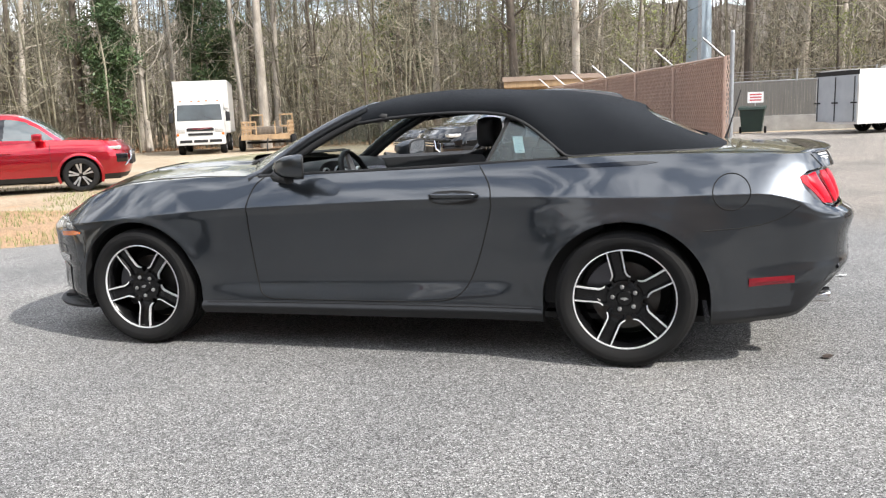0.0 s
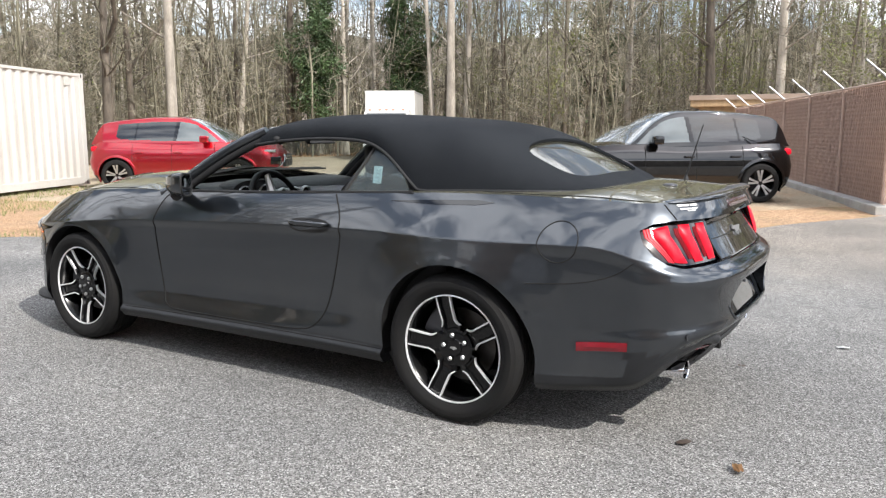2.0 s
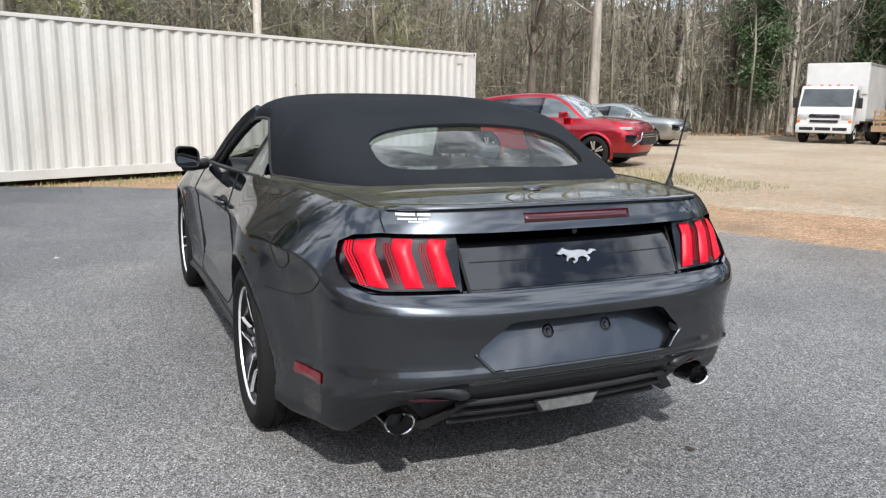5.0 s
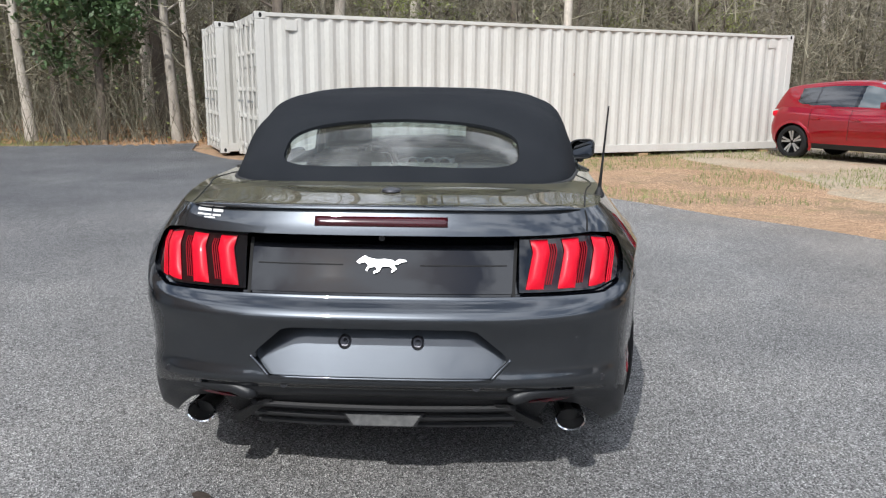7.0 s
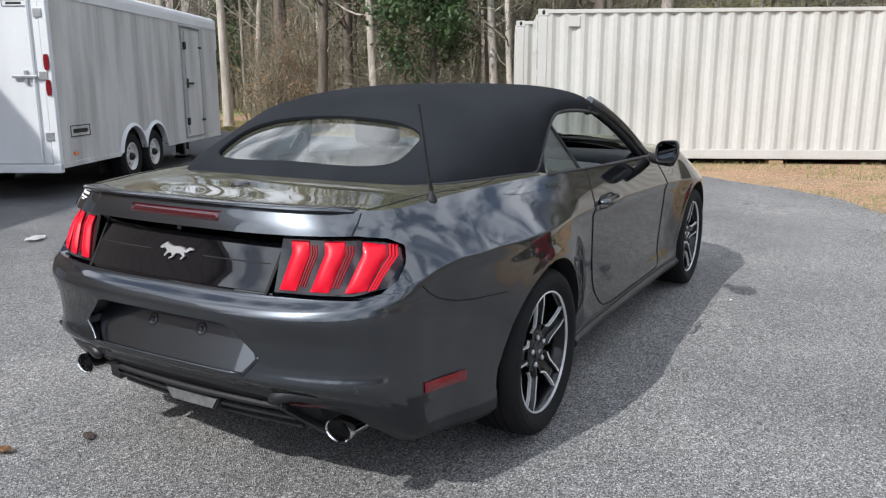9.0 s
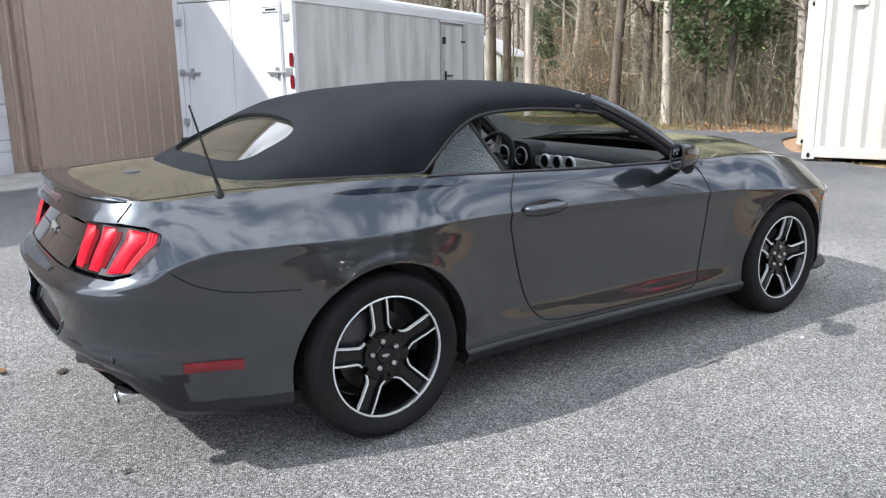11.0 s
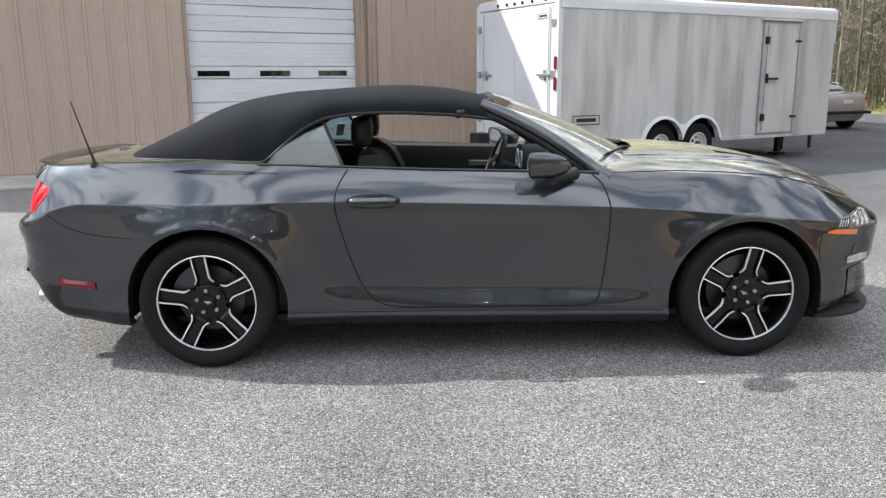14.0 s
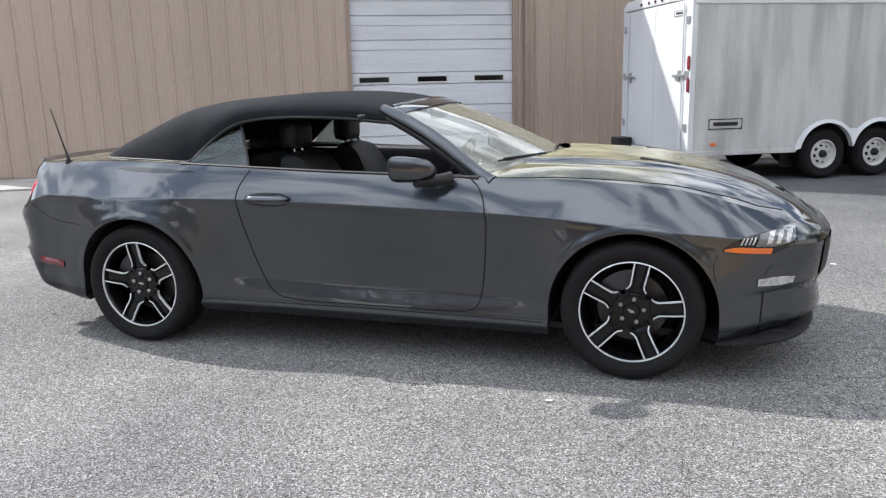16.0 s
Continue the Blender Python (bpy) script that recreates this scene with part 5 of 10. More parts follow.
def deck(cols, zc, power, extra=lambda x, y: 0.0, n=26):
    """A top panel between the two belt lines over the given columns."""
    bm = bmesh.new()
    rows = []
    for c in cols:
        x, y6, z6 = skin[-1, c]
        row = []
        for k in range(-n, n + 1):
            u = k / n
            z = z6 + (zc(x) - z6) * (1 - abs(u) ** power) + extra(x, u * y6) * (1 - u**8)
            row.append(bm.verts.new((x, u * y6, z)))
        rows.append(row)
    for a, b in zip(rows, rows[1:]):
        for k in range(2 * n):
            bm.faces.new((a[k], b[k], b[k + 1], a[k + 1]))
    bmesh.ops.remove_doubles(bm, verts=bm.verts, dist=1e-5)
    bm.normal_update()
    if sum(f.normal.z for f in bm.faces) < 0:
        bmesh.ops.reverse_faces(bm, faces=bm.faces)
    return bm


def hood_shape(x, y):
    w = 0.50 - 0.10 * smoothstep(0.8, 2.1, x)
    ridge = 1 - smoothstep(w - 0.04, w + 0.05, abs(y))
    return 0.014 * ridge * (1 - smoothstep(1.9, 2.2, x)) - 0.006 * (1 - smoothstep(0.0, 0.25, abs(y)))


hood_bm = deck(range(col_of(0.50), NC), zc_hood, 2.6, hood_shape)
bmesh.ops.delete(hood_bm, geom=[f for f in hood_bm.faces if (m := f.calc_center_median()) and m.x < 0.935 - 0.32 * min(1.15, abs(m.y) / 0.74) ** 2.2], context="FACES")
hood = part("bonnet", hood_bm, M_CARHOOD, car, "grey bonnet dusted with pollen", smooth=50)
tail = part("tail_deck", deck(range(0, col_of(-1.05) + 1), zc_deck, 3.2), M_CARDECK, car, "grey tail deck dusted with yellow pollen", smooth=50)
bvh_tail = BVHTree.FromPolygons([v.co[:] for v in tail.data.vertices], [p.vertices[:] for p in tail.data.polygons])
bvh_hood = BVHTree.FromPolygons([v.co[:] for v in hood.data.vertices], [p.vertices[:] for p in hood.data.polygons])


def drop_on(tree, x, y, z0=1.0):
    p, nrm, _, _ = tree.ray_cast(Vector((x, y, 3)), Vector((0, 0, -1)))
    return (p, nrm) if p else (Vector((x, y, z0)), Vector((0, 0, 1)))


for side in (1, -1):
    ht = lambda x, y: drop_on(bvh_hood, x, y)
    gap(hood, [(0.62, side * 0.80), (1.0, side * 0.765), (1.4, side * 0.742), (1.7, side * 0.69), (1.9, side * 0.62), (2.02, side * 0.52)], ht, 0.003)
    vent = box(-0.10, 0.10, -0.030, 0.030, -0.004, 0.003, 0.002)
    v = part("bonnet_vent", vent, M_TRIM, hood, "black slotted bonnet vent")
    p, nrm = ht(1.45, side * 0.36)
    v.matrix_basis = Matrix.Translation(p + Vector((0, 0, -0.001))) @ pose(0, 0, 0, 0, 9, side * 6)
    tt = lambda x, y: drop_on(bvh_tail, x, y)
    gap(tail, rounded([(-1.30, side * 0.70), (-1.55, side * 0.745), (-1.70, side * 0.735), (-1.80, side * 0.70), (-2.05, side * 0.66), (-2.155, side * 0.645)]), tt, 0.003)

# spoiler lip along the edge of the boot lid
bm = bmesh.new()
SEC = [(0.105, 0.000), (0.06, 0.010), (0.020, 0.0135), (-0.004, 0.0145), (-0.013, 0.011), (-0.015, 0.006), (-0.010, 0.001), (0.01, -0.006)]
rings = []
NY = 60
for i in range(NY + 1):
    y = -0.628 + 1.256 * i / NY
    p, _ = cast_rear(y, 0.985)
    fade = 1 - 0.75 * smoothstep(0.57, 0.628, abs(y))
    z0 = 1.001 - 0.008 * (abs(y) / 0.63) ** 2
    rings.append([bm.verts.new((p.x + 0.004 + dx * (fade if dx < 0 else 1), y, z0 + dz * fade)) for dx, dz in SEC])
for a, b in zip(rings, rings[1:]):
    for k in range(len(SEC) - 1):
        bm.faces.new((a[k], a[k + 1], b[k + 1], b[k]))
bm.faces.new(rings[0])
bm.faces.new(rings[-1][::-1])
bmesh.ops.recalc_face_normals(bm, faces=bm.faces)
spoiler = part("spoiler", bm, M_CAR, car, "grey spoiler lip on the boot lid", smooth=42)
# boot lock badge on the deck
p, _ = drop_on(bvh_tail, -2.02, 0)
part("deck_badge", add_lathe(bmesh.new(), [(0.034, 0.0), (0.032, 0.007), (0.018, 0.011), (0, 0.012)], 24, "z", p), M_DKALLOY, tail, "dark metal oval badge on the tail deck", smooth=40)

# ---- tail panel and lamps ----
def rear_patch(y0, y1, z0, z1, off, ny, nz, shape=lambda y, z: (y, z), bulge=0.0, thick=0.006):
    """A curved plate on the rear face."""
    bm = bmesh.new()
    g = []
    for i in range(ny + 1):
        col = []
        for k in range(nz + 1):
            u, w = i / ny, k / nz
            y, z = shape(y0 + (y1 - y0) * u, z0 + (z1 - z0) * w)
            p, nrm = cast_rear(y, z)
            o = (off(z) if callable(off) else off) + bulge * (1 - abs(2 * u - 1) ** 2.5) * (1 - abs(2 * w - 1) ** 4)
            col.append(bm.verts.new(p + Vector((-1, 0, 0)) * o))
        g.append(col)
    for a, b in zip(g, g[1:]):
        for k in range(nz):
            bm.faces.new((a[k], a[k + 1], b[k + 1], b[k]))
    bmesh.ops.recalc_face_normals(bm, faces=bm.faces)
    bm.normal_update()
    if sum(f.normal.x for f in bm.faces) > 0:
        bmesh.ops.reverse_faces(bm, faces=bm.faces)
    ex = bmesh.ops.extrude_edge_only(bm, edges=[e for e in bm.edges if e.is_boundary])
    for v in ex["geom"]:
        if isinstance(v, bmesh.types.BMVert):
            v.co.x += thick
    return bm


tailpanel = part("tail_panel", rear_patch(-0.80, 0.80, 0.738, 0.935, lambda z: -0.030 - 0.46 * (z - 0.74), 60, 8), M_GLOSSBLK, car, "gloss black panel across the tail", smooth=40)
part("centre_panel", rear_patch(-0.412, 0.412, 0.752, 0.888, lambda z: -0.005 - 0.42 * (z - 0.752), 20, 6), M_GLOSSBLK, tailpanel, "gloss black centre panel", smooth=40)
part("lower_strip", rear_patch(-0.43, 0.43, 0.743, 0.749, -0.010, 20, 1), M_GLOSSBLK, tailpanel, smooth=40)
boot = PARTS["boot_lid", 0]
part("brake_lamp", rear_patch(-0.205, 0.205, 0.953, 0.982, 0.0015, 24, 2, lambda y, z: (y, z), 0.0, 0.004), M_LENSDARK, boot, "dark red high brake lamp strip", smooth=True)
# dealer lettering: plain bars
for words, z0, z1 in ((((0.508, 0.545), (0.552, 0.605)), 0.980, 0.988), (((0.515, 0.545), (0.55, 0.603)), 0.968, 0.973), (((0.535, 0.575),), 0.961, 0.965)):
    for y0, y1 in words:
        part("sticker", rear_patch(y0, y1, z0, z1, 0.0022, 3, 1, thick=0.001), M_WHITEINK, boot, "white dealer lettering as a plain bar")
for s in (-1, 1):
    part("trim_line", rear_patch(s * 0.12, s * 0.39, 0.829, 0.832, lambda z: -0.0035 - 0.42 * (z - 0.752), 8, 1), M_DOORGAP, tailpanel)
    gap(boot, [(s * 0.645, 0.930), (s * 0.648, 0.960), (s * 0.644, 0.988)], cast_rear, 0.003)

    def lampfit(y, z):
        """Keeps a lens within the rounded outer corner."""
        f = (z - 0.752) / 0.166
        k = abs(y)
        lo = 0.752 + 0.022 * smoothstep(0.66, 0.77, k)
        hi = 0.918 - 0.022 * smoothstep(0.64, 0.76, k)
        return y, lo + (hi - lo) * f
    lamp = part("tail_lamp", rear_patch(s * 0.428, s * 0.772, 0.752, 0.918, lambda z: -0.018 - 0.12 * (z - 0.752), 24, 8, lampfit), M_GLOSSBLK, car, "black-framed tail lamp with three red bars", smooth=40)
    def lean(y, z, s=s):
        f = (z - 0.752) / 0.166
        sh = -0.034 * (0.72 - f) if f < 0.72 else -0.045 * (f - 0.72)
        return lampfit(y + s * sh, z)
    part("lens_back", rear_patch(s * 0.470, s * 0.772, 0.757, 0.913, lambda z: -0.016 - 0.12 * (z - 0.752), 16, 12, lean), M_LENSFLOOR, lamp, "nearly black lens floor", smooth=40)
    for k in range(3):
        yc = 0.474 + k * 0.101
        part("lamp_bar", rear_patch(s * (yc - 0.003), s * (yc + 0.052), 0.762, 0.908, lambda z: -0.012 - 0.12 * (z - 0.752), 6, 18, lean, 0.014, 0.014), M_LENSRED, lamp, "bright red lens bar", smooth=40)
        if k < 2:
            for r_ in range(3):
                y_ = yc + 0.056 + r_ * 0.0075
                part("lens_rib", rear_patch(s * y_, s * (y_ + 0.004), 0.775, 0.895, lambda z: -0.0125 - 0.12 * (z - 0.752), 1, 12, lean, 0.0, 0.004), M_LENSRIB, lamp, "deep red rib of the lens")
        else:
            for r_ in range(3):
                y_ = yc + 0.057 + r_ * 0.007
                part("lens_rib", rear_patch(s * y_, s * (y_ + 0.0045), 0.757, 0.913, lambda z: -0.012 - 0.12 * (z - 0.752), 1, 12, lean, 0.0, 0.006), M_LENSRED, lamp, "red rib of the lens")
    part("panel_gap", rear_patch(s * 0.414, s * 0.424, 0.745, 0.90, lambda z: -0.004 - 0.42 * (z - 0.752), 1, 6, lambda y, z: (y - math.copysign(0.06 * (0.9 - z), y), z)), M_DOORGAP, tailpanel)
# running badge: a plain silver sliver
bm = bmesh.new()
pts = [(-0.090, 0.842), (-0.078, 0.852), (-0.060, 0.862), (-0.048, 0.856), (-0.020, 0.850), (0.012, 0.852), (0.036, 0.849), (0.050, 0.842), (0.064, 0.852), (0.082, 0.850), (0.092, 0.845),
       (0.074, 0.843), (0.058, 0.834), (0.044, 0.834), (0.056, 0.820), (0.040, 0.808), (0.036, 0.812), (0.044, 0.820), (0.026, 0.829), (0.002, 0.826), (-0.006, 0.812), (-0.024, 0.805), (-0.026, 0.810),
       (-0.012, 0.816), (-0.020, 0.827), (-0.042, 0.824), (-0.050, 0.812), (-0.055, 0.816), (-0.046, 0.832), (-0.060, 0.842), (-0.080, 0.838)]
pb = [(-y * 0.86, 0.832 + (z - 0.832) * 0.86) for y, z in pts]
xb = cast_rear(0, 0.83)[0].x + 0.005 + 0.42 * 0.078 - 0.002
sl_ = (cast_rear(0, 0.87)[0].x - cast_rear(0, 0.80)[0].x) / 0.07 + 0.42
add_prism(bm, pb, -0.007, lambda u, v, w: (xb + (v - 0.83) * sl_ + w, u, v))
bmesh.ops.triangulate(bm, faces=[f for f in bm.faces if len(f.verts) > 4])
part("badge", bm, M_SATIN, tailpanel, "silver tail badge")
part("camera_eye", add_lathe(bmesh.new(), [(0.011, 0.0), (0.010, -0.006), (0, -0.007)], 12, "x", cast_rear(0, 0.912)[0] + Vector((0.045, 0, 0))), M_GLOSSBLK, tailpanel)
# plate mounts, sensors
for y in (-0.115, 0.115):
    bm = bmesh.new()
    add_lathe(bm, [(0.021, 0.006), (0.021, -0.003), (0.017, -0.006), (0.014, -0.001), (0.009, -0.001), (0.007, -0.006), (0, -0.007)], 20, "x", (0, y, 0.588))
    for v in bm.verts:
        v.co.x += plate_x(v.co.y, v.co.z)
    part("plate_mount", bm, M_DKALLOY, plate, smooth=40)
    for dy, dz, rad in ((0.0, 0.634, 0.013), (0.024 if y > 0 else -0.024, 0.645, 0.006)):
        add = add_lathe(bmesh.new(), [(rad, 0.006), (rad, -0.003), (rad * 0.7, -0.003), (rad * 0.65, -0.001), (0, -0.001)], 18, "x", (0, y + dy, dz))
        for v in add.verts:
            v.co.x += plate_x(v.co.y, v.co.z)
        part("plate_hole", add, M_DOORGAP, plate, smooth=40)
for y, z in ((-0.30, 0.462), (0.30, 0.462), (-0.70, 0.47), (0.70, 0.47)):
    p, nrm = cast_rear(y, z)
    bm = bmesh.new()
    add_lathe(bm, [(0.012, 0.002), (0.0118, -0.0015), (0.0095, -0.002), (0.009, 0.0), (0, 0.0)], 16, "x", p)
    part("parking_sensor", bm, M_DKALLOY, PARTS["rear_bumper", 0], smooth=40)
# rolled lower edge of the recess
lip = []
for (y0, z0), (y1, z1) in zip([(-0.405, 0.552), (-0.345, 0.49), (0.345, 0.49)], [(-0.345, 0.49), (0.345, 0.49), (0.405, 0.552)]):
    lip += [cast_rear(y0 + (y1 - y0) * k / 12, z0 + (z1 - z0) * k / 12)[0] + Vector((0.001, 0, 0.001)) for k in range(13)]
part("recess_lip", tube(lip, 0.0065, 8), M_CAR, PARTS["rear_bumper", 0], smooth=True)

# ---- rear valance, exhausts ----
def strip(pts_a, pts_b, back=0.05):
    bm = bmesh.new()
    A, B = [bm.verts.new(p) for p in pts_a], [bm.verts.new(p) for p in pts_b]
    C = [bm.verts.new(Vector(p) + Vector((back, 0, 0.01))) for p in pts_b]
    for i in range(len(A) - 1):
        bm.faces.new((A[i], A[i + 1], B[i + 1], B[i]))
        bm.faces.new((B[i], B[i + 1], C[i + 1], C[i]))
    bmesh.ops.recalc_face_normals(bm, faces=bm.faces)
    return bm


ys = [-0.70 + 1.40 * i / 60 for i in range(61)]


def low_x(y):
    return -2.368 + 0.45 * (1 - max(0.0, 1 - (abs(y) / 0.80) ** 3) ** (1 / 3))


top_z = lambda y: 0.415 - 0.15 * smoothstep(0.72, 0.80, abs(y))
bot_z = lambda y: (0.235 + 0.035 * smoothstep(0.0, 0.45, abs(y))) if abs(y) < 0.50 else 0.27 + 0.11 * smoothstep(0.50, 0.545, abs(y)) * (1 - smoothstep(0.735, 0.78, abs(y))) - 0.03 * smoothstep(0.74, 0.79, abs(y))
val = part("rear_valance", strip([(low_x(y), y, top_z(y)) for y in ys], [(low_x(y) + 0.9 * (0.41 - min(top_z(y) - 0.01, bot_z(y))), y, min(top_z(y) - 0.01, bot_z(y))) for y in ys], 0.25), M_TRIM, car, "black rear diffuser and valance", smooth=35)
for s in (-1, 1):
    # grey brow over each tailpipe
    brow = []
    for i in range(21):
        y = 0.40 + 0.41 * i / 20
        z = 0.408 + 0.022 * smoothstep(0.40, 0.50, y) - 0.130 * smoothstep(0.66, 0.83, y)
        brow.append((low_x(min(y, 0.79)) - 0.012 + 0.10 * smoothstep(0.60, 0.82, y), s * y, z))
    part("valance_brow", tube(brow, [0.010] + [0.024] * 19 + [0.014], 8), M_LIP, val, "dull grey brow over the tailpipe", smooth=True)
    refl = [(low_x(y) - 0.006, s * y, 0.392 + 0.012 * smoothstep(0.45, 0.62, y)) for y in (0.47, 0.52, 0.57, 0.62, 0.67, 0.70)]
    part("reflector", tube(refl, [0.003, 0.008, 0.011, 0.011, 0.010, 0.004], 6), M_LENSDARK, val, "thin dark red reflector")
    bm = bmesh.new()
    add_lathe(bm, [(0.042, 0.10), (0.043, 0.02), (0.045, 0.0), (0.044, -0.004), (0.040, 0.0), (0.038, 0.095)], 28, "x", (-2.285, s * 0.612, 0.312))
    for v in bm.verts:
        v.co.y = s * 0.612 + (v.co.y - s * 0.612) * 1.12
        v.co.z = 0.312 + (v.co.z - 0.312) * 0.86 - (v.co.x + 2.285) * 0.06
    part("exhaust_tip", bm, M_CHROME, car, "polished oval tailpipe", smooth=40)
    part("exhaust_bore", add_lathe(bmesh.new(), [(0.0385, 0.075), (0.0, 0.078)], 20, "x", (-2.279, s * 0.612, 0.310)), M_DOORGAP, car)
    # slanted diffuser fin
    fin = [(low_x(0.52) - 0.004, s * 0.36, 0.375), (low_x(0.52) - 0.004, s * 0.40, 0.372), (low_x(0.55), s * 0.53, 0.262), (low_x(0.55), s * 0.50, 0.245)]
    bm = bmesh.new()
    add_prism(bm, [(p[1], p[2]) for p in fin], 0.06, lambda u, v, w: (-2.335 + 0.9 * (0.375 - v) + w, u, v))
    part("diffuser_fin", bm, M_TRIM, val)
for z, dx in ((0.358, 0.035), (0.310, 0.075), (0.270, 0.110)):
    part("diffuser_blade", tube([(-2.372 + dx + 0.03 * (abs(y) / 0.45) ** 2, y, z) for y in [-0.43 + 0.86 * i / 16 for i in range(17)]], 0.010, 6), M_TRIM, val)
bm = bmesh.new()
add_prism(bm, [(-0.135, 0.332), (0.135, 0.332), (0.105, 0.283), (-0.105, 0.283)], 0.05, lambda u, v, w: (-2.312 + w, u, v))
rv = part("reverse_lamp_housing", bm, M_TRIM, val)
bm = bmesh.new()
add_prism(bm, [(-0.122, 0.327), (0.122, 0.327), (0.097, 0.288), (-0.097, 0.288)], 0.006, lambda u, v, w: (-2.317 + w, u, v))
part("reverse_lamp", bm, M_REVLENS, val, "clear ribbed reversing lamp")
# side markers
for s in (1, -1):
    bm = bmesh.new()
    g = []
    for i in range(9):
        x = -1.905 - 0.20 * i / 8
        row = []
        for k in range(3):
            z = 0.398 + 0.042 * k / 2 + 0.008 * (i / 8)
            z = z + (0.007 if k == 0 else 0) * (i / 8) - (0.004 if k == 2 else 0) * (1 - i / 8)
            p, nrm = cast_side(x, z, s)
            row.append(bm.verts.new(p + nrm * (0.011 if k == 1 and 0 < i < 8 else 0.006)))
        g.append(row)
    for a, b in zip(g, g[1:]):
        for k in range(2):
            bm.faces.new((a[k], a[k + 1], b[k + 1], b[k]))
    bmesh.ops.recalc_face_normals(bm, faces=bm.faces)
    bmesh.ops.solidify(bm, geom=bm.faces[:], thickness=0.004)
    part("side_marker", bm, M_MARKER, car, "red rear side marker", smooth=30)
# black underbody, arch liners
part("underbody", box(-1.72, 1.85, -0.78, 0.78, 0.20, 0.23), M_TRIM, car)
for sx in (-1, 1):
    for s in (-1, 1):
        bm = bmesh.new()
        pr = []
        for k in range(33):
            t = math.pi * (k / 32) * 1.12 - math.pi * 0.06
            pr.append((sx * AX + (AR + 0.004) * math.cos(t), AZ + (AR + 0.004) * math.sin(t)))
        a = [bm.verts.new((x, s * 0.885, z)) for x, z in pr]
        b = [bm.verts.new((x, s * 0.52, z)) for x, z in pr]
        for k in range(32):
            bm.faces.new((a[k], a[k + 1], b[k + 1], b[k]))
        bm.faces.new(b)
        part("wheel_liner", bm, M_DOORGAP, car)
body.free()


# ---- canvas top ----
zc_top = line((-1.88, 1.018), (-1.72, 1.100), (-1.54, 1.192), (-1.36, 1.270), (-1.18, 1.316), (-0.94, 1.350), (-0.67, 1.370), (-0.4, 1.376), (-0.16, 1.362), (0.10, 1.322))
yb_top = line((-1.88, 0.02), (-1.84, 0.38), (-1.76, 0.56), (-1.62, 0.655), (-1.4, 0.705), (-1.09, 0.750), (-0.85, 0.710), (-0.6, 0.662), (-0.2, 0.642), (0.10, 0.620))
zb_top = line((-1.88, 1.016), (-1.65, 1.022), (-1.3, 1.018), (-1.08, 1.012), (-1.00, 1.068), (-0.92, 1.136), (-0.84, 1.190), (-0.74, 1.228), (-0.60, 1.244), (-0.45, 1.248), (-0.15, 1.236), (0.06, 1.214))


def top_point(x, t):
    """The canvas at station x, from the centre line (t = 0) to its edge (t = 1)."""
    zc, yb, zb = zc_top(x), yb_top(x), zb_top(x)
    zb = min(zb, zc)
    k = 3 * (1 - t) ** 2 * t, 3 * (1 - t) * t**2, t**3
    y = yb * (0.80 * k[0] + (1.01 - 0.06 * smoothstep(-0.8, -1.1, x)) * k[1] + k[2])
    rear = smoothstep(-1.15, -1.5, x) * smoothstep(-1.88, -1.7, x)
    z = zc * (1 - t) ** 3 + (zc - 0.016 * rear) * k[0] + (zc - 0.010 - (0.07 + 0.20 * rear) * (zc - zb)) * k[1] + zb * k[2]
    return y, z


WIN = (-1.590, 0.163, 0.462)


def win_r(x, y):
    return (abs(x - WIN[0]) / WIN[1]) ** 3.6 + (abs(y) / (WIN[2] - 0.0 * max(-1.5, min(1.5, (x - WIN[0]) / WIN[1])))) ** 3.6


top_bm, glass_bm = bmesh.new(), bmesh.new()
NX, NT = 130, 34
xs_top = [-1.88 + 1.98 * (i / NX) for i in range(NX + 1)]
tv = {}
for i, x in enumerate(xs_top):
    for k in range(-NT, NT + 1):
        y, z = top_point(x, abs(k) / NT)
        # faint sag between the bows
        z -= 0.006 * (1 - (abs(k) / NT) ** 2) * max(0.0, math.sin((x + 0.1) * 7.0)) * (1 if x > -1.2 else 0)
        tv[i, k] = top_bm.verts.new((x, math.copysign(y, k) if k else 0.0, z))
cut_v = set()
for i in range(NX):
    for k in range(-NT, NT):
        q = [tv[i, k], tv[i + 1, k], tv[i + 1, k + 1], tv[i, k + 1]]
        m = sum((v.co for v in q), Vector()) / 4
        r_w = win_r(m.x, m.y)
        if r_w < 1.6:
            glass_bm.faces.new([glass_bm.verts.new(v.co + Vector((0.008, 0, -0.017))) for v in q])
        if r_w < 1:
            cut_v.update(q)
        else:
            top_bm.faces.new(q)
for v in cut_v:
    if v.link_faces:
        edge = lambda x, y: win_r(x, y) ** (1 / 3.4) - 1
        for _ in range(14):
            x, y = v.co.x, v.co.y
            f = edge(x, y)
            gx, gy = (edge(x + 1e-4, y) - f) * 1e4, (edge(x, y + 1e-4) - f) * 1e4
            k = f / (gx * gx + gy * gy + 1e-9)
            v.co.x, v.co.y = x - k * gx, y - k * gy
        # stay on the slope
        lo, hi = 0.0, 1.0
        for _ in range(24):
            mid = (lo + hi) / 2
            lo, hi = (mid, hi) if top_point(v.co.x, mid)[0] < abs(v.co.y) else (lo, mid)
        v.co.z = top_point(v.co.x, lo)[1]
bmesh.ops.delete(top_bm, geom=[v for v in top_bm.verts if not v.link_faces], context="VERTS")
bmesh.ops.recalc_face_normals(top_bm, faces=top_bm.faces)
top_bm.normal_update()
if sum(f.normal.z for f in top_bm.faces) < 0:
    bmesh.ops.reverse_faces(top_bm, faces=top_bm.faces)
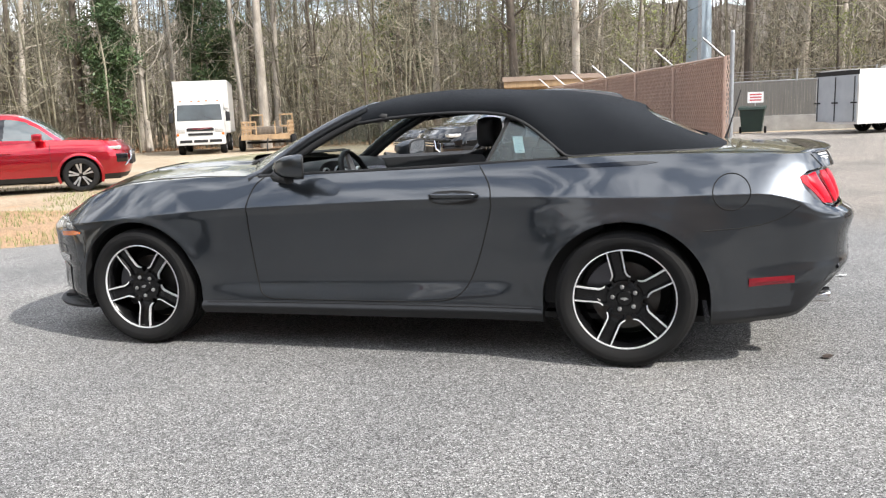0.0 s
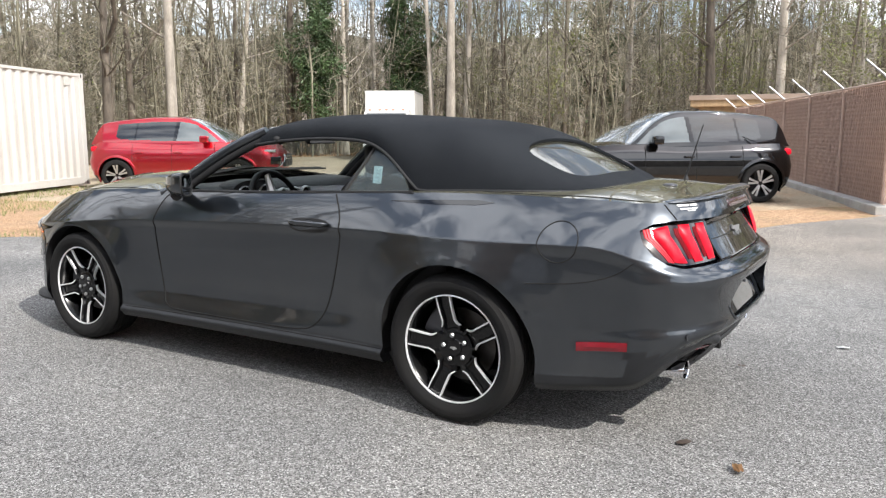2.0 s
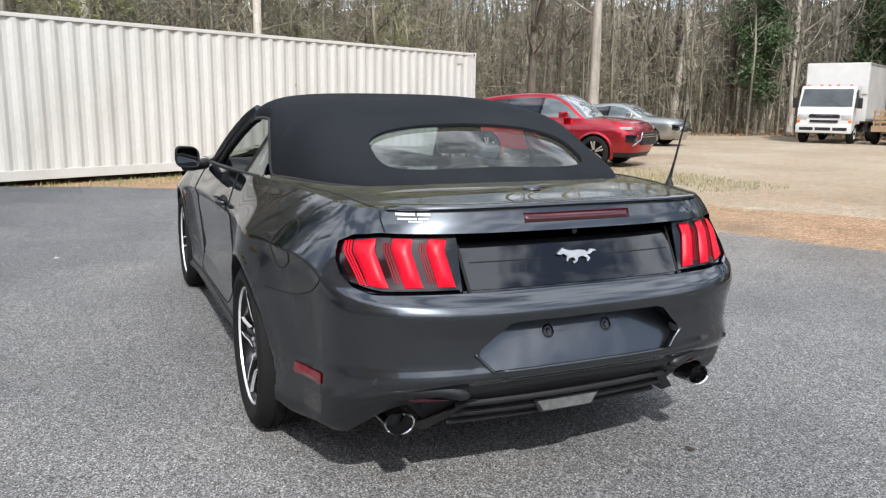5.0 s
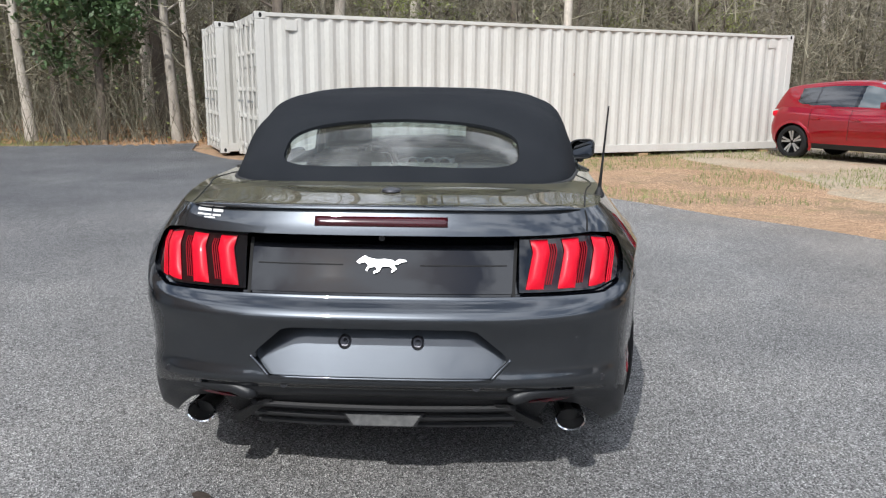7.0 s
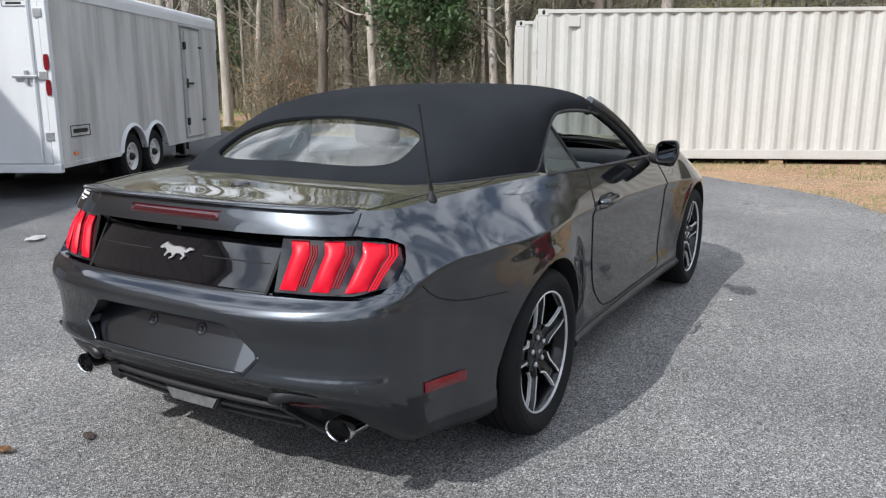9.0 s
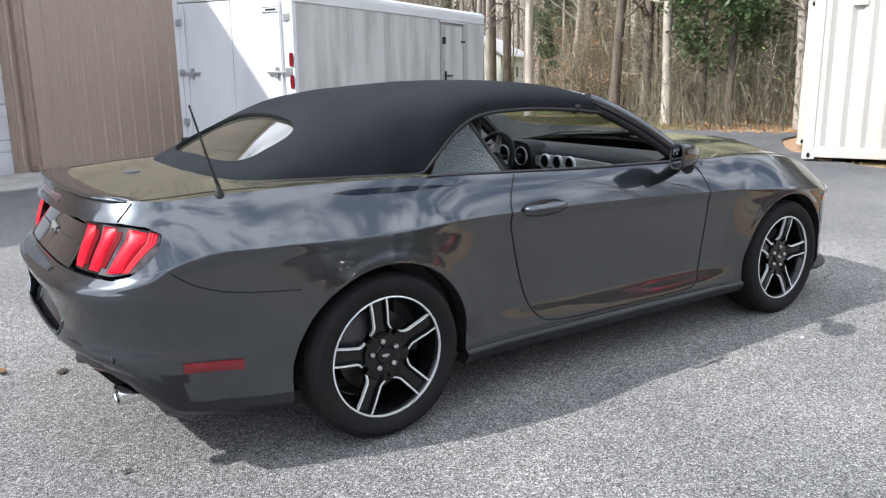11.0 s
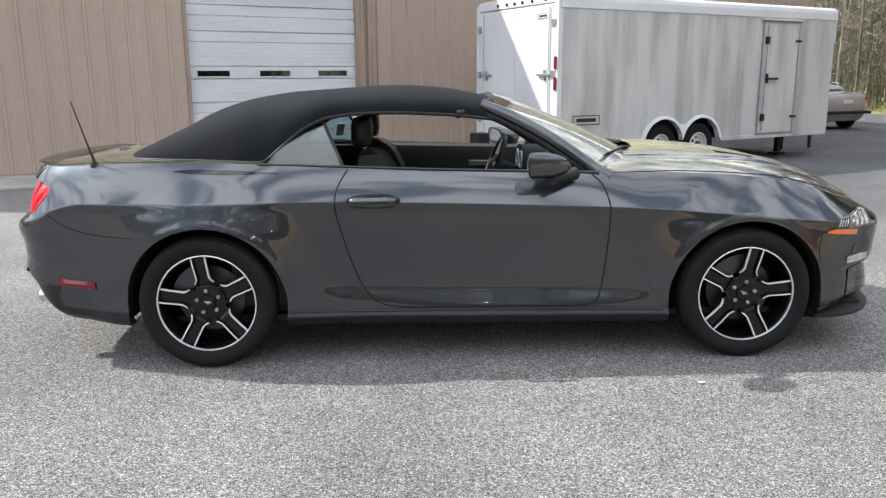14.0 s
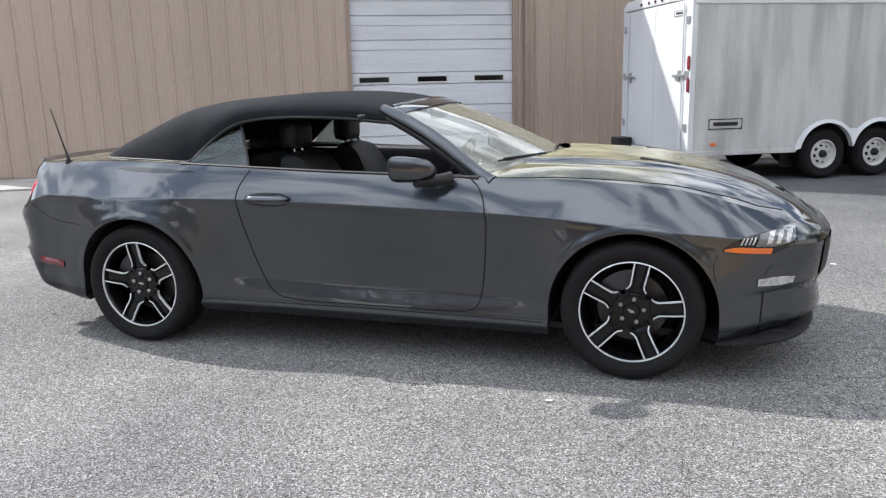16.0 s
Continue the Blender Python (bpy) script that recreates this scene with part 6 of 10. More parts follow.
bmesh.ops.solidify(top_bm, geom=top_bm.faces[:], thickness=0.014)
canvas = part("canvas_top", top_bm, M_FABRIC, car, "taut black canvas top with a glass rear window", smooth=60)
bmesh.ops.remove_doubles(glass_bm, verts=glass_bm.verts, dist=1e-4)
bmesh.ops.recalc_face_normals(glass_bm, faces=glass_bm.faces)
rg = part("rear_window", glass_bm, M_REARGLASS, canvas, "rear window glass with faint heater lines", smooth=True)
rg.visible_shadow = False
# rolled hem
for s in (1, -1):
    hem = [(x, s * (top_point(x, 1)[0] + 0.002), top_point(x, 1)[1] - 0.004) for x in xs_top[::2]]
    part("canvas_hem", tube(hem, 0.009, 6), M_TRIM, canvas, "black rubber edge seal", smooth=True)

# ---- windscreen, pillars ----
def screen(u, w):
    """u across from -1 to 1, w up from 0 to 1."""
    a = Vector((0.945 - 0.33 * abs(u) ** 2.2, 0.745 * u, 0.992 - 0.037 * u * u))
    b = Vector((0.165 - 0.085 * u * u, 0.592 * u, 1.318 - 0.040 * u * u))
    p = a.lerp(b, w)
    return p + Vector((0.35, 0, 1)).normalized() * 0.016 * math.sin(math.pi * w) * (1 - 0.5 * u * u)


bm = bmesh.new()
g = [[bm.verts.new(screen(-1 + 2 * i / 24, k / 14)) for k in range(15)] for i in range(25)]
for a, b in zip(g, g[1:]):
    for k in range(14):
        bm.faces.new((a[k], b[k], b[k + 1], a[k + 1]))
ws = part("windscreen", bm, M_SCREEN, car, "dusty laminated windscreen", smooth=True)
ws.visible_shadow = False
for s in (1, -1):
    path = []
    for k in range(13):
        w = -0.06 + 1.16 * k / 12
        path.append(screen(s, w) + Vector((0.004, s * 0.016, -0.016 + 0.016 * math.sin(math.pi * max(0.0, min(1.0, w))) - 0.05 * max(0.0, w - 0.95))))
    path[0] = Vector((0.67, s * 0.795, 0.925))
    bm = bmesh.new()
    add_tube(bm, path, [0.034] * 10 + [0.034, 0.032, 0.026], 12, True, 0.85)
    part("windscreen_pillar", bm, M_CAR, car, "grey windscreen pillar", smooth=50)
    seal = [p + Vector((-0.030, -s * 0.008, -0.026)) for p in path[1:]]
    part("pillar_seal", tube(seal + [Vector((-0.10, s * 0.628, 1.232))], 0.023, 8), M_TRIM, car, "black window seal along the pillar", smooth=True)
hd = [screen(0.92 * (-1 + 2 * i / 20), 1.0) + Vector((-0.03, 0, -0.010)) for i in range(21)]
part("windscreen_header", tube(hd, 0.026, 10), M_CAR, car, "grey windscreen header", smooth=50)
bm = bmesh.new()
cap = []
for i in range(25):
    u = -1 + 2 * i / 24
    p0, p1 = screen(u, 0.905), screen(u, 1.0)
    up = Vector((0.35, 0, 1)).normalized()
    cap.append([bm.verts.new(q) for q in (p0 + up * 0.002, p0 + up * 0.007, p1 + up * 0.006, p1 + Vector((-0.055, 0, 0.008)), p1 + Vector((-0.075, 0, -0.008)))])
for a, b in zip(cap, cap[1:]):
    for k in range(4):
        bm.faces.new((a[k], b[k], b[k + 1], a[k + 1]))
bmesh.ops.recalc_face_normals(bm, faces=bm.faces)
part("header_cap", bm, M_CAR, car, "grey cap over the windscreen top", smooth=40)
part("header_seal", tube([p + Vector((-0.03, 0, 0.010)) for p in hd], 0.010, 6), M_TRIM, car)
# cowl with wipers
cw = [screen(0.86 * (-1 + 2 * i / 24), 0.0) + Vector((0.02, 0, -0.008 - 0.022 * abs(-1 + 2 * i / 24) ** 3)) for i in range(25)]
bm = bmesh.new()
A = [bm.verts.new(p + Vector((-0.04, 0, 0.008))) for p in cw]
B = [bm.verts.new(p + Vector((0.06, 0, 0.004))) for p in cw]
C = [bm.verts.new(p + Vector((0.07, 0, -0.04))) for p in cw]
for i in range(24):
    bm.faces.new((A[i], A[i + 1], B[i + 1], B[i]))
    bm.faces.new((B[i], B[i + 1], C[i + 1], C[i]))
bmesh.ops.recalc_face_normals(bm, faces=bm.faces)
part("cowl", bm, M_TRIM, car, "black plastic cowl under the windscreen", smooth=40)
for y0, y1 in ((0.52, -0.08), (-0.05, -0.62)):
    a, b = screen(y0 / 0.745, 0.02), screen(y1 / 0.745, 0.10)
    up = Vector((0.02, 0, 0.022))
    wp = part("wiper", tube([a + Vector((0.05, 0, 0.01)), a.lerp(b, 0.3) + up, b + up], [0.012, 0.007, 0.005], 6), M_TRIM, car, "black wiper parked on the glass")
    part("wiper_blade", tube([a.lerp(b, 0.1) + up * 0.7 + Vector((-0.02, 0, 0.005)), b.lerp(a, -0.05) + up * 0.6], 0.006, 6), M_TRIM, wp)

# ---- quarter windows ----
for s in (1, -1):
    bm = bmesh.new()
    outline = [(-0.672, 0.982), (-0.775, 1.208), (-0.84, 1.182), (-0.92, 1.128), (-1.00, 1.060), (-1.055, 0.995)]
    add_prism(bm, outline, 0.005, lambda u, v, w: (u, s * (0.800 - (v - 0.98) * 0.57 + w), v))
    q = part("quarter_window", bm, M_QGLASS, car, "raised rear quarter window")
    q.visible_shadow = False
    part("window_seal", tube([(-0.668, s * 0.802, 0.985), (-0.775, s * 0.673, 1.21)], 0.009, 6), M_TRIM, q, "black upright seal")
    part("sill_seal", tube([(x, s * (yv - 0.032), z) for x, yv, z in ((-1.08, 0.845, 1.006), (-0.66, 0.850, 0.990), (-0.2, 0.848, 0.972), (0.2, 0.842, 0.960), (0.58, 0.828, 0.951))], 0.008, 6), M_TRIM, car)
bm = box(-0.85, -0.80, 0.735, 0.737, 1.035, 1.115)
for v in bm.verts:
    v.co.y = 0.800 - (v.co.z - 0.98) * 0.57 - 0.010 + (0.002 if v.co.y > 0.736 else 0)
    v.co.x += (v.co.z - 1.08) * 0.25
stk = part("window_sticker", bm, M_PAPER, car, "pale printed paper label on the quarter glass")
bm = bmesh.new()
for k in range(4):
    z = 1.045 + k * 0.017
    x0, x1 = -0.840 + (z - 1.08) * 0.25  , -0.815 + (z - 1.08) * 0.25
    bm.faces.new([bm.verts.new((x, 0.800 - (zz - 0.98) * 0.57 - 0.0065, zz)) for x, zz in ((x0, z), (x1, z), (x1, z + 0.003), (x0, z + 0.003))])
part("label_line", bm, M_GALV, stk)

# ---- interior ----
inn = car
part("cabin_floor", box(-1.25, 0.9, -0.74, 0.74, 0.24, 0.28), M_DASH, inn)
part("firewall", box(0.745, 0.765, -0.70, 0.70, 0.26, 0.93), M_DASH, inn)
for s in (1, -1):
    bm = bmesh.new()
    pr = [(0.812, 0.966), (0.79, 0.972), (0.755, 0.955), (0.735, 0.90), (0.725, 0.80), (0.715, 0.74), (0.66, 0.72), (0.665, 0.69), (0.735, 0.66), (0.76, 0.30), (0.835, 0.30)]
    add_prism(bm, pr, 1.24, lambda u, v, w: (-0.64 + w, s * u, v - 0.012 * (w - 0.62) * 2 * (v > 0.8)))
    part("door_trim", bm, M_DASH, inn, "black inner door trim with an armrest", smooth=30)
    part("quarter_trim", box(-1.25, -0.645, min(s * 0.72, s * 0.80), max(s * 0.72, s * 0.80), 0.28, 0.975, 0.02), M_DASH, inn)
    part("inner_handle", box(0.05, 0.19, min(s * 0.715, s * 0.735), max(s * 0.715, s * 0.735), 0.82, 0.86, 0.008), M_SATIN, inn)
bm = bmesh.new()
pr = rounded([(0.74, 0.935), (0.74, 0.965), (0.66, 0.970), (0.52, 0.965), (0.43, 0.945), (0.41, 0.90), (0.41, 0.80), (0.48, 0.72), (0.55, 0.60), (0.74, 0.60)])
add_prism(bm, pr, 1.38, lambda u, v, w: (u, -0.69 + w, v))
dash = part("dashboard", bm, M_DASH, inn, "black padded dashboard with a silver band", smooth=30)
bm = bmesh.new()
add_prism(bm, rounded([(0.20, 0.875), (0.20, 0.92), (0.0, 0.925), (-0.2, 0.92), (-0.62, 0.90), (-0.68, 0.88), (-0.62, 0.86), (-0.2, 0.845), (0.2, 0.845), (0.20, 0.875)]), 0.02, lambda u, v, w: (0.395 + w, u, v))
part("dash_band", bm, M_ALLOY, dash, "silver dash band")
for y in (0.105, 0.0, -0.105):
    part("air_vent", add_lathe(bmesh.new(), [(0.046, 0.395), (0.046, 0.378), (0.040, 0.374), (0.036, 0.388), (0.034, 0.392)], 28, "x", (0, y, 0.885)), M_ALLOY, dash, "round silver-rimmed air vent", smooth=40)
    part("vent_core", add_box(add_lathe(bmesh.new(), [(0.037, 0.389), (0.0, 0.388)], 20, "x", (0, y, 0.885)), 0.378, 0.388, y - 0.034, y + 0.034, 0.882, 0.888), M_DOORGAP, dash)
bm = bmesh.new()
add_prism(bm, rounded([(0.20, 0.83), (0.20, 0.96), (0.27, 0.995), (0.47, 0.995), (0.56, 0.95), (0.56, 0.83), (0.20, 0.83)]), 0.14, lambda u, v, w: (0.36 + w, u, v))
part("gauge_hood", bm, M_DASH, dash, smooth=30)
for y in (0.46, 0.29):
    part("gauge", add_lathe(bmesh.new(), [(0.058, 0.360), (0.058, 0.350), (0.053, 0.348), (0.052, 0.358), (0.0, 0.358)], 28, "x", (0, y, 0.905)), M_ALLOY, dash, "silver-rimmed round gauge", smooth=40)
    part("gauge_face", add_lathe(bmesh.new(), [(0.052, 0.3565), (0, 0.3565)], 24, "x", (0, y, 0.905)), M_GLOSSBLK, dash)
# steering wheel
bm = bmesh.new()
c, nrm = Vector((0.19, 0.375, 0.875)), Vector((-0.92, 0, 0.39)).normalized()
e1, e2 = Vector((0, 1, 0)), nrm.cross(Vector((0, 1, 0)))
pts = [c + (e1 * math.cos(t) + e2 * math.sin(t)) * 0.182 for t in [2 * math.pi * k / 36 for k in range(37)]]
add_tube(bm, pts, 0.017, 8, False)
wheel_st = part("steering_wheel", bm, M_LEATHER, inn, "black leather steering wheel with silver spokes", smooth=True)
for ang in (0, 180, 270):
    t = radians(ang)
    d = e1 * math.cos(t) + e2 * math.sin(t)
    part("wheel_spoke", tube([c + d * 0.06 - nrm * 0.01, c + d * 0.17], [0.026, 0.016], 6), M_SATIN, wheel_st)
bm = bmesh.new()
add_lathe(bm, [(0.0, 0.03), (0.045, 0.026), (0.068, 0.010), (0.070, -0.02), (0.0, -0.02)], 20, "z")
bm.transform(Matrix.Translation(c - nrm * 0.01) @ nrm.to_track_quat("Z", "Y").to_matrix().to_4x4())
part("wheel_boss", bm, M_LEATHER, wheel_st, smooth=40)
part("steering_column", tube([c - nrm * 0.03, c - nrm * 0.25], 0.045, 10), M_DASH, inn)
part("console", box(-0.45, 0.45, -0.12, 0.12, 0.28, 0.62, 0.03), M_DASH, inn)


def seat(y):
    """A front bucket seat with its own headrest."""
    cu = part("seat_cushion", box(-0.42, 0.10, y - 0.25, y + 0.25, 0.36, 0.52, 0.05), M_LEATHER, car, "black leather front seat", smooth=50)
    bm = bmesh.new()
    prof = rounded([(-0.40, 0.42), (-0.28, 0.46), (-0.36, 0.70), (-0.47, 0.95), (-0.53, 1.04), (-0.60, 1.045), (-0.62, 1.0), (-0.56, 0.75), (-0.48, 0.45), (-0.40, 0.42)])
    n = len(prof)
    rings = []
    for i in range(13):
        u = -1 + 2 * i / 12
        rings.append([bm.verts.new((x + 0.05 * abs(u) ** 2.5 * (1 if x > -0.45 - (z - 0.5) * 0.25 else 0), y + u * (0.25 - 0.07 * smoothstep(0.75, 1.05, z)), z - 0.02 * u**4)) for x, z in prof])
    for a, b in zip(rings, rings[1:]):
        for k in range(n - 1):
            bm.faces.new((a[k], a[k + 1], b[k + 1], b[k]))
    bm.faces.new(rings[0])
    bm.faces.new(rings[-1][::-1])
    bmesh.ops.remove_doubles(bm, verts=bm.verts, dist=1e-5)
    bmesh.ops.recalc_face_normals(bm, faces=bm.faces)
    part("seat_back", bm, M_LEATHER, cu, smooth=50)
    part("headrest", box(-0.655, -0.545, y - 0.125, y + 0.125, 1.055, 1.215, 0.045), M_LEATHER, cu, "black leather headrest", smooth=60)
    for dy in (-0.05, 0.05):
        part("headrest_post", tube([(-0.58, y + dy, 1.0), (-0.60, y + dy, 1.08)], 0.007, 6), M_CHROME, cu)


seat(0.37)
seat(-0.37)
rb = part("rear_seat", box(-1.24, -0.88, -0.62, 0.62, 0.36, 0.56, 0.05), M_LEATHER, car, "black leather rear bench", smooth=50)
for y in (-0.33, 0.33):
    bm = box(-1.32, -1.15, y - 0.28, y + 0.28, 0.5, 0.98, 0.05)
    part("rear_backrest", bm, M_LEATHER, rb, smooth=50)
    part("rear_headrest", box(-1.33, -1.24, y - 0.12, y + 0.12, 0.965, 1.06, 0.035), M_LEATHER, rb, smooth=60)
part("parcel_shelf", box(-1.70, -1.28, -0.66, 0.66, 0.93, 0.975, 0.01), M_DASH, car)
part("rear_mirror", box(0.145, 0.175, -0.125, 0.125, 1.205, 1.27, 0.012), M_TRIM, car, "black rear-view mirror", smooth=50)
part("mirror_stalk", tube([(0.17, 0, 1.26), (0.21, 0, 1.30)], 0.012, 6), M_TRIM, car)
part("mirror_face", box(0.1425, 0.1448, -0.115, 0.115, 1.212, 1.263), M_MIRROR, car)

# ---- door mirrors, handles, aerial ----
for s in (1, -1):
    bm = bmesh.new()
    secs = []
    for i in range(9):
        f = i / 8
        x = 0.262 + 0.165 * f
        r = [(1.0, 1.0), (1.02, 1.02), (1.0, 1.0), (0.97, 0.98), (0.90, 0.93), (0.80, 0.86), (0.66, 0.74), (0.46, 0.55), (0.18, 0.25)][i]
        ring = []
        for k in range(24):
            t = 2 * math.pi * k / 24
            cy, cz = math.cos(t), math.sin(t)
            py = 0.072 * math.copysign(abs(cy) ** 0.55, cy) * r[0]
            pz = 0.062 * math.copysign(abs(cz) ** 0.6, cz) * r[1]
            ring.append(bm.verts.new((x - 0.042 * (1 - f) * py * s / 0.072, s * (0.970 - 0.02 * f) + py, 1.003 + pz + 0.012 * (py * s / 0.072) - 0.006 * f)))
        secs.append(ring)
    for a, b in zip(secs, secs[1:]):
        for k in range(24):
            bm.faces.new((a[k], a[(k + 1) % 24], b[(k + 1) % 24], b[k]))
    bm.faces.new(secs[-1])
    bm.faces.new(secs[0][::-1])
    bmesh.ops.recalc_face_normals(bm, faces=bm.faces)
    mi = part("door_mirror", bm, M_CAR, car, "grey door mirror on a black foot", smooth=50)
    part("mirror_rim", add_tube(bmesh.new(), [v_ for v_ in [(0.259 - 0.040 * s * math.copysign(abs(math.cos(t)) ** 0.55, math.cos(t)), s * 0.970 + 0.068 * math.copysign(abs(math.cos(t)) ** 0.55, math.cos(t)), 1.003 + 0.058 * math.copysign(abs(math.sin(t)) ** 0.6, math.sin(t)) + 0.012 * s * math.cos(t)) for t in [2 * math.pi * k / 32 for k in range(33)]]], 0.006, 6, False), M_TRIM, mi)
    bm = bmesh.new()
    bm.faces.new([bm.verts.new((0.2575 - 0.008 * math.sin(t) - 0.037 * s * math.copysign(abs(math.cos(t)) ** 0.55, math.cos(t)), s * 0.970 + 0.062 * math.copysign(abs(math.cos(t)) ** 0.55, math.cos(t)), 1.003 + 0.053 * math.copysign(abs(math.sin(t)) ** 0.6, math.sin(t)) + 0.012 * s * math.cos(t))) for t in [2 * math.pi * k / 32 for k in range(32)]])
    part("mirror_glass", bm, M_MIRROR, mi, "mirror glass")
    part("mirror_foot", tube([(0.33, s * 0.98, 0.945), (0.40, s * 0.91, 0.942), (0.47, s * 0.845, 0.950)], [0.030, 0.028, 0.034], 8), M_TRIM, mi, smooth=50)
    # handle
    d = PARTS["door", s]
    cupl = bmesh.new()
    ring, cen = [], cast_side(-0.52, 0.838, s)
    for k in range(28):
        t = 2 * math.pi * k / 28
        p, nn = cast_side(-0.52 + 0.128 * math.copysign(abs(math.cos(t)) ** 0.7, math.cos(t)), 0.828 + 0.036 * math.copysign(abs(math.sin(t)) ** 0.8, math.sin(t)), s)
        ring.append(cupl.verts.new(p + Vector((0, s * 0.0025, 0))))
    cupl.faces.new(ring)
    bmesh.ops.recalc_face_normals(cupl, faces=cupl.faces)
    part("handle_cup", cupl, M_TRIM, d, "dark handle recess")
    hp = []
    for k in range(9):
        x = -0.645 + 0.25 * k / 8
        p, nn = cast_side(x, 0.838, s)
        hp.append(p + Vector((0, s * (0.030 if 0 < k < 8 else 0.006), 0)))
    part("door_handle", add_tube(bmesh.new(), hp, [0.012] + [0.019] * 7 + [0.012], 10, True, 0.62), M_CAR, d, "grey pull handle", smooth=True)
part("aerial_base", add_lathe(bmesh.new(), [(0.019, 0.0), (0.018, 0.012), (0.009, 0.030), (0.006, 0.045)], 14, "z", (-1.906, -0.732, 0.995)), M_TRIM, car, smooth=50)
part("aerial", tube([(-1.906, -0.732, 1.03), (-1.93, -0.733, 1.11), (-1.987, -0.736, 1.315)], [0.007, 0.0045, 0.003], 6), M_TRIM, car, "black whip aerial")

# ---- front end ----
def side_patch(s, lower, upper, off, nu=14, nv=5, thick=0.008):
    """A plate on the body's side between two lines of (x, z)."""
    bm = bmesh.new()
    g = []
    for i in range(nu + 1):
        a, b = along(lower, i / nu), along(upper, i / nu)
        col = []
        for k in range(nv + 1):
            x, z = a[0] + (b[0] - a[0]) * k / nv, a[1] + (b[1] - a[1]) * k / nv
            p, nn = cast_side(x, z, s)
            col.append(bm.verts.new(p + nn * off))
        g.append(col)
    for a, b in zip(g, g[1:]):
        for k in range(nv):
            bm.faces.new((a[k], a[k + 1], b[k + 1], b[k]))
    bmesh.ops.recalc_face_normals(bm, faces=bm.faces)
    bm.normal_update()
    if sum(f.normal.y for f in bm.faces) * s < 0:
        bmesh.ops.reverse_faces(bm, faces=bm.faces)
    ex = bmesh.ops.extrude_edge_only(bm, edges=[e for e in bm.edges if e.is_boundary])
    for v in ex["geom"]:
        if isinstance(v, bmesh.types.BMVert):
            v.co.y -= s * thick
    return bm


for s in (1, -1):
    # a tapered gloss black sliver laid on the shoulder behind the quarter window
    part("belt_sliver", side_patch(s, [(-1.50, 0.976), (-1.42, 0.964), (-1.20, 0.958), (-0.98, 0.964)], [(-1.50, 0.977), (-1.42, 0.984), (-1.20, 0.978), (-0.98, 0.967)], 0.0015, 16, 3, 0.003), M_GLOSSBLK, car, "thin gloss black sliver below the canvas", smooth=40)
    hl = part("headlamp", side_patch(s, [(1.735, 0.640), (1.78, 0.628), (1.96, 0.612), (2.03, 0.640), (2.07, 0.665)], [(1.74, 0.650), (1.82, 0.695), (1.95, 0.718), (2.05, 0.728), (2.075, 0.722)], 0.003), M_GLOSSBLK, car, "slim swept headlamp", smooth=40)
    part("turn_lamp", side_patch(s, [(1.745, 0.640), (1.80, 0.630), (1.95, 0.616)], [(1.748, 0.648), (1.80, 0.656), (1.955, 0.642)], 0.007, 10, 3), M_AMBER, hl, "amber side lamp", smooth=40)
    part("lamp_lens", side_patch(s, [(1.88, 0.655), (1.96, 0.650), (2.03, 0.660), (2.06, 0.675)], [(1.90, 0.702), (1.97, 0.713), (2.04, 0.722), (2.065, 0.718)], 0.006, 10, 4), M_REVLENS, hl, "clear headlamp lens over a dark reflector", smooth=40)
    for k in range(3):
        x = 1.925 + k * 0.042
        part("lamp_chevron", side_patch(s, [(x, 0.662), (x + 0.022, 0.664)], [(x + 0.016, 0.706), (x + 0.044, 0.712)], 0.0095, 3, 4, 0.004), M_CLEARLENS, hl, "bright chevron in the headlamp", smooth=40)
    for k in range(4):
        x = 1.812 + k * 0.017
        part("gill_mark", side_patch(s, [(x, 0.665), (x + 0.008, 0.665)], [(x + 0.012, 0.692), (x + 0.020, 0.694)], 0.0065, 2, 3, 0.004), M_CLEARLENS, hl)
    part("fog_lamp", side_patch(s, [(1.90, 0.468), (2.0, 0.462), (2.06, 0.470)], [(1.90, 0.500), (2.0, 0.505), (2.07, 0.500)], 0.006, 8, 3), M_CLEARLENS, car, "clear slot lamp in the bumper", smooth=40)
    part("corner_intake", side_patch(s, [(1.93, 0.515), (2.0, 0.510), (2.08, 0.508)], [(1.95, 0.555), (2.0, 0.560), (2.08, 0.560)], 0.003, 8, 3), M_CAR, car, smooth=40)
    part("bumper_wing", side_patch(s, [(1.92, 0.25), (2.0, 0.235), (2.06, 0.24)], [(1.93, 0.43), (2.0, 0.44), (2.06, 0.435)], 0.004, 8, 5), M_CAR, car, "grey corner facet of the front bumper", smooth=40)
bm = bmesh.new()
g = []
for i in range(31):
    y = -0.52 + 1.04 * i / 30
    g.append([bm.verts.new(cast_front(y, z)[0] + Vector((0.006, 0, 0))) for z in (0.42, 0.48, 0.54, 0.60, 0.64)])
for a, b in zip(g, g[1:]):
    for k in range(4):
        bm.faces.new((a[k], b[k], b[k + 1], a[k + 1]))
part("grille", bm, M_TRIM, car, "black mesh grille", smooth=True)
bm = bmesh.new()
ring_t, ring_b = [], []
N = 56
for i in range(N + 1):
    t = -math.pi / 2 + math.pi * i / N
    x = 2.235 - 0.50 * (1 - max(0, math.cos(t)) ** 0.75)
    y = 0.865 * math.copysign(abs(math.sin(t)) ** 0.75, t)
    z = 0.222 - 0.016 * abs(math.sin(t)) ** 6
    ring_t.append((x, y, z))
V = {}
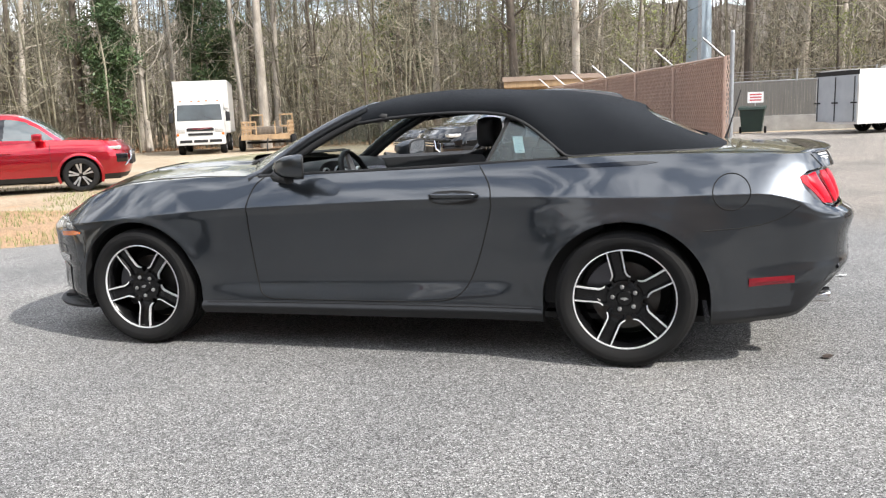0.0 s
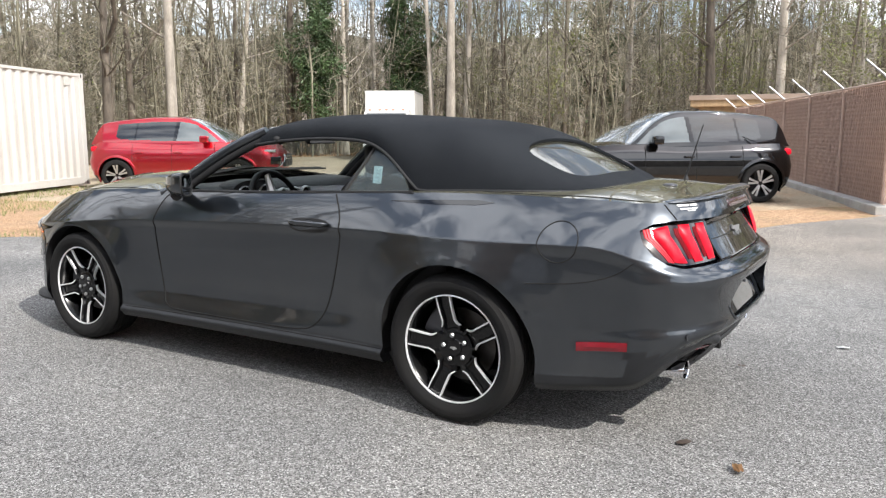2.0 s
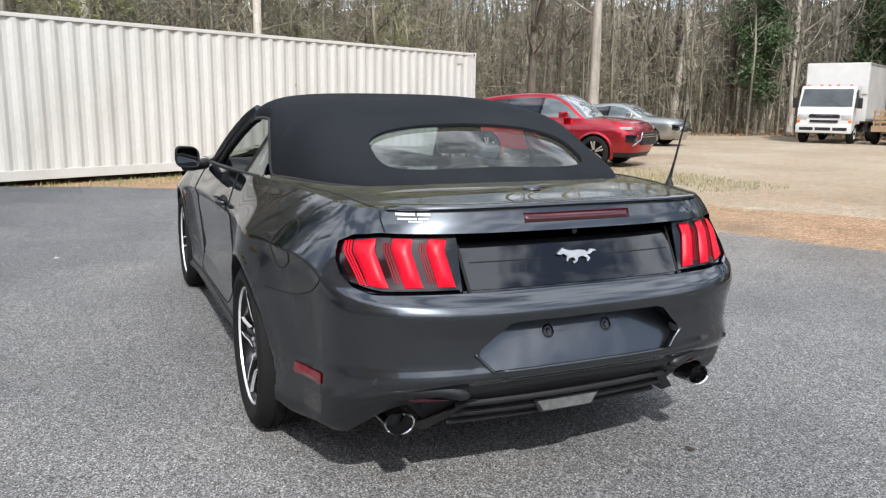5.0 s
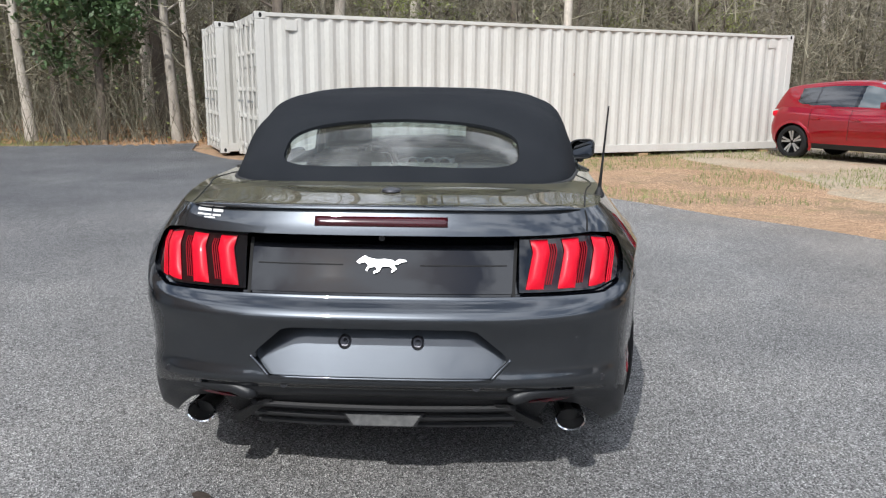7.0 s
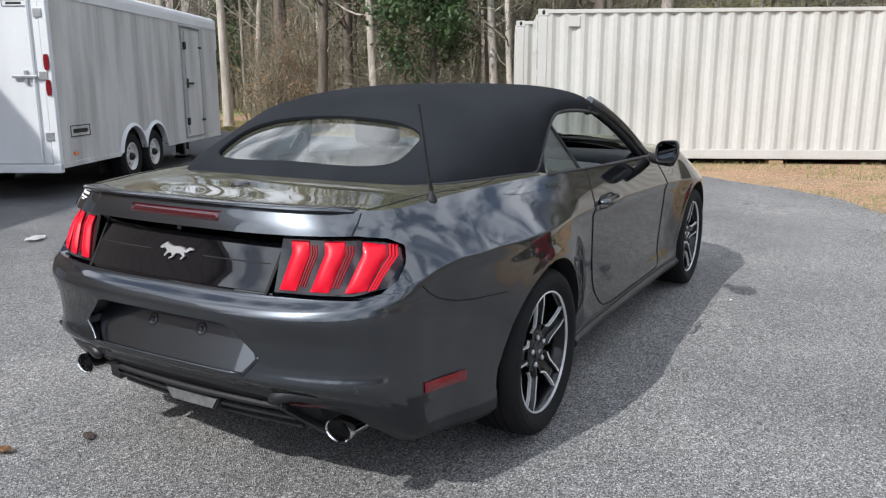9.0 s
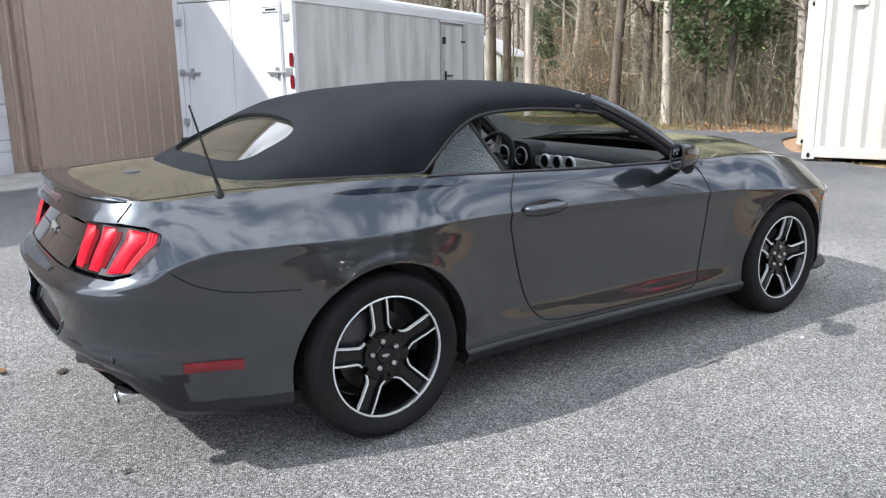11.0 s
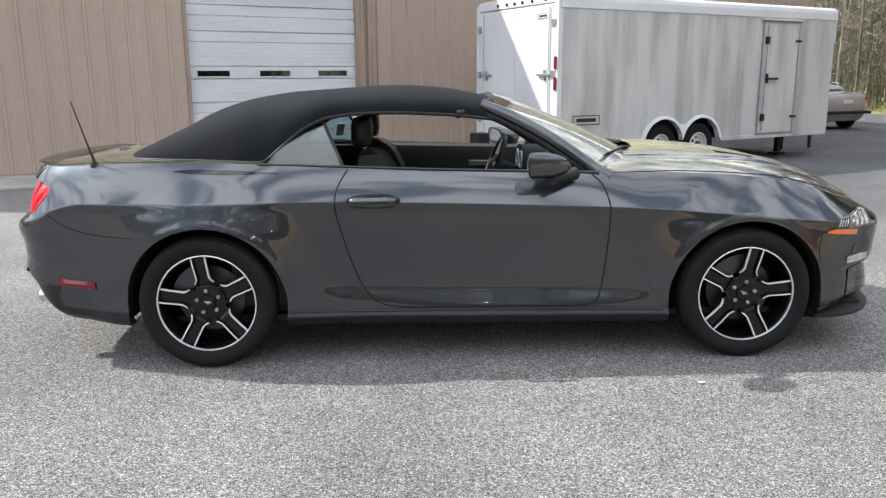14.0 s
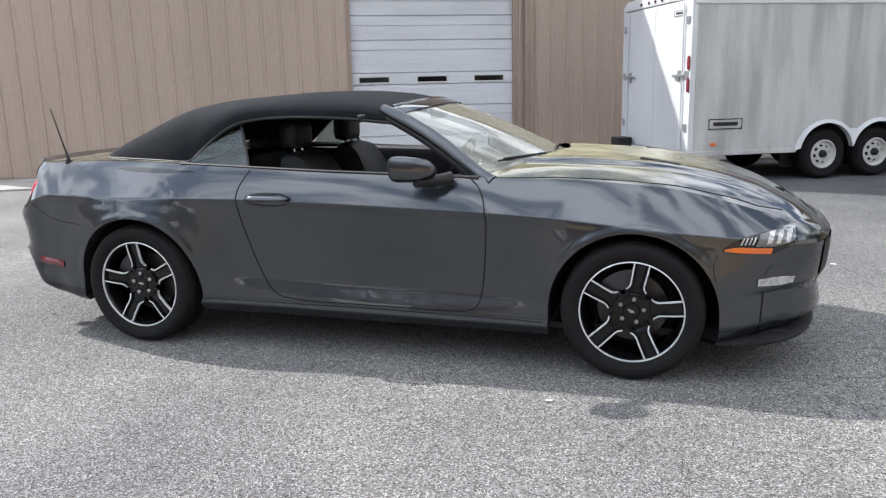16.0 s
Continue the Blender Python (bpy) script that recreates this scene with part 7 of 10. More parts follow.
for i, p in enumerate(ring_t):
    inner = (p[0] - 0.22, p[1] * 0.86, p[2])
    V[i] = [bm.verts.new(p), bm.verts.new((p[0] - 0.004, p[1], p[2] - 0.014)), bm.verts.new((inner[0], inner[1], inner[2] - 0.014)), bm.verts.new((inner[0], inner[1], inner[2] + 0.03))]
for i in range(N):
    for k in range(4):
        bm.faces.new((V[i][k], V[i][(k + 1) % 4], V[i + 1][(k + 1) % 4], V[i + 1][k]))
bmesh.ops.recalc_face_normals(bm, faces=bm.faces)
part("front_splitter", bm, M_TRIM, car, "black front splitter", smooth=30)
part("front_undertray", box(1.75, 2.05, -0.72, 0.72, 0.19, 0.24), M_TRIM, car)

# ---- wheels ----
def alloy_wheel():
    """Ten-line alloy: five paired spokes, black with bright edges. The face looks to +y."""
    o = thing("wheel", "black tyre on a five-spoke black alloy with machined edges", "wheel")
    R0, RI = 0.335, 0.243
    prof = [(RI - 0.004, -0.11), (RI + 0.02, -0.118), (R0 - 0.05, -0.124), (R0 - 0.015, -0.112), (R0 - 0.003, -0.09)]
    for yg in (-0.055, -0.018, 0.018, 0.055):
        prof += [(R0, yg - 0.006), (R0 - 0.008, yg - 0.004), (R0 - 0.008, yg + 0.004), (R0, yg + 0.006)]
    prof += [(R0 - 0.003, 0.09), (R0 - 0.015, 0.112), (R0 - 0.030, 0.119), (R0 - 0.033, 0.122), (R0 - 0.05, 0.1235), (R0 - 0.062, 0.1215), (RI + 0.02, 0.115), (RI + 0.006, 0.108), (RI - 0.003, 0.098)]
    part("tyre", add_lathe(bmesh.new(), prof, 72), M_RUBBER, o, "black low-profile tyre", smooth=35)
    rim = part("rim", add_lathe(bmesh.new(), [(RI - 0.002, 0.100), (RI - 0.006, 0.096), (RI - 0.012, 0.085), (RI - 0.022, 0.05), (RI - 0.03, 0.0), (RI - 0.028, -0.10), (RI, -0.11)], 64), M_RIMBLK, o, "gloss black alloy rim", smooth=40)
    part("rim_edge", add_lathe(bmesh.new(), [(RI + 0.001, 0.101), (RI + 0.001, 0.106), (RI - 0.002, 0.1075), (RI - 0.005, 0.1065), (RI - 0.006, 0.098)], 72), M_ALLOY, rim, "bright machined rim edge", smooth=30)
    for k in range(5):
        t0 = math.pi / 2 + 2 * math.pi * k / 5
        e, f = (math.cos(t0), math.sin(t0)), (-math.sin(t0), math.cos(t0))

        def at(r, w, y):
            return (e[0] * r + f[0] * w, y, e[1] * r + f[1] * w)
        bm = bmesh.new()
        half = [(0.237, 0.038, 0.094), (0.19, 0.0365, 0.092), (0.126, 0.0345, 0.083), (0.110, 0.040, 0.079), (0.097, 0.050, 0.074), (0.05, 0.035, 0.066)]
        rows = []
        for r, w, y in half:
            rows.append([bm.verts.new(at(r, -w, y - 0.035)), bm.verts.new(at(r, -w, y)), bm.verts.new(at(r, -w + 0.012, y)), bm.verts.new(at(r, -w + 0.018, y - 0.014)), bm.verts.new(at(r, w - 0.018, y - 0.014)), bm.verts.new(at(r, w - 0.012, y)), bm.verts.new(at(r, w, y)), bm.verts.new(at(r, w, y - 0.035))])
        for a, b in zip(rows, rows[1:]):
            for j in range(7):
                bm.faces.new((a[j], a[j + 1], b[j + 1], b[j]))
        bmesh.ops.recalc_face_normals(bm, faces=bm.faces)
        part("spoke", bm, M_RIMBLK, rim)
        for sg in (-1, 1):
            bm = bmesh.new()
            rows = []
            for r, w, y in half[:5]:
                wo = w * sg
                wi = (w - 0.0070) * sg
                yy = y + 0.0015
                rows.append([bm.verts.new(at(r, wo + 0.0004 * sg, yy - 0.012)), bm.verts.new(at(r, wo, yy)), bm.verts.new(at(r, wi, yy)), bm.verts.new(at(r, wi, yy - 0.004))])
            for a, b in zip(rows, rows[1:]):
                for j in range(3):
                    bm.faces.new((a[j], a[j + 1], b[j + 1], b[j]))
            bm.faces.new(rows[-1])
            bmesh.ops.recalc_face_normals(bm, faces=bm.faces)
            part("spoke_edge", bm, M_ALLOY, rim, "bright machined spoke edge")
        a = t0
        part("wheel_nut", add_lathe(bmesh.new(), [(0.011, 0.055), (0.011, 0.078), (0.008, 0.082), (0, 0.083)], 6, "y", (0.057 * math.cos(a), 0, 0.057 * math.sin(a))), M_SATIN, rim)
        part("nut_well", add_lathe(bmesh.new(), [(0.0165, 0.0705), (0.0165, 0.0712), (0.0, 0.0712)], 14, "y", (0.057 * math.cos(a), 0, 0.057 * math.sin(a))), M_DOORGAP, rim)
    part("hub", add_lathe(bmesh.new(), [(0.088, 0.03), (0.086, 0.066), (0.075, 0.070), (0.04, 0.069), (0.036, 0.073), (0.034, 0.079), (0.0, 0.081)], 40), M_RIMBLK, rim, smooth=40)
    bm = bmesh.new()
    add_prism(bm, [(-0.018, -0.004), (-0.006, 0.006), (0.016, 0.008), (0.019, 0.002), (0.006, -0.003), (0.004, -0.010), (-0.006, -0.006)], 0.0015, lambda u, v, w: (u, 0.0812 + w, v))
    part("hub_badge", bm, M_SATIN, rim)
    part("brake_disc", add_lathe(bmesh.new(), [(0.165, -0.02), (0.165, -0.002), (0.075, 0.0), (0.07, 0.02), (0.0, 0.022)], 48), M_STEEL, o, "dull steel brake disc", smooth=30)
    bm = bmesh.new()
    add_prism(bm, [(0.19 * math.cos(t), 0.19 * math.sin(t)) for t in [0.5 + 0.9 * k / 8 for k in range(9)]] + [(0.10 * math.cos(t), 0.10 * math.sin(t)) for t in [1.4 - 0.9 * k / 8 for k in range(9)]], 0.06, lambda u, v, w: (u, -0.025 + w, v))
    part("brake_caliper", bm, M_DKALLOY, o)
    part("wheel_back", add_lathe(bmesh.new(), [(RI - 0.03, -0.09), (0, -0.09)], 32), M_DOORGAP, o)
    return o


aw = alloy_wheel()
for i, (x, s, turn) in enumerate(((1.35, 1, 32), (-1.35, 1, 12), (1.35, -1, -11), (-1.35, -1, 8))):
    w = aw if i == 0 else copy_thing(aw, Matrix())
    yy = 0.800 if x > 0 else 0.820
    adopt(w, car, pose(x, s * yy, 0.335, 0, 0, 0 if s > 0 else 180) @ pose(0, 0, 0, 0, turn, 0))


# ---- parked vehicles ----
def road_car(label, paint_mat, L, W, H, wb, belt, hood, glass_mat=None, tyre=0.34, cladding=True, screen_x=0.70, saloon=False, group="", category="car"):
    """A parked car: lofted body with cut arches, a glazed cabin, lamps and wheels. Its nose looks to +x."""
    c = thing("parked_car", label, category, group=group)
    h, hl = W / 2, L / 2
    if saloon:
        top = [(-1.72, belt + 0.02), (-1.55, belt + 0.10), (-1.20, H - 0.13), (-0.80, H - 0.03), (-0.30, H), (0.0, H - 0.01), (0.22, H - 0.06), (0.55, H - 0.24), (0.95, belt + 0.04), (1.05, belt)]
        sill = [(-1.4, belt + 0.05), (0.9, belt + 0.03)]
        panes_at, screen_at, rear_at = [(-1.28, -0.42), (-0.34, 0.75)], (0.20, 0.93), (-1.66, -1.14)
    else:
        top = [(-2.05, belt), (-2.00, belt + 0.13), (-1.90, H - 0.28), (-1.76, H - 0.125), (-1.55, H - 0.085), (-1.1, H - 0.035), (-0.5, H), (-0.1, H - 0.003), (0.18, H - 0.045), (0.42, H - 0.155), (0.98, belt + 0.035), (1.08, belt)]
        sill = [(-1.50, belt + 0.16), (-1.40, belt + 0.105), (-1.25, belt + 0.085), (0.8, belt + 0.03)]
        panes_at, screen_at, rear_at = [(-1.50, -1.10), (-1.06, -0.24), (-0.16, 0.85)], (0.16, 0.96), (-1.99, -1.82)
    wx = wb / 2
    fx = -0.03 * L
    rows = [(-hl + 0.12, hl - 0.16, h - 0.08, 0.24), (-hl + 0.06, hl - 0.08, h - 0.02, 0.34), (-hl + 0.01, hl - 0.02, h - 0.005, 0.50), (-hl, hl, h, 0.66),
            (-hl + 0.03, hl - 0.02, h - 0.01, 0.80), (-hl + 0.06, hl - 0.06, h - 0.035, 0.5 * (belt + 0.80)), (-hl + 0.12, hl - 0.16, h - 0.10, belt)]
    nc, ns_, sub = 14, 90, 3
    z_top = line((-hl, belt + 0.03), (-hl + 0.3, belt + 0.03), (0.0, belt - 0.02), (screen_x + 0.2, hood + 0.03), (hl - 0.6, hood + 0.0), (hl - 0.25, hood - 0.045), (hl, hood - 0.10))

    def rp(i, k):
        xr, xf, hw, z = rows[i]
        lr, lf = 0.45, 0.55
        if k <= nc:
            t = math.pi / 2 * k / nc
            x, y = xr + lr * (1 - max(0, math.cos(t)) ** 0.66), hw * math.sin(t) ** 0.66
        elif k >= nc + ns_:
            t = math.pi / 2 * (1 - (k - nc - ns_) / nc)
            x, y = xf - lf * (1 - max(0, math.cos(t)) ** 0.75), hw * math.sin(t) ** 0.75
        else:
            f = (k - nc) / ns_
            x, y = (xr + lr) + ((xf - lf) - (xr + lr)) * f, hw
        if i >= 5:
            zt = z_top(x)
            z = zt if i == 6 else 0.5 * (zt + min(0.80, zt - 0.06))
        if i == 4:
            z = min(0.80, z_top(x) - 0.08)
        return x, y, z
    nk = 2 * nc + ns_ + 1
    ct = np.array([[rp(i, k) for k in range(nk)] for i in range(len(rows))])
    pts = []
    for i in range(len(rows) - 1):
        for q in range(sub):
            pts.append(ct[i] + (ct[i + 1] - ct[i]) * q / sub)
    pts.append(ct[-1])
    pts = np.array(pts)
    ar, az = tyre + 0.055, tyre
    groups = {"body": [], "cladding": []}
    verts, index, lost_, faces = [], {}, set(), []
    for s in (1, -1):
        for j in range(len(pts)):
            for k in range(nk):
                index[s, j, k] = len(verts)
                x, y, z = pts[j, k]
                verts.append([x, s * y, z])
    cut_idx = set()
    for s in (1, -1):
        for j in range(len(pts) - 1):
            for k in range(nk - 1):
                q = [index[s, j, k], index[s, j, k + 1], index[s, j + 1, k + 1], index[s, j + 1, k]]
                mx, my, mz = np.mean([verts[v] for v in q], axis=0)
                if any((math.hypot(mx - a, mz - az) < ar or (abs(mx - a) < ar and mz < az)) and abs(my) > h * 0.55 for a in (wx + fx, -wx + fx)):
                    cut_idx.update(q)
                    continue
                dd = min(math.hypot(mx - a, mz - az) for a in (wx + fx, -wx + fx))
                low = cladding and mz < 0.36
                groups["cladding" if low else "body"].append(q if s < 0 else q[::-1])
    for v in cut_idx:
        x, y, z = verts[v]
        a = wx + fx if x > fx else -wx + fx
        d = math.hypot(x - a, z - az)
        if z > az:
            verts[v][0], verts[v][2] = a + (x - a) * ar / d, az + (z - az) * ar / d
        else:
            verts[v][0] = a + math.copysign(ar, x - a)

    def flank(x, z):
        """Half width of the body at x and z."""
        zs = [r[3] for r in rows]
        hw = float(np.interp(z, zs, [r[2] for r in rows]))
        xr, xf = float(np.interp(z, zs, [r[0] for r in rows])), float(np.interp(z, zs, [r[1] for r in rows]))
        if x > xf - 0.55:
            return hw * max(0.05, 1 - ((x - xf + 0.55) / 0.55) ** 2.67) ** 0.375
        if x < xr + 0.45:
            return hw * max(0.05, 1 - ((xr + 0.45 - x) / 0.45) ** 3.03) ** 0.33
        return hw

    def emit(name, fs, m, label_=""):
        used = sorted({v for f in fs for v in f})
        back = {v: i for i, v in enumerate(used)}
        me = bpy.data.meshes.new(name)
        me.from_pydata([verts[v] for v in used], [], [[back[v] for v in f] for f in fs])
        me.materials.append(m)
        me.shade_smooth()
        ob = new(name, me)
        ob.parent = c
        return tagged(ob, label_) if label_ else ob
    bd = emit("body", groups["body"], paint_mat)
    if groups["cladding"]:
        emit("cladding", groups["cladding"], M_TRIM, "black lower cladding and arch trim")
    if cladding:
        for a in (wx + fx, -wx + fx):
            for s in (1, -1):
                bm = bmesh.new()
                prev = None
                for k in range(41):
                    t = radians(-22 + 224 * k / 40)
                    ring = []
                    for r_, up in ((ar - 0.004, -0.03), (ar - 0.004, 0.014), (ar + 0.030, 0.012), (ar + 0.050, 0.000)):
                        x, z = a + r_ * math.cos(t), az + r_ * math.sin(t)
                        ring.append(bm.verts.new((x, s * (flank(x, max(0.26, z)) + up), z)))
                    if prev:
                        for q in range(3):
                            bm.faces.new((prev[q], ring[q], ring[q + 1], prev[q + 1]))
                    prev = ring
                bmesh.ops.recalc_face_normals(bm, faces=bm.faces)
                part("arch_trim", bm, paint_mat, c, smooth=40)
    # bonnet and rear shelf
    for name, ks in (("bonnet", range(nc + int(ns_ * 0.62), nk)), ("rear_deck", range(0, nc + int(ns_ * 0.25)))):
        bm = bmesh.new()
        rws = []
        for k in ks:
            x, y, z = pts[-1, k]
            rws.append([bm.verts.new((x, y * u, z + 0.045 * (1 - u * u))) for u in [-1 + 2 * i / 12 for i in range(13)]])
        for a, b in zip(rws, rws[1:]):
            for i in range(12):
                bm.faces.new((a[i], b[i], b[i + 1], a[i + 1]))
        bmesh.ops.remove_doubles(bm, verts=bm.verts, dist=1e-5)
        bmesh.ops.recalc_face_normals(bm, faces=bm.faces)
        bm.normal_update()
        if sum(f.normal.z for f in bm.faces) < 0:
            bmesh.ops.reverse_faces(bm, faces=bm.faces)
        part(name, bm, paint_mat, c, smooth=True)
    # greenhouse: cross-sections along the roofline, cut into shell, posts and panes
    x_r, x_f = top[0][0], top[-1][0]
    roofline = line(*top)
    sill_line = line(*sill)
    half_b = line((x_r, h - 0.20), (x_r + 0.30, h - 0.115), (0.0, h - 0.095), (x_f - 0.55, h - 0.115), (x_f - 0.15, h - 0.19), (x_f, h - 0.30))
    nx, nt, nr = 170, 22, 12

    def station(x):
        zt, zb = roofline(x), belt - 0.02
        rise = max(0.012, zt - 0.075 - zb)
        yb = half_b(x)
        out = [Vector((x, yb - 0.33 * rise * (k / nt) ** 1.25, zb + rise * k / nt)) for k in range(nt + 1)]
        ye, ze = out[-1].y, out[-1].z
        for k in range(1, nr + 1):
            t = math.pi / 2 * k / nr
            out.append(Vector((x, ye * math.cos(t) ** 0.72, ze + (zt - ze) * math.sin(t) ** 0.8)))
        return out
    xs_ = [x_r + (x_f - x_r) * i / nx for i in range(nx + 1)]
    st = [station(x) for x in xs_]
    shell_f, posts, panes = bmesh.new(), {}, {}
    lights = panes_at
    for s in (1, -1):
        for i in range(nx):
            for k in range(nt + nr):
                q = [st[i][k], st[i + 1][k], st[i + 1][k + 1], st[i][k + 1]]
                q = [Vector((p.x, s * p.y, p.z)) for p in q]
                m = sum(q, Vector()) / 4
                tgt = shell_f
                if k < nt and sill_line(m.x) < m.z < roofline(m.x) - 0.125:
                    lean = m.x - 0.16 * (m.z - belt)
                    g = next((n for n, (a, b) in enumerate(lights) if a < lean < b), None)
                    if g is not None:
                        tgt = panes.setdefault((g, s), bmesh.new())
                    elif lights[0][0] < lean < lights[-1][1]:
                        tgt = posts.setdefault((lean > 0.5 * (lights[0][0] + lights[-1][1]), s), bmesh.new())
                elif k >= nt + 2 and screen_at[0] < m.x < screen_at[1]:
                    tgt = panes.setdefault((8, 0), bmesh.new())
                elif k >= nt + 3 and rear_at[0] < m.x < rear_at[1]:
                    tgt = panes.setdefault((9, 0), bmesh.new())
                tgt.faces.new([tgt.verts.new(p) for p in (q if s < 0 else q[::-1])])
    for bmx in [shell_f, *posts.values(), *panes.values()]:
        bmesh.ops.remove_doubles(bmx, verts=bmx.verts, dist=1e-4)
    part("cabin", shell_f, paint_mat, c, smooth=45)
    for bmx in posts.values():
        part("window_post", bmx, M_GLOSSBLK, c, "black window post", smooth=45)
    for (g, s), bmx in panes.items():
        part({8: "windscreen", 9: "rear_window"}.get(g, "side_window"), bmx, M_GLASS2 if g in (8, len(lights) - 1) else glass_mat, c, smooth=45)
    part("cabin_inside", box(x_r + 0.45, x_f - 0.6, -h + 0.22, h - 0.22, 0.3, belt + 0.05, 0.05), M_TRIM, c)
    for y in (-0.36, 0.36):
        part("seat_back", box(-0.15, 0.0, y - 0.22, y + 0.22, belt - 0.1, H - 0.28, 0.05), M_TRIM, c)
    # doors: joints, handles
    for s in (1, -1):
        for x in (wx + fx - 0.52, fx - 0.12, -wx + fx + 0.36):
            pj = [(x, s * (h - 0.09), belt - 0.005), (x, s * (h - 0.02), 0.5 * (belt + 0.8)), (x, s * (h + 0.000), 0.70), (x, s * (h - 0.002), 0.52), (x - 0.01, s * (h - 0.01), 0.42)]
            part("panel_gap", tube(pj, 0.004, 5), M_DOORGAP, bd)
        for x in (fx + 0.02, -wx + fx + 0.50):
            part("door_handle", box(x - 0.09, x + 0.09, min(s * (h - 0.01), s * (h + 0.03)), max(s * (h - 0.01), s * (h + 0.03)), 0.82, 0.85, 0.01), paint_mat, bd)
        part("door_mirror", box(screen_x - 0.30, screen_x - 0.12, min(s * (h - 0.06), s * (h + 0.14)), max(s * (h - 0.06), s * (h + 0.14)), belt + 0.02, belt + 0.17, 0.04), paint_mat, c, smooth=50)
        part("headlamp", box(hl - 0.52, hl - 0.17, min(s * (h - 0.40), s * (h - 0.045)), max(s * (h - 0.40), s * (h - 0.045)), hood - 0.195, hood - 0.125, 0.03), M_CLEARLENS, c, "clear swept headlamp", smooth=50)
        part("fog_cluster", box(hl - 0.33, hl - 0.06, min(s * (h - 0.30), s * (h - 0.06)), max(s * (h - 0.30), s * (h - 0.06)), 0.56, 0.74, 0.03), M_GLOSSBLK, c, smooth=50)
        part("tail_lamp", box(-hl + 0.15, -hl + 0.46, min(s * (h - 0.40), s * (h - 0.075)), max(s * (h - 0.40), s * (h - 0.075)), belt - 0.18, belt - 0.05, 0.06), M_LENSRED, c, "red tail lamp", smooth=50)
    bm = box(hl - 0.16, hl + 0.006, -h + 0.42, h - 0.42, 0.50, hood - 0.24, 0.02)
    gr = part("grille", bm, M_TRIM, c, "black grille")
    for z in (hood - 0.30, hood - 0.35):
        part("grille_bar", box(hl - 0.05, hl + 0.014, -h + 0.40, h - 0.40, z, z + 0.025, 0.008), M_CHROME, gr, "bright grille bar")
    for s in (1, -1):
        part("chrome_edge", tube([(hl - 0.02, s * (h - 0.40), hood - 0.24), (hl - 0.03, s * (h - 0.36), 0.62), (hl - 0.12, s * (h - 0.12), 0.50)], 0.016, 6), M_CHROME, gr)
    part("plate_blank", box(hl + 0.0, hl + 0.016, -0.15, 0.15, 0.52, 0.62, 0.003), M_TRIM, c)
    part("underbody", box(-hl + 0.25, hl - 0.25, -h + 0.25, h - 0.25, 0.22, 0.30), M_DOORGAP, c)
    for a in (wx + fx, -wx + fx):
        for s in (1, -1):
            part("wheel_well", box(a - ar, a + ar, min(s * (h - 0.34), s * (h - 0.30)), max(s * (h - 0.34), s * (h - 0.30)), 0.25, az + ar), M_DOORGAP, c)
    # wheels
    w = thing("wheel", "black tyre on a two-tone multi-spoke alloy", "wheel")
    part("tyre", add_lathe(bmesh.new(), [(tyre - 0.100, 0.10), (tyre - 0.088, 0.112), (tyre - 0.03, 0.112), (tyre, 0.085), (tyre, -0.085), (tyre - 0.03, -0.11), (tyre - 0.11, -0.10)], 40), M_RUBBER, w, smooth=40)
    part("rim", add_lathe(bmesh.new(), [(tyre - 0.097, 0.100), (tyre - 0.108, 0.098), (tyre - 0.118, 0.04), (tyre - 0.12, -0.09), (0, -0.09)], 40), M_RIMBLK, w, smooth=40)
    r1 = tyre - 0.098
    for k in range(5):
        t = 2 * math.pi * k / 5 + 0.2
        for dt in (-0.17, 0.17):
            e, f = (math.cos(t + dt), math.sin(t + dt)), (-math.sin(t + dt), math.cos(t + dt))
            bm = bmesh.new()
            ol = [(0.03, 0.013), (r1 * 0.7, 0.017), (r1, 0.023), (r1, -0.023), (r1 * 0.7, -0.017), (0.05, -0.013)]
            add_prism(bm, ol, 0.02, lambda u, v_, w_: (e[0] * u + f[0] * v_, 0.075 + 0.02 * u / r1 + w_ - 0.02, e[1] * u + f[1] * v_))
            part("spoke", bm, M_SATIN, w)
    part("hub_cap", add_lathe(bmesh.new(), [(0.038, 0.06), (0.035, 0.082), (0.0, 0.085)], 20), M_RIMBLK, w, smooth=40)
    for i, (x, s) in enumerate(((wx + fx, 1), (-wx + fx, 1), (wx + fx, -1), (-wx + fx, -1))):
        ww = w if i == 0 else copy_thing(w, Matrix())
        adopt(ww, c, pose(x, s * (h - 0.115), tyre, 0, 0, 0 if s > 0 else 180))
    return c


M_GLASS2 = mat("car_glass", (0.10, 0.12, 0.125), 0.03, color2=(0.07, 0.08, 0.085), scale=1.5, coat=1.0, spec=0.8)
M_PRIV = mat("dark_car_glass", (0.012, 0.013, 0.014), 0.03, scale=1.5, coat=1.0, spec=0.8)

red = road_car("bright red compact crossover with black lower trim, parked on grass", M_RED, 4.36, 1.80, 1.63, 2.67, 1.03, 1.02, M_PRIV, group="parked cars")


def park(c, front, rear, side, W=1.80, wb=2.67, L=4.36):
    """Stands a car so that its near wheels, on that side (1 left, -1 right), touch front and rear."""
    f, r = Vector((*front, 0)), Vector((*rear, 0))
    d = (f - r).normalized()
    left = Vector((-d.y, d.x, 0))
    mid = (f + r) / 2 - left * side * (W / 2 - 0.115) + d * 0.03 * L
    m = Matrix.Translation(mid) @ Matrix.Rotation(math.atan2(d.y, d.x), 4, "Z")
    m.translation.z = -0.012
    return m


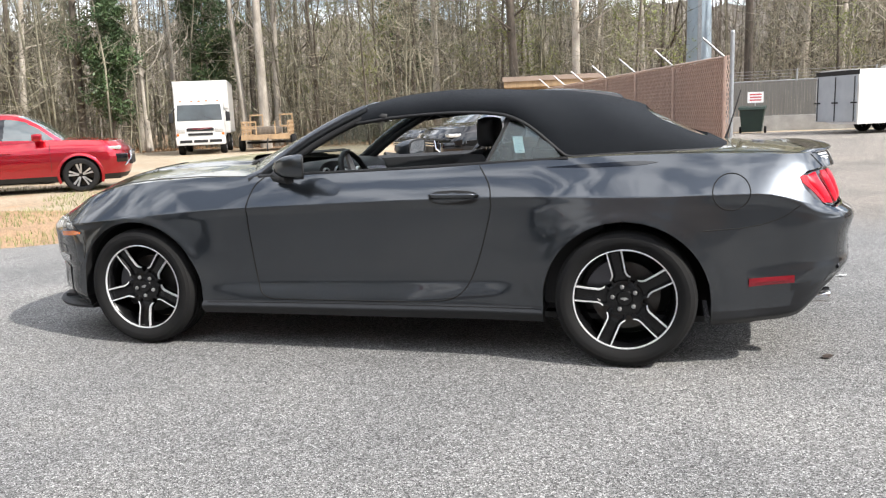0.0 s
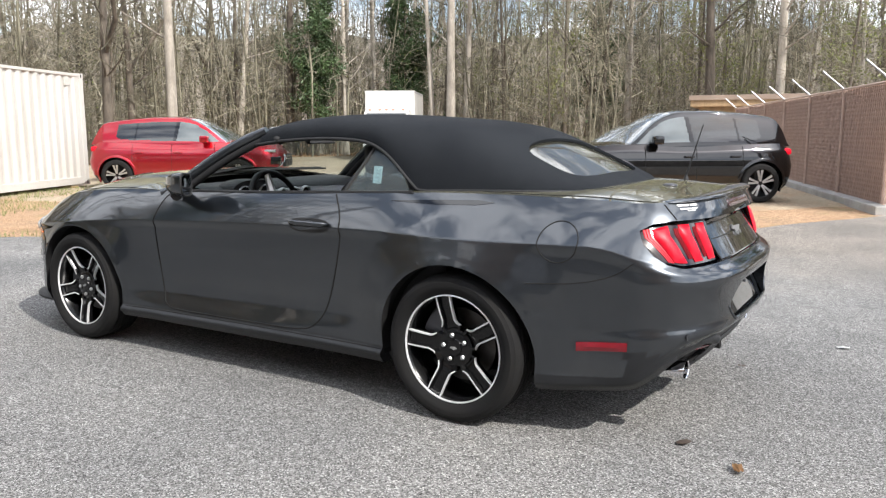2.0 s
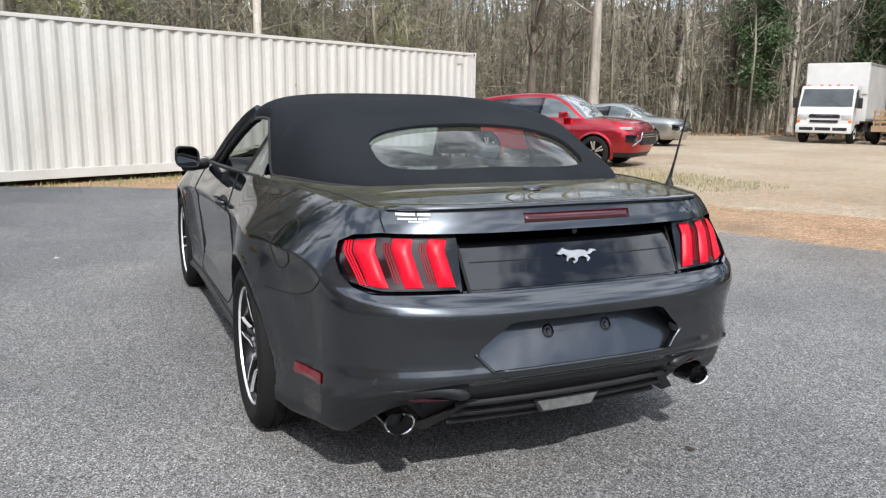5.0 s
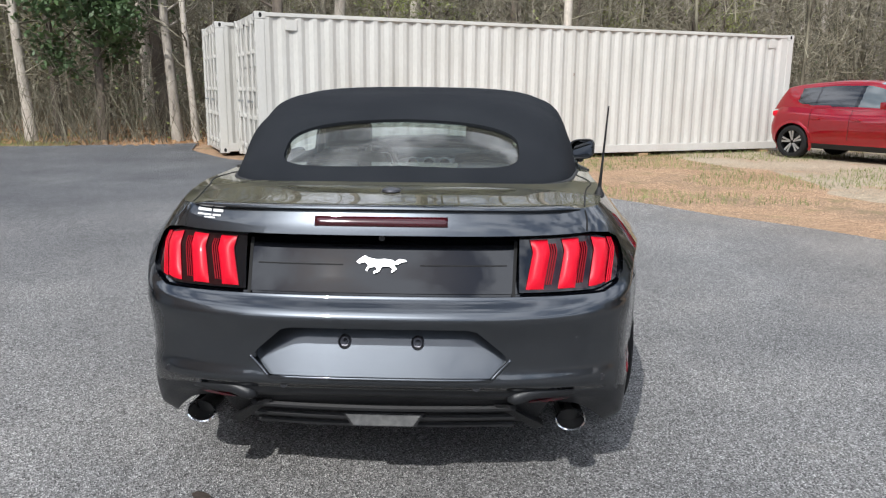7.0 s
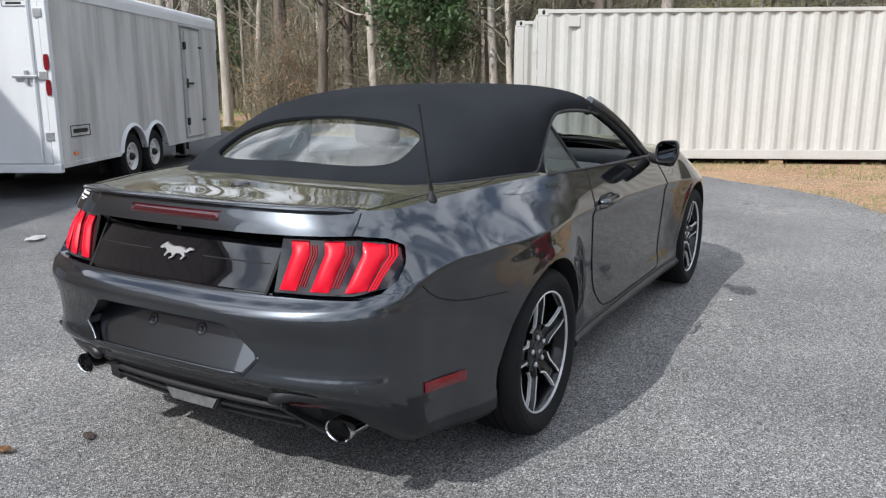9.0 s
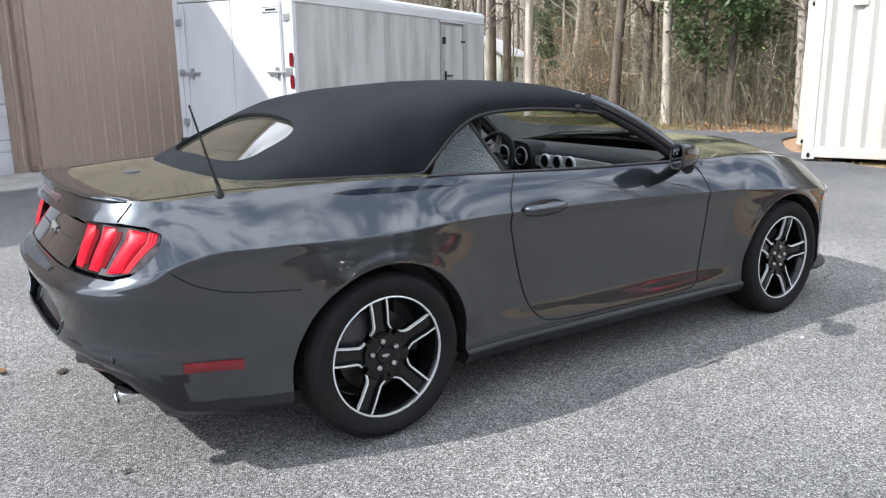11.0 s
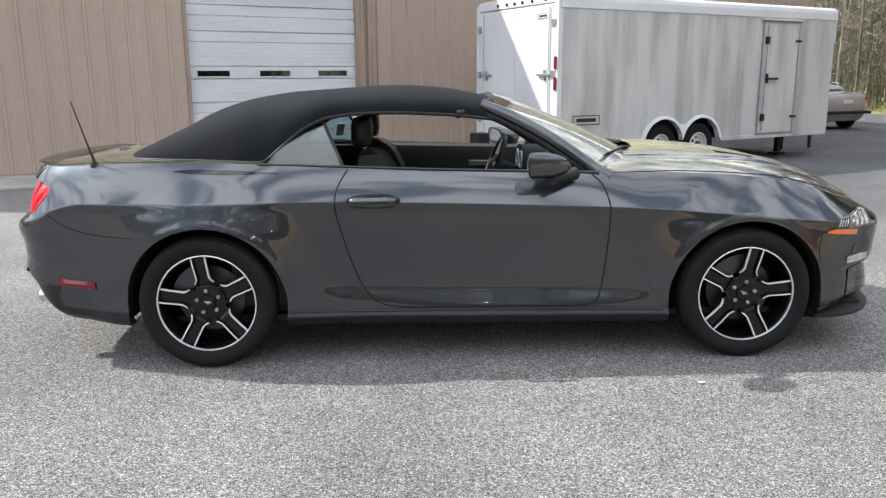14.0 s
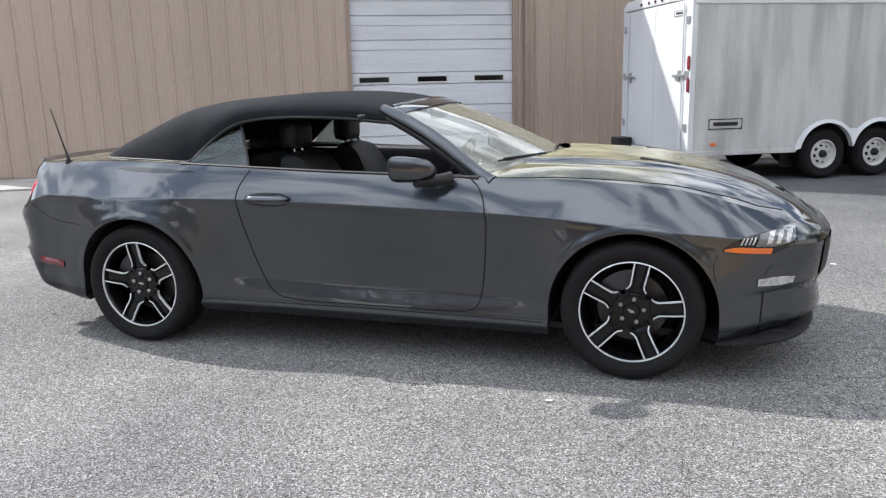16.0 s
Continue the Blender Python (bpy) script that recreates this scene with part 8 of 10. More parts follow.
RED_M = park(red, (9.98, -8.60), (12.12, -7.15), -1)
red.matrix_world = RED_M
blk = road_car("glossy black compact crossover parked on pine straw", M_BLK, 4.40, 1.80, 1.67, 2.67, 1.03, 1.02, M_PRIV, group="parked cars", tyre=0.35)
BLK_M = park(blk, (1.65, -9.66), (-0.50, -11.25), 1)
blk.matrix_world = BLK_M
dark = road_car("dark grey hatchback parked behind the black crossover", paint("slate_paint", (0.035, 0.037, 0.042), 0.1), 4.2, 1.76, 1.46, 2.60, 0.96, 0.94, M_PRIV, tyre=0.31, cladding=False, group="parked cars", saloon=True)
dark.matrix_world = BLK_M @ pose(-0.35, -3.0, 0, 0, 0, 0)
wine = road_car("dark red small car half hidden by the container", M_WINE, 4.2, 1.76, 1.55, 2.60, 1.0, 0.98, M_PRIV, tyre=0.32, cladding=False, group="parked cars", saloon=True)
wine.matrix_world = RED_M @ pose(-1.2, 3.2, 0, 0, 0, 4)
pale = road_car("white saloon car parked near the woods", M_SILV, 4.5, 1.78, 1.45, 2.70, 0.95, 0.93, M_PRIV, tyre=0.32, cladding=False, group="parked cars", saloon=True)
pale.matrix_world = Matrix.Translation((18.6, -15.9, -0.012)) @ Matrix.Rotation(radians(212), 4, "Z")
champ = road_car("old champagne-silver saloon parked behind the trailer", mat("champagne_paint", (0.40, 0.35, 0.34), 0.3, 0.2, scale=2, coat=0.6), 4.6, 1.74, 1.40, 2.68, 0.93, 0.90, M_PRIV, tyre=0.31, cladding=False, group="parked cars", saloon=True)
champ.matrix_world = Matrix.Translation((10.62, 18.3, -0.002)) @ Matrix.Rotation(radians(105), 4, "Z")
part("number_plate", add_box(box(-2.325, -2.30, -0.16, 0.16, 0.70, 0.79, 0.003), -2.328, -2.325, -0.11, 0.11, 0.73, 0.76), M_WHITEINK, champ, "white plate with a plain bar")
part("rear_bumper", box(-2.34, -2.10, -0.80, 0.80, 0.42, 0.50, 0.03), M_TRIM, champ)

# ---- box truck ----
truck = thing("box_truck", "white cab-over box truck parked at the edge of the woods", "truck", Matrix.Translation((18.0, -25.6, -0.012)) @ Matrix.Rotation(radians(118), 4, "Z"))
bm = box(-4.2, -0.05, -1.15, 1.15, 0.85, 3.12, 0.02)
bx = part("cargo_box", bm, M_WHITE, truck, "plain white cargo box")
for y in (-1.155, 1.15):
    part("box_rail", box(-4.2, -0.05, y, y + 0.006, 0.86, 0.95), M_GALV, bx)
    part("box_rail", box(-4.2, -0.05, y, y + 0.006, 3.02, 3.10), M_GALV, bx)
part("front_cap", box(-0.05, 0.0, -1.13, 1.13, 1.9, 3.10, 0.03), M_WHITE, bx)
bm = bmesh.new()
add_prism(bm, rounded([(0.08, 0.75), (0.08, 2.15), (0.25, 2.22), (0.95, 2.20), (1.15, 2.12), (1.42, 1.45), (1.50, 1.20), (1.52, 0.62), (1.40, 0.50), (0.95, 0.50), (0.95, 0.75), (0.08, 0.75)]), 1.96, lambda u, v, w: (u, -0.98 + w, v))
bmesh.ops.triangulate(bm, faces=[f for f in bm.faces if len(f.verts) > 4])
cab_t = part("cab", bm, M_WHITE, truck, "white tilt cab", smooth=35)
bm = bmesh.new()
bm.faces.new([bm.verts.new(p) for p in ((1.452, -0.92, 1.42), (1.452, 0.92, 1.42), (1.185, 0.88, 2.08), (1.185, -0.88, 2.08))])
bmesh.ops.solidify(bm, geom=bm.faces[:], thickness=-0.01)
part("windscreen", bm, M_GLASS2, cab_t, "large flat windscreen")
for s in (1, -1):
    bm = bmesh.new()
    add_prism(bm, [(0.45, 1.38), (1.30, 1.38), (1.08, 2.05), (0.45, 2.05)], 0.008, lambda u, v, w: (u, s * (0.981 + w), v))
    part("side_window", bm, M_GLASS2, cab_t)
    part("wing_mirror", box(1.25, 1.32, min(s * 1.06, s * 1.24), max(s * 1.06, s * 1.24), 1.35, 1.75, 0.03), M_TRIM, cab_t, smooth=50)
    part("mirror_arm", tube([(1.2, s * 0.97, 1.95), (1.30, s * 1.14, 1.72)], 0.015, 6), M_TRIM, cab_t)
    part("headlamp", box(1.42, 1.54, min(s * 0.60, s * 0.95), max(s * 0.60, s * 0.95), 0.92, 1.12, 0.03), M_CLEARLENS, cab_t, smooth=50)
    part("turn_lamp", box(1.42, 1.535, min(s * 0.86, s * 0.965), max(s * 0.86, s * 0.965), 0.80, 0.90, 0.02), M_AMBER, cab_t)
part("grille", box(1.49, 1.535, -0.55, 0.55, 0.98, 1.10, 0.01), M_TRIM, cab_t, "dark grille slot")
part("grille", box(1.49, 1.545, -0.50, 0.50, 0.80, 0.90, 0.01), M_TRIM, cab_t)
part("grille_bar", add_prism(bmesh.new(), [(-0.52, 1.12), (0.52, 1.12), (0.44, 1.08), (0.12, 1.04), (-0.12, 1.04), (-0.44, 1.08)], 0.02, lambda u, v, w: (1.532 + w, u, v)), M_CHROME, cab_t, "bright chevron bar over the grille")
bmpr = part("bumper", box(1.38, 1.62, -1.0, 1.0, 0.40, 0.74, 0.05), M_WHITE, truck, "white front bumper with dark slots", smooth=50)
for y0, y1 in ((-0.85, -0.35), (-0.28, 0.28), (0.35, 0.85)):
    part("bumper_slot", box(1.60, 1.626, y0, y1, 0.50, 0.62, 0.008), M_TRIM, bmpr)
for y in (-0.3, 0.0, 0.3, -0.75, 0.75):
    part("roof_lamp", box(1.02, 1.10, y - 0.05, y + 0.05, 2.20, 2.25, 0.012), M_AMBER, cab_t)
part("wiper", tube([(1.46, 0.6, 1.42), (1.36, 0.1, 1.62)], 0.012, 5), M_TRIM, cab_t)
part("chassis", box(-4.1, 1.1, -0.42, 0.42, 0.55, 0.80), M_TRIM, truck)
part("fuel_tank", box(-1.6, -0.7, 0.55, 1.0, 0.42, 0.80, 0.05), M_TRIM, truck)
tw = steel_wheel(0.39, 0.24, 0.22, M_WHITE)
for i, (x, y, rz) in enumerate(((0.78, -0.86, 0), (0.78, 0.86, 180), (-2.7, -0.92, 0), (-2.7, 0.92, 180))):
    w = tw if i == 0 else copy_thing(tw, Matrix())
    adopt(w, truck, pose(x, y, 0.39, 0, 0, rz))

# ---- open timber-sided utility trailer ----
ut = thing("utility_trailer", "open utility trailer with raw timber stake sides", "trailer", Matrix.Translation((15.0, -25.6, -0.012)) @ Matrix.Rotation(radians(113), 4, "Z"))
part("deck", box(-3.2, 0.0, -0.98, 0.98, 0.62, 0.70, 0.01), M_WOOD, ut)
part("tail_beam", box(-0.02, 0.08, -1.02, 1.02, 0.50, 0.72, 0.01), M_WOOD, ut, "pale timber end beam")
for y in (-0.98, -0.4, 0.4, 0.94):
    part("stake", box(-0.02, 0.03, y, y + 0.05, 0.70, 1.28, 0.004), M_WOOD, ut)
for z in (0.95, 1.22):
    part("side_rail", box(0.03, 0.06, -0.98, -0.36, z, z + 0.07, 0.004), M_WOOD, ut)
for y in (-1.0, 0.97):
    for z in (0.80, 1.0, 1.2):
        part("side_rail", box(-3.2, 0.0, y, y + 0.03, z, z + 0.09, 0.004), M_WOOD, ut)
    for x in (-3.1, -2.0, -1.0):
        part("stake", box(x, x + 0.05, y - 0.02, y + 0.05, 0.70, 1.30, 0.004), M_WOOD, ut)
for y in (-0.98, -0.42, 0.38, 0.94):
    part("stake", box(-3.2, -3.15, y, y + 0.05, 0.70, 1.60, 0.004), M_WOOD, ut)
for z in (1.0, 1.53):
    part("side_rail", box(-3.15, -3.12, -0.98, -0.36, z, z + 0.07, 0.004), M_WOOD, ut)
    part("side_rail", box(-3.15, -3.12, 0.38, 0.99, z, z + 0.07, 0.004), M_WOOD, ut)
part("load", box(-2.6, -0.5, -0.6, 0.5, 0.70, 1.05, 0.12), M_BARKDARK, ut, "brown brush heaped on the trailer")
part("axle_beam", box(-1.7, -1.6, -1.0, 1.0, 0.3, 0.4), M_TRIM, ut)
uw = steel_wheel(0.34, 0.2, 0.19, M_TRIM)
for i, (x, y, rz) in enumerate(((-1.0, -1.12, 0), (-1.0, 1.12, 180))):
    w = uw if i == 0 else copy_thing(uw, Matrix())
    adopt(w, ut, pose(x, y, 0.34, 0, 0, rz))
part("coupling", tube([(0.08, 0.1, 0.55), (0.5, 0.1, 0.30), (0.55, 0.1, 0.02)], 0.03, 6), M_TRIM, ut)

# ---- far white cargo trailer, bins ----
M_GREYDOOR = mat("grey_door", (0.36, 0.38, 0.40), 0.5, color2=(0.30, 0.32, 0.34), scale=2)
ft = thing("cargo_trailer", "white enclosed cargo trailer with grey rear doors", "trailer", Matrix.Translation((-7.2, -25.6, -0.012)) @ Matrix.Rotation(radians(208.6), 4, "Z"))
bm = bmesh.new()
add_prism(bm, rounded([(-1.05, 0.35), (-1.05, 2.05), (-0.95, 2.18), (0.0, 2.22), (0.95, 2.18), (1.05, 2.05), (1.05, 0.35), (-1.05, 0.35)]), 4.6, lambda u, v, w: (w, u, v))
bmesh.ops.triangulate(bm, faces=[f for f in bm.faces if len(f.verts) > 4])
part("trailer_body", bm, M_WHITE, ft, "white painted trailer body", smooth=35)
rd = part("rear_door", box(-0.03, 0.0, -0.98, 0.98, 0.42, 2.0, 0.008), M_GREYDOOR, ft, "dull grey rear doors")
part("door_frame", box(-0.02, 0.01, -1.06, 1.06, 2.0, 2.16, 0.01), M_TRIM, ft)
for y in (-0.9, 0.9, 0.02):
    part("lock_bar", tube([(-0.05, y, 0.45), (-0.05, y, 1.95)], 0.016, 6), M_TRIM, rd)
    part("door_latch", box(-0.07, -0.04, y - 0.14, y + 0.14, 1.05, 1.10, 0.006), M_TRIM, rd)
part("roof_vent", box(1.9, 2.3, -0.2, 0.2, 2.20, 2.30, 0.02), M_WHITE, ft)
fw = steel_wheel(0.33, 0.2, 0.19, M_WHITE)
for i, (x, y, rz) in enumerate(((2.0, -1.02, 0), (2.75, -1.02, 0), (2.0, 1.02, 180), (2.75, 1.02, 180))):
    w = fw if i == 0 else copy_thing(fw, Matrix())
    adopt(w, ft, pose(x, y, 0.33, 0, 0, rz))
for y in (-1.06, 1.05):
    part("mudguard", add_prism(bmesh.new(), [(1.6 + 1.55 * k / 12, 0.55 + 0.25 * math.sin(math.pi * k / 12)) for k in range(13)] + [(3.15 - 1.55 * k / 12, 0.50 + 0.22 * math.sin(math.pi * k / 12)) for k in range(13)], 0.12, lambda u, v, w: (u, y - 0.06 + w, v)), M_WHITE, ft)
wb_ = thing("wheeled_bin", "dark green wheeled rubbish bin beside the far fence", "bin", Matrix.Translation((-4.75, -28.4, -0.012)) @ Matrix.Rotation(radians(80), 4, "Z"))
bm = bmesh.new()
rings = []
for z, k in ((0.08, 0.8), (0.5, 0.9), (1.0, 1.0), (1.04, 1.06)):
    rings.append([bm.verts.new((0.36 * k * sx, 0.44 * k * sy, z * 0.9)) for sx, sy in ((-1, -1), (1, -1), (1, 1), (-1, 1))])
for a, b in zip(rings, rings[1:]):
    for k in range(4):
        bm.faces.new((a[k], a[(k + 1) % 4], b[(k + 1) % 4], b[k]))
bm.faces.new(rings[0][::-1])
part("bin_body", bm, M_BINGREEN, wb_)
part("bin_lid", add_prism(bmesh.new(), [(-0.44, 0.94), (0.44, 0.94), (0.40, 1.03), (-0.36, 1.08)], 0.98, lambda u, v, w: (u, -0.49 + w, v)), M_BINGREEN, wb_)
for y in (-0.5, 0.42):
    part("bin_wheel", add_lathe(bmesh.new(), [(0.0, 0), (0.13, 0), (0.14, 0.04), (0.13, 0.08), (0, 0.08)], 18, "y", (-0.36, y, 0.14)), M_RUBBER, wb_)
sgn = thing("notice_board", "small white notice with red print over the bin", "sign", Matrix.Translation((-4.9, -28.9, 0)) @ Matrix.Rotation(radians(95), 4, "Z"))
part("board", box(-0.01, 0.01, -0.3, 0.3, 1.18, 1.60, 0.004), M_WHITEINK, sgn)
for k in range(3):
    part("print_bar", box(0.011, 0.015, -0.22, 0.22, 1.26 + k * 0.11, 1.31 + k * 0.11), M_REDINK, sgn)
part("sign_post", tube([(-0.03, 0, -0.02), (-0.03, 0, 1.5)], 0.025, 6), M_GALV, sgn)
bd_ = part("blue_barrel", add_lathe(bmesh.new(), [(0.0, 0.0), (0.28, 0.0), (0.29, 0.05), (0.29, 0.3), (0.305, 0.33), (0.29, 0.36), (0.29, 0.6), (0.305, 0.63), (0.29, 0.66), (0.28, 0.9), (0.0, 0.9)], 24, "z"), M_BLUE, smooth=40)
bd_.matrix_world = Matrix.Translation((-3.0, -27.3, -0.012))
tagged(bd_, "blue plastic drum standing by the gate", "barrel")
cn = thing("traffic_cone", "orange traffic cone by the gate", "cone", Matrix.Translation((-2.3, -27.6, -0.012)))
part("cone_body", add_lathe(bmesh.new(), [(0.14, 0.03), (0.03, 0.70), (0.0, 0.70)], 16, "z"), M_ORANGE, cn, smooth=40)
part("cone_foot", box(-0.18, 0.18, -0.18, 0.18, 0.0, 0.035, 0.008), M_ORANGE, cn)

# ---- fences ----
FA, FB = Vector((-2.66, -10.15, 0)), Vector((2.75, -25.2, 0))
fdir = (FB - FA).normalized()
FM = Matrix.Translation(FA) @ Matrix.Rotation(math.atan2(fdir.y, fdir.x), 4, "Z")
FL = (FB - FA).length
fence = thing("slatted_fence", "chain-link fence filled with brown plastic slats", "fence", FM)
for k in range(7):
    x = 0.28 + k * 2.55
    part("fence_post", tube([(x, 0.05, -0.02), (x, 0.05, 2.05)], 0.032, 8), M_FENCEWIRE, fence, "brown steel post")
    part("barb_arm", tube([(x, 0.05, 2.03), (x + 0.05, 0.44, 2.38)], 0.018, 6), M_GALV, fence, "pale angled arm")
part("top_rail", tube([(0.28, 0.05, 2.04), (FL, 0.05, 2.04)], 0.022, 8), M_FENCEWIRE, fence)
part("end_post", tube([(0.0, 0.04, -0.02), (0.0, 0.04, 2.44)], 0.036, 12), M_GALV, fence, "tall galvanised gate post")
part("post_cap", add_lathe(bmesh.new(), [(0.038, 2.44), (0.026, 2.465), (0, 2.47)], 12, "z", (0, 0.04, 0)), M_GALV, fence)
part("concrete_kerb", box(-0.05, FL, -0.10, 0.25, -0.06, 0.11, 0.02), M_CONCRETE, fence, "low pale concrete kerb under the fence")
# woven wire
def wire_net(x0, x1, z0, z1, pitch, y, r):
    bm = bmesh.new()
    H_ = z1 - z0
    n_ = int((x1 - x0 + H_ * 0.6) / pitch)
    for k in range(n_):
        for sg in (1, -1):
            a = x0 + k * pitch - (H_ * 0.6 if sg > 0 else 0)
            b = a + sg * H_ * 0.6 + (0 if sg > 0 else 0)
            if sg < 0:
                a, b = x0 + k * pitch, x0 + k * pitch - H_ * 0.6
            pa, pb = Vector((a, y + sg * 0.004, z0)), Vector((b, y + sg * 0.004, z1))
            # keep within the panel
            d = pb - pa
            t0, t1 = 0.0, 1.0
            for bound, up in ((x0, False), (x1, True)):
                if abs(d.x) > 1e-6:
                    t = (bound - pa.x) / d.x
                    if (d.x > 0) != up:
                        t0 = max(t0, t)
                    else:
                        t1 = min(t1, t)
            if t1 - t0 > 0.02:
                add_tube(bm, [pa + d * t0, pa + d * t1], r, 3, False)
    return bm


nt = part("wire_net", wire_net(0.0, FL, 0.10, 2.06, 0.095, 0.026, 0.0085), M_FENCEWIRE, fence)
tagged(nt, "pale brown woven wire", kind="stuff")
# far grey fence with a pale block footing
G0, G1 = Vector((2.0, -31.5, 0)), Vector((-34, -29.0, 0))
gd = (G1 - G0).normalized()
GM = Matrix.Translation(G0) @ Matrix.Rotation(math.atan2(gd.y, gd.x), 4, "Z")
GL = (G1 - G0).length
gf = thing("grey_fence", "far grey slatted chain-link fence topped with wire", "fence", GM)
part("footing_wall", box(0, GL, -0.1, 0.15, -0.05, 0.62, 0.01), M_CONCRETE, gf, "pale concrete footing")
M_GREYSLAT = mat("grey_slat", (0.12, 0.115, 0.105), 0.7, color2=(0.17, 0.16, 0.145), scale=6, stretch=(3, 1, 0.1))
bm = bmesh.new()
for k in range(int(GL / 0.12)):
    add_box(bm, k * 0.12, k * 0.12 + 0.112, 0.0, 0.015, 0.62, 2.0 + 0.01 * ((k * 7) % 3))
tagged(part("slats", bm, M_GREYSLAT, gf), kind="stuff")
part("top_rail", tube([(0, 0.03, 2.05), (GL, 0.03, 2.05)], 0.03, 6), M_GALV, gf)
for k in range(13):
    part("fence_post", tube([(k * 2.9, 0.03, 0), (k * 2.9, 0.03, 2.5)], 0.03, 6), M_GALV, gf)
for z in (2.2, 2.33, 2.46):
    part("barbed_wire", tube([(0, 0.03, z), (GL, 0.03, z)], 0.008, 4), M_GALV, gf)
# tan timber shed roof behind the brown fence
shed = thing("timber_shed", "low tan timber shed behind the fence", "shed", Matrix.Translation((3.2, -29.5, -0.012)) @ Matrix.Rotation(radians(8), 4, "Z"))
part("shed_wall", box(-1.7, 1.7, -1.5, 1.5, 0, 2.2, 0.02), M_WOOD, shed)
part("shed_roof", box(-2.0, 2.0, -1.8, 1.8, 2.2, 2.62, 0.03), M_WOOD, shed, "tan timber fascia")
part("shed_beam", box(-2.05, 2.05, 1.8, 1.86, 2.45, 2.64, 0.01), M_TANTRIM, shed)
# steel monopole
pole = thing("steel_pole", "tall pale galvanised steel monopole", "pole", Matrix.Translation((-3.4, -47.5, -0.03)))
part("shaft", add_lathe(bmesh.new(), [(0.80, 0.0), (0.62, 14.0), (0.45, 30.0), (0.0, 30.0)], 16, "z"), M_POLE, pole, smooth=25)
part("base_flange", add_lathe(bmesh.new(), [(1.05, 0.0), (1.05, 0.12), (0.8, 0.14)], 24, "z"), M_GALV, pole)
part("cable_ladder", box(-0.12, 0.12, 0.68, 0.86, 0.3, 24.0, 0.01), M_GALV, pole, "cable run up the pole")
# white house beyond the trees
house = thing("house", "small white house beyond the trees", "house", Matrix.Translation((43, 56, -0.03)) @ Matrix.Rotation(radians(35), 4, "Z"))
part("wall", box(-5, 5, -3.5, 3.5, 0, 3.0, 0.02), M_WHITE, house)
part("roof", add_prism(bmesh.new(), [(-4.0, 2.95), (0, 5.0), (4.0, 2.95), (4.0, 2.8), (0, 4.8), (-4.0, 2.8)], 10.6, lambda u, v, w: (-5.3 + w, u, v)), mat("pale_shingle", (0.42, 0.41, 0.40), 0.9, color2=(0.34, 0.33, 0.32), scale=2, fine=0.2, fscale=14), house, "weathered grey shingle roof")
for x in (-4.98, 4.90):
    part("gable", add_prism(bmesh.new(), [(-3.48, 2.98), (3.48, 2.98), (0, 4.78)], 0.08, lambda u, v, w: (x + w, u, v)), M_WHITE, house)
for x in (-3.2, 0.4, 3.0):
    wd = part("window", box(x - 0.5, x + 0.5, -3.54, -3.5, 1.0, 2.1), M_WHITE, house)
    part("pane", box(x - 0.42, x + 0.42, -3.555, -3.54, 1.08, 2.02), M_GLASS2, wd)
part("door", box(-1.7, -0.8, -3.54, -3.5, 0, 2.05), M_TANTRIM, house)


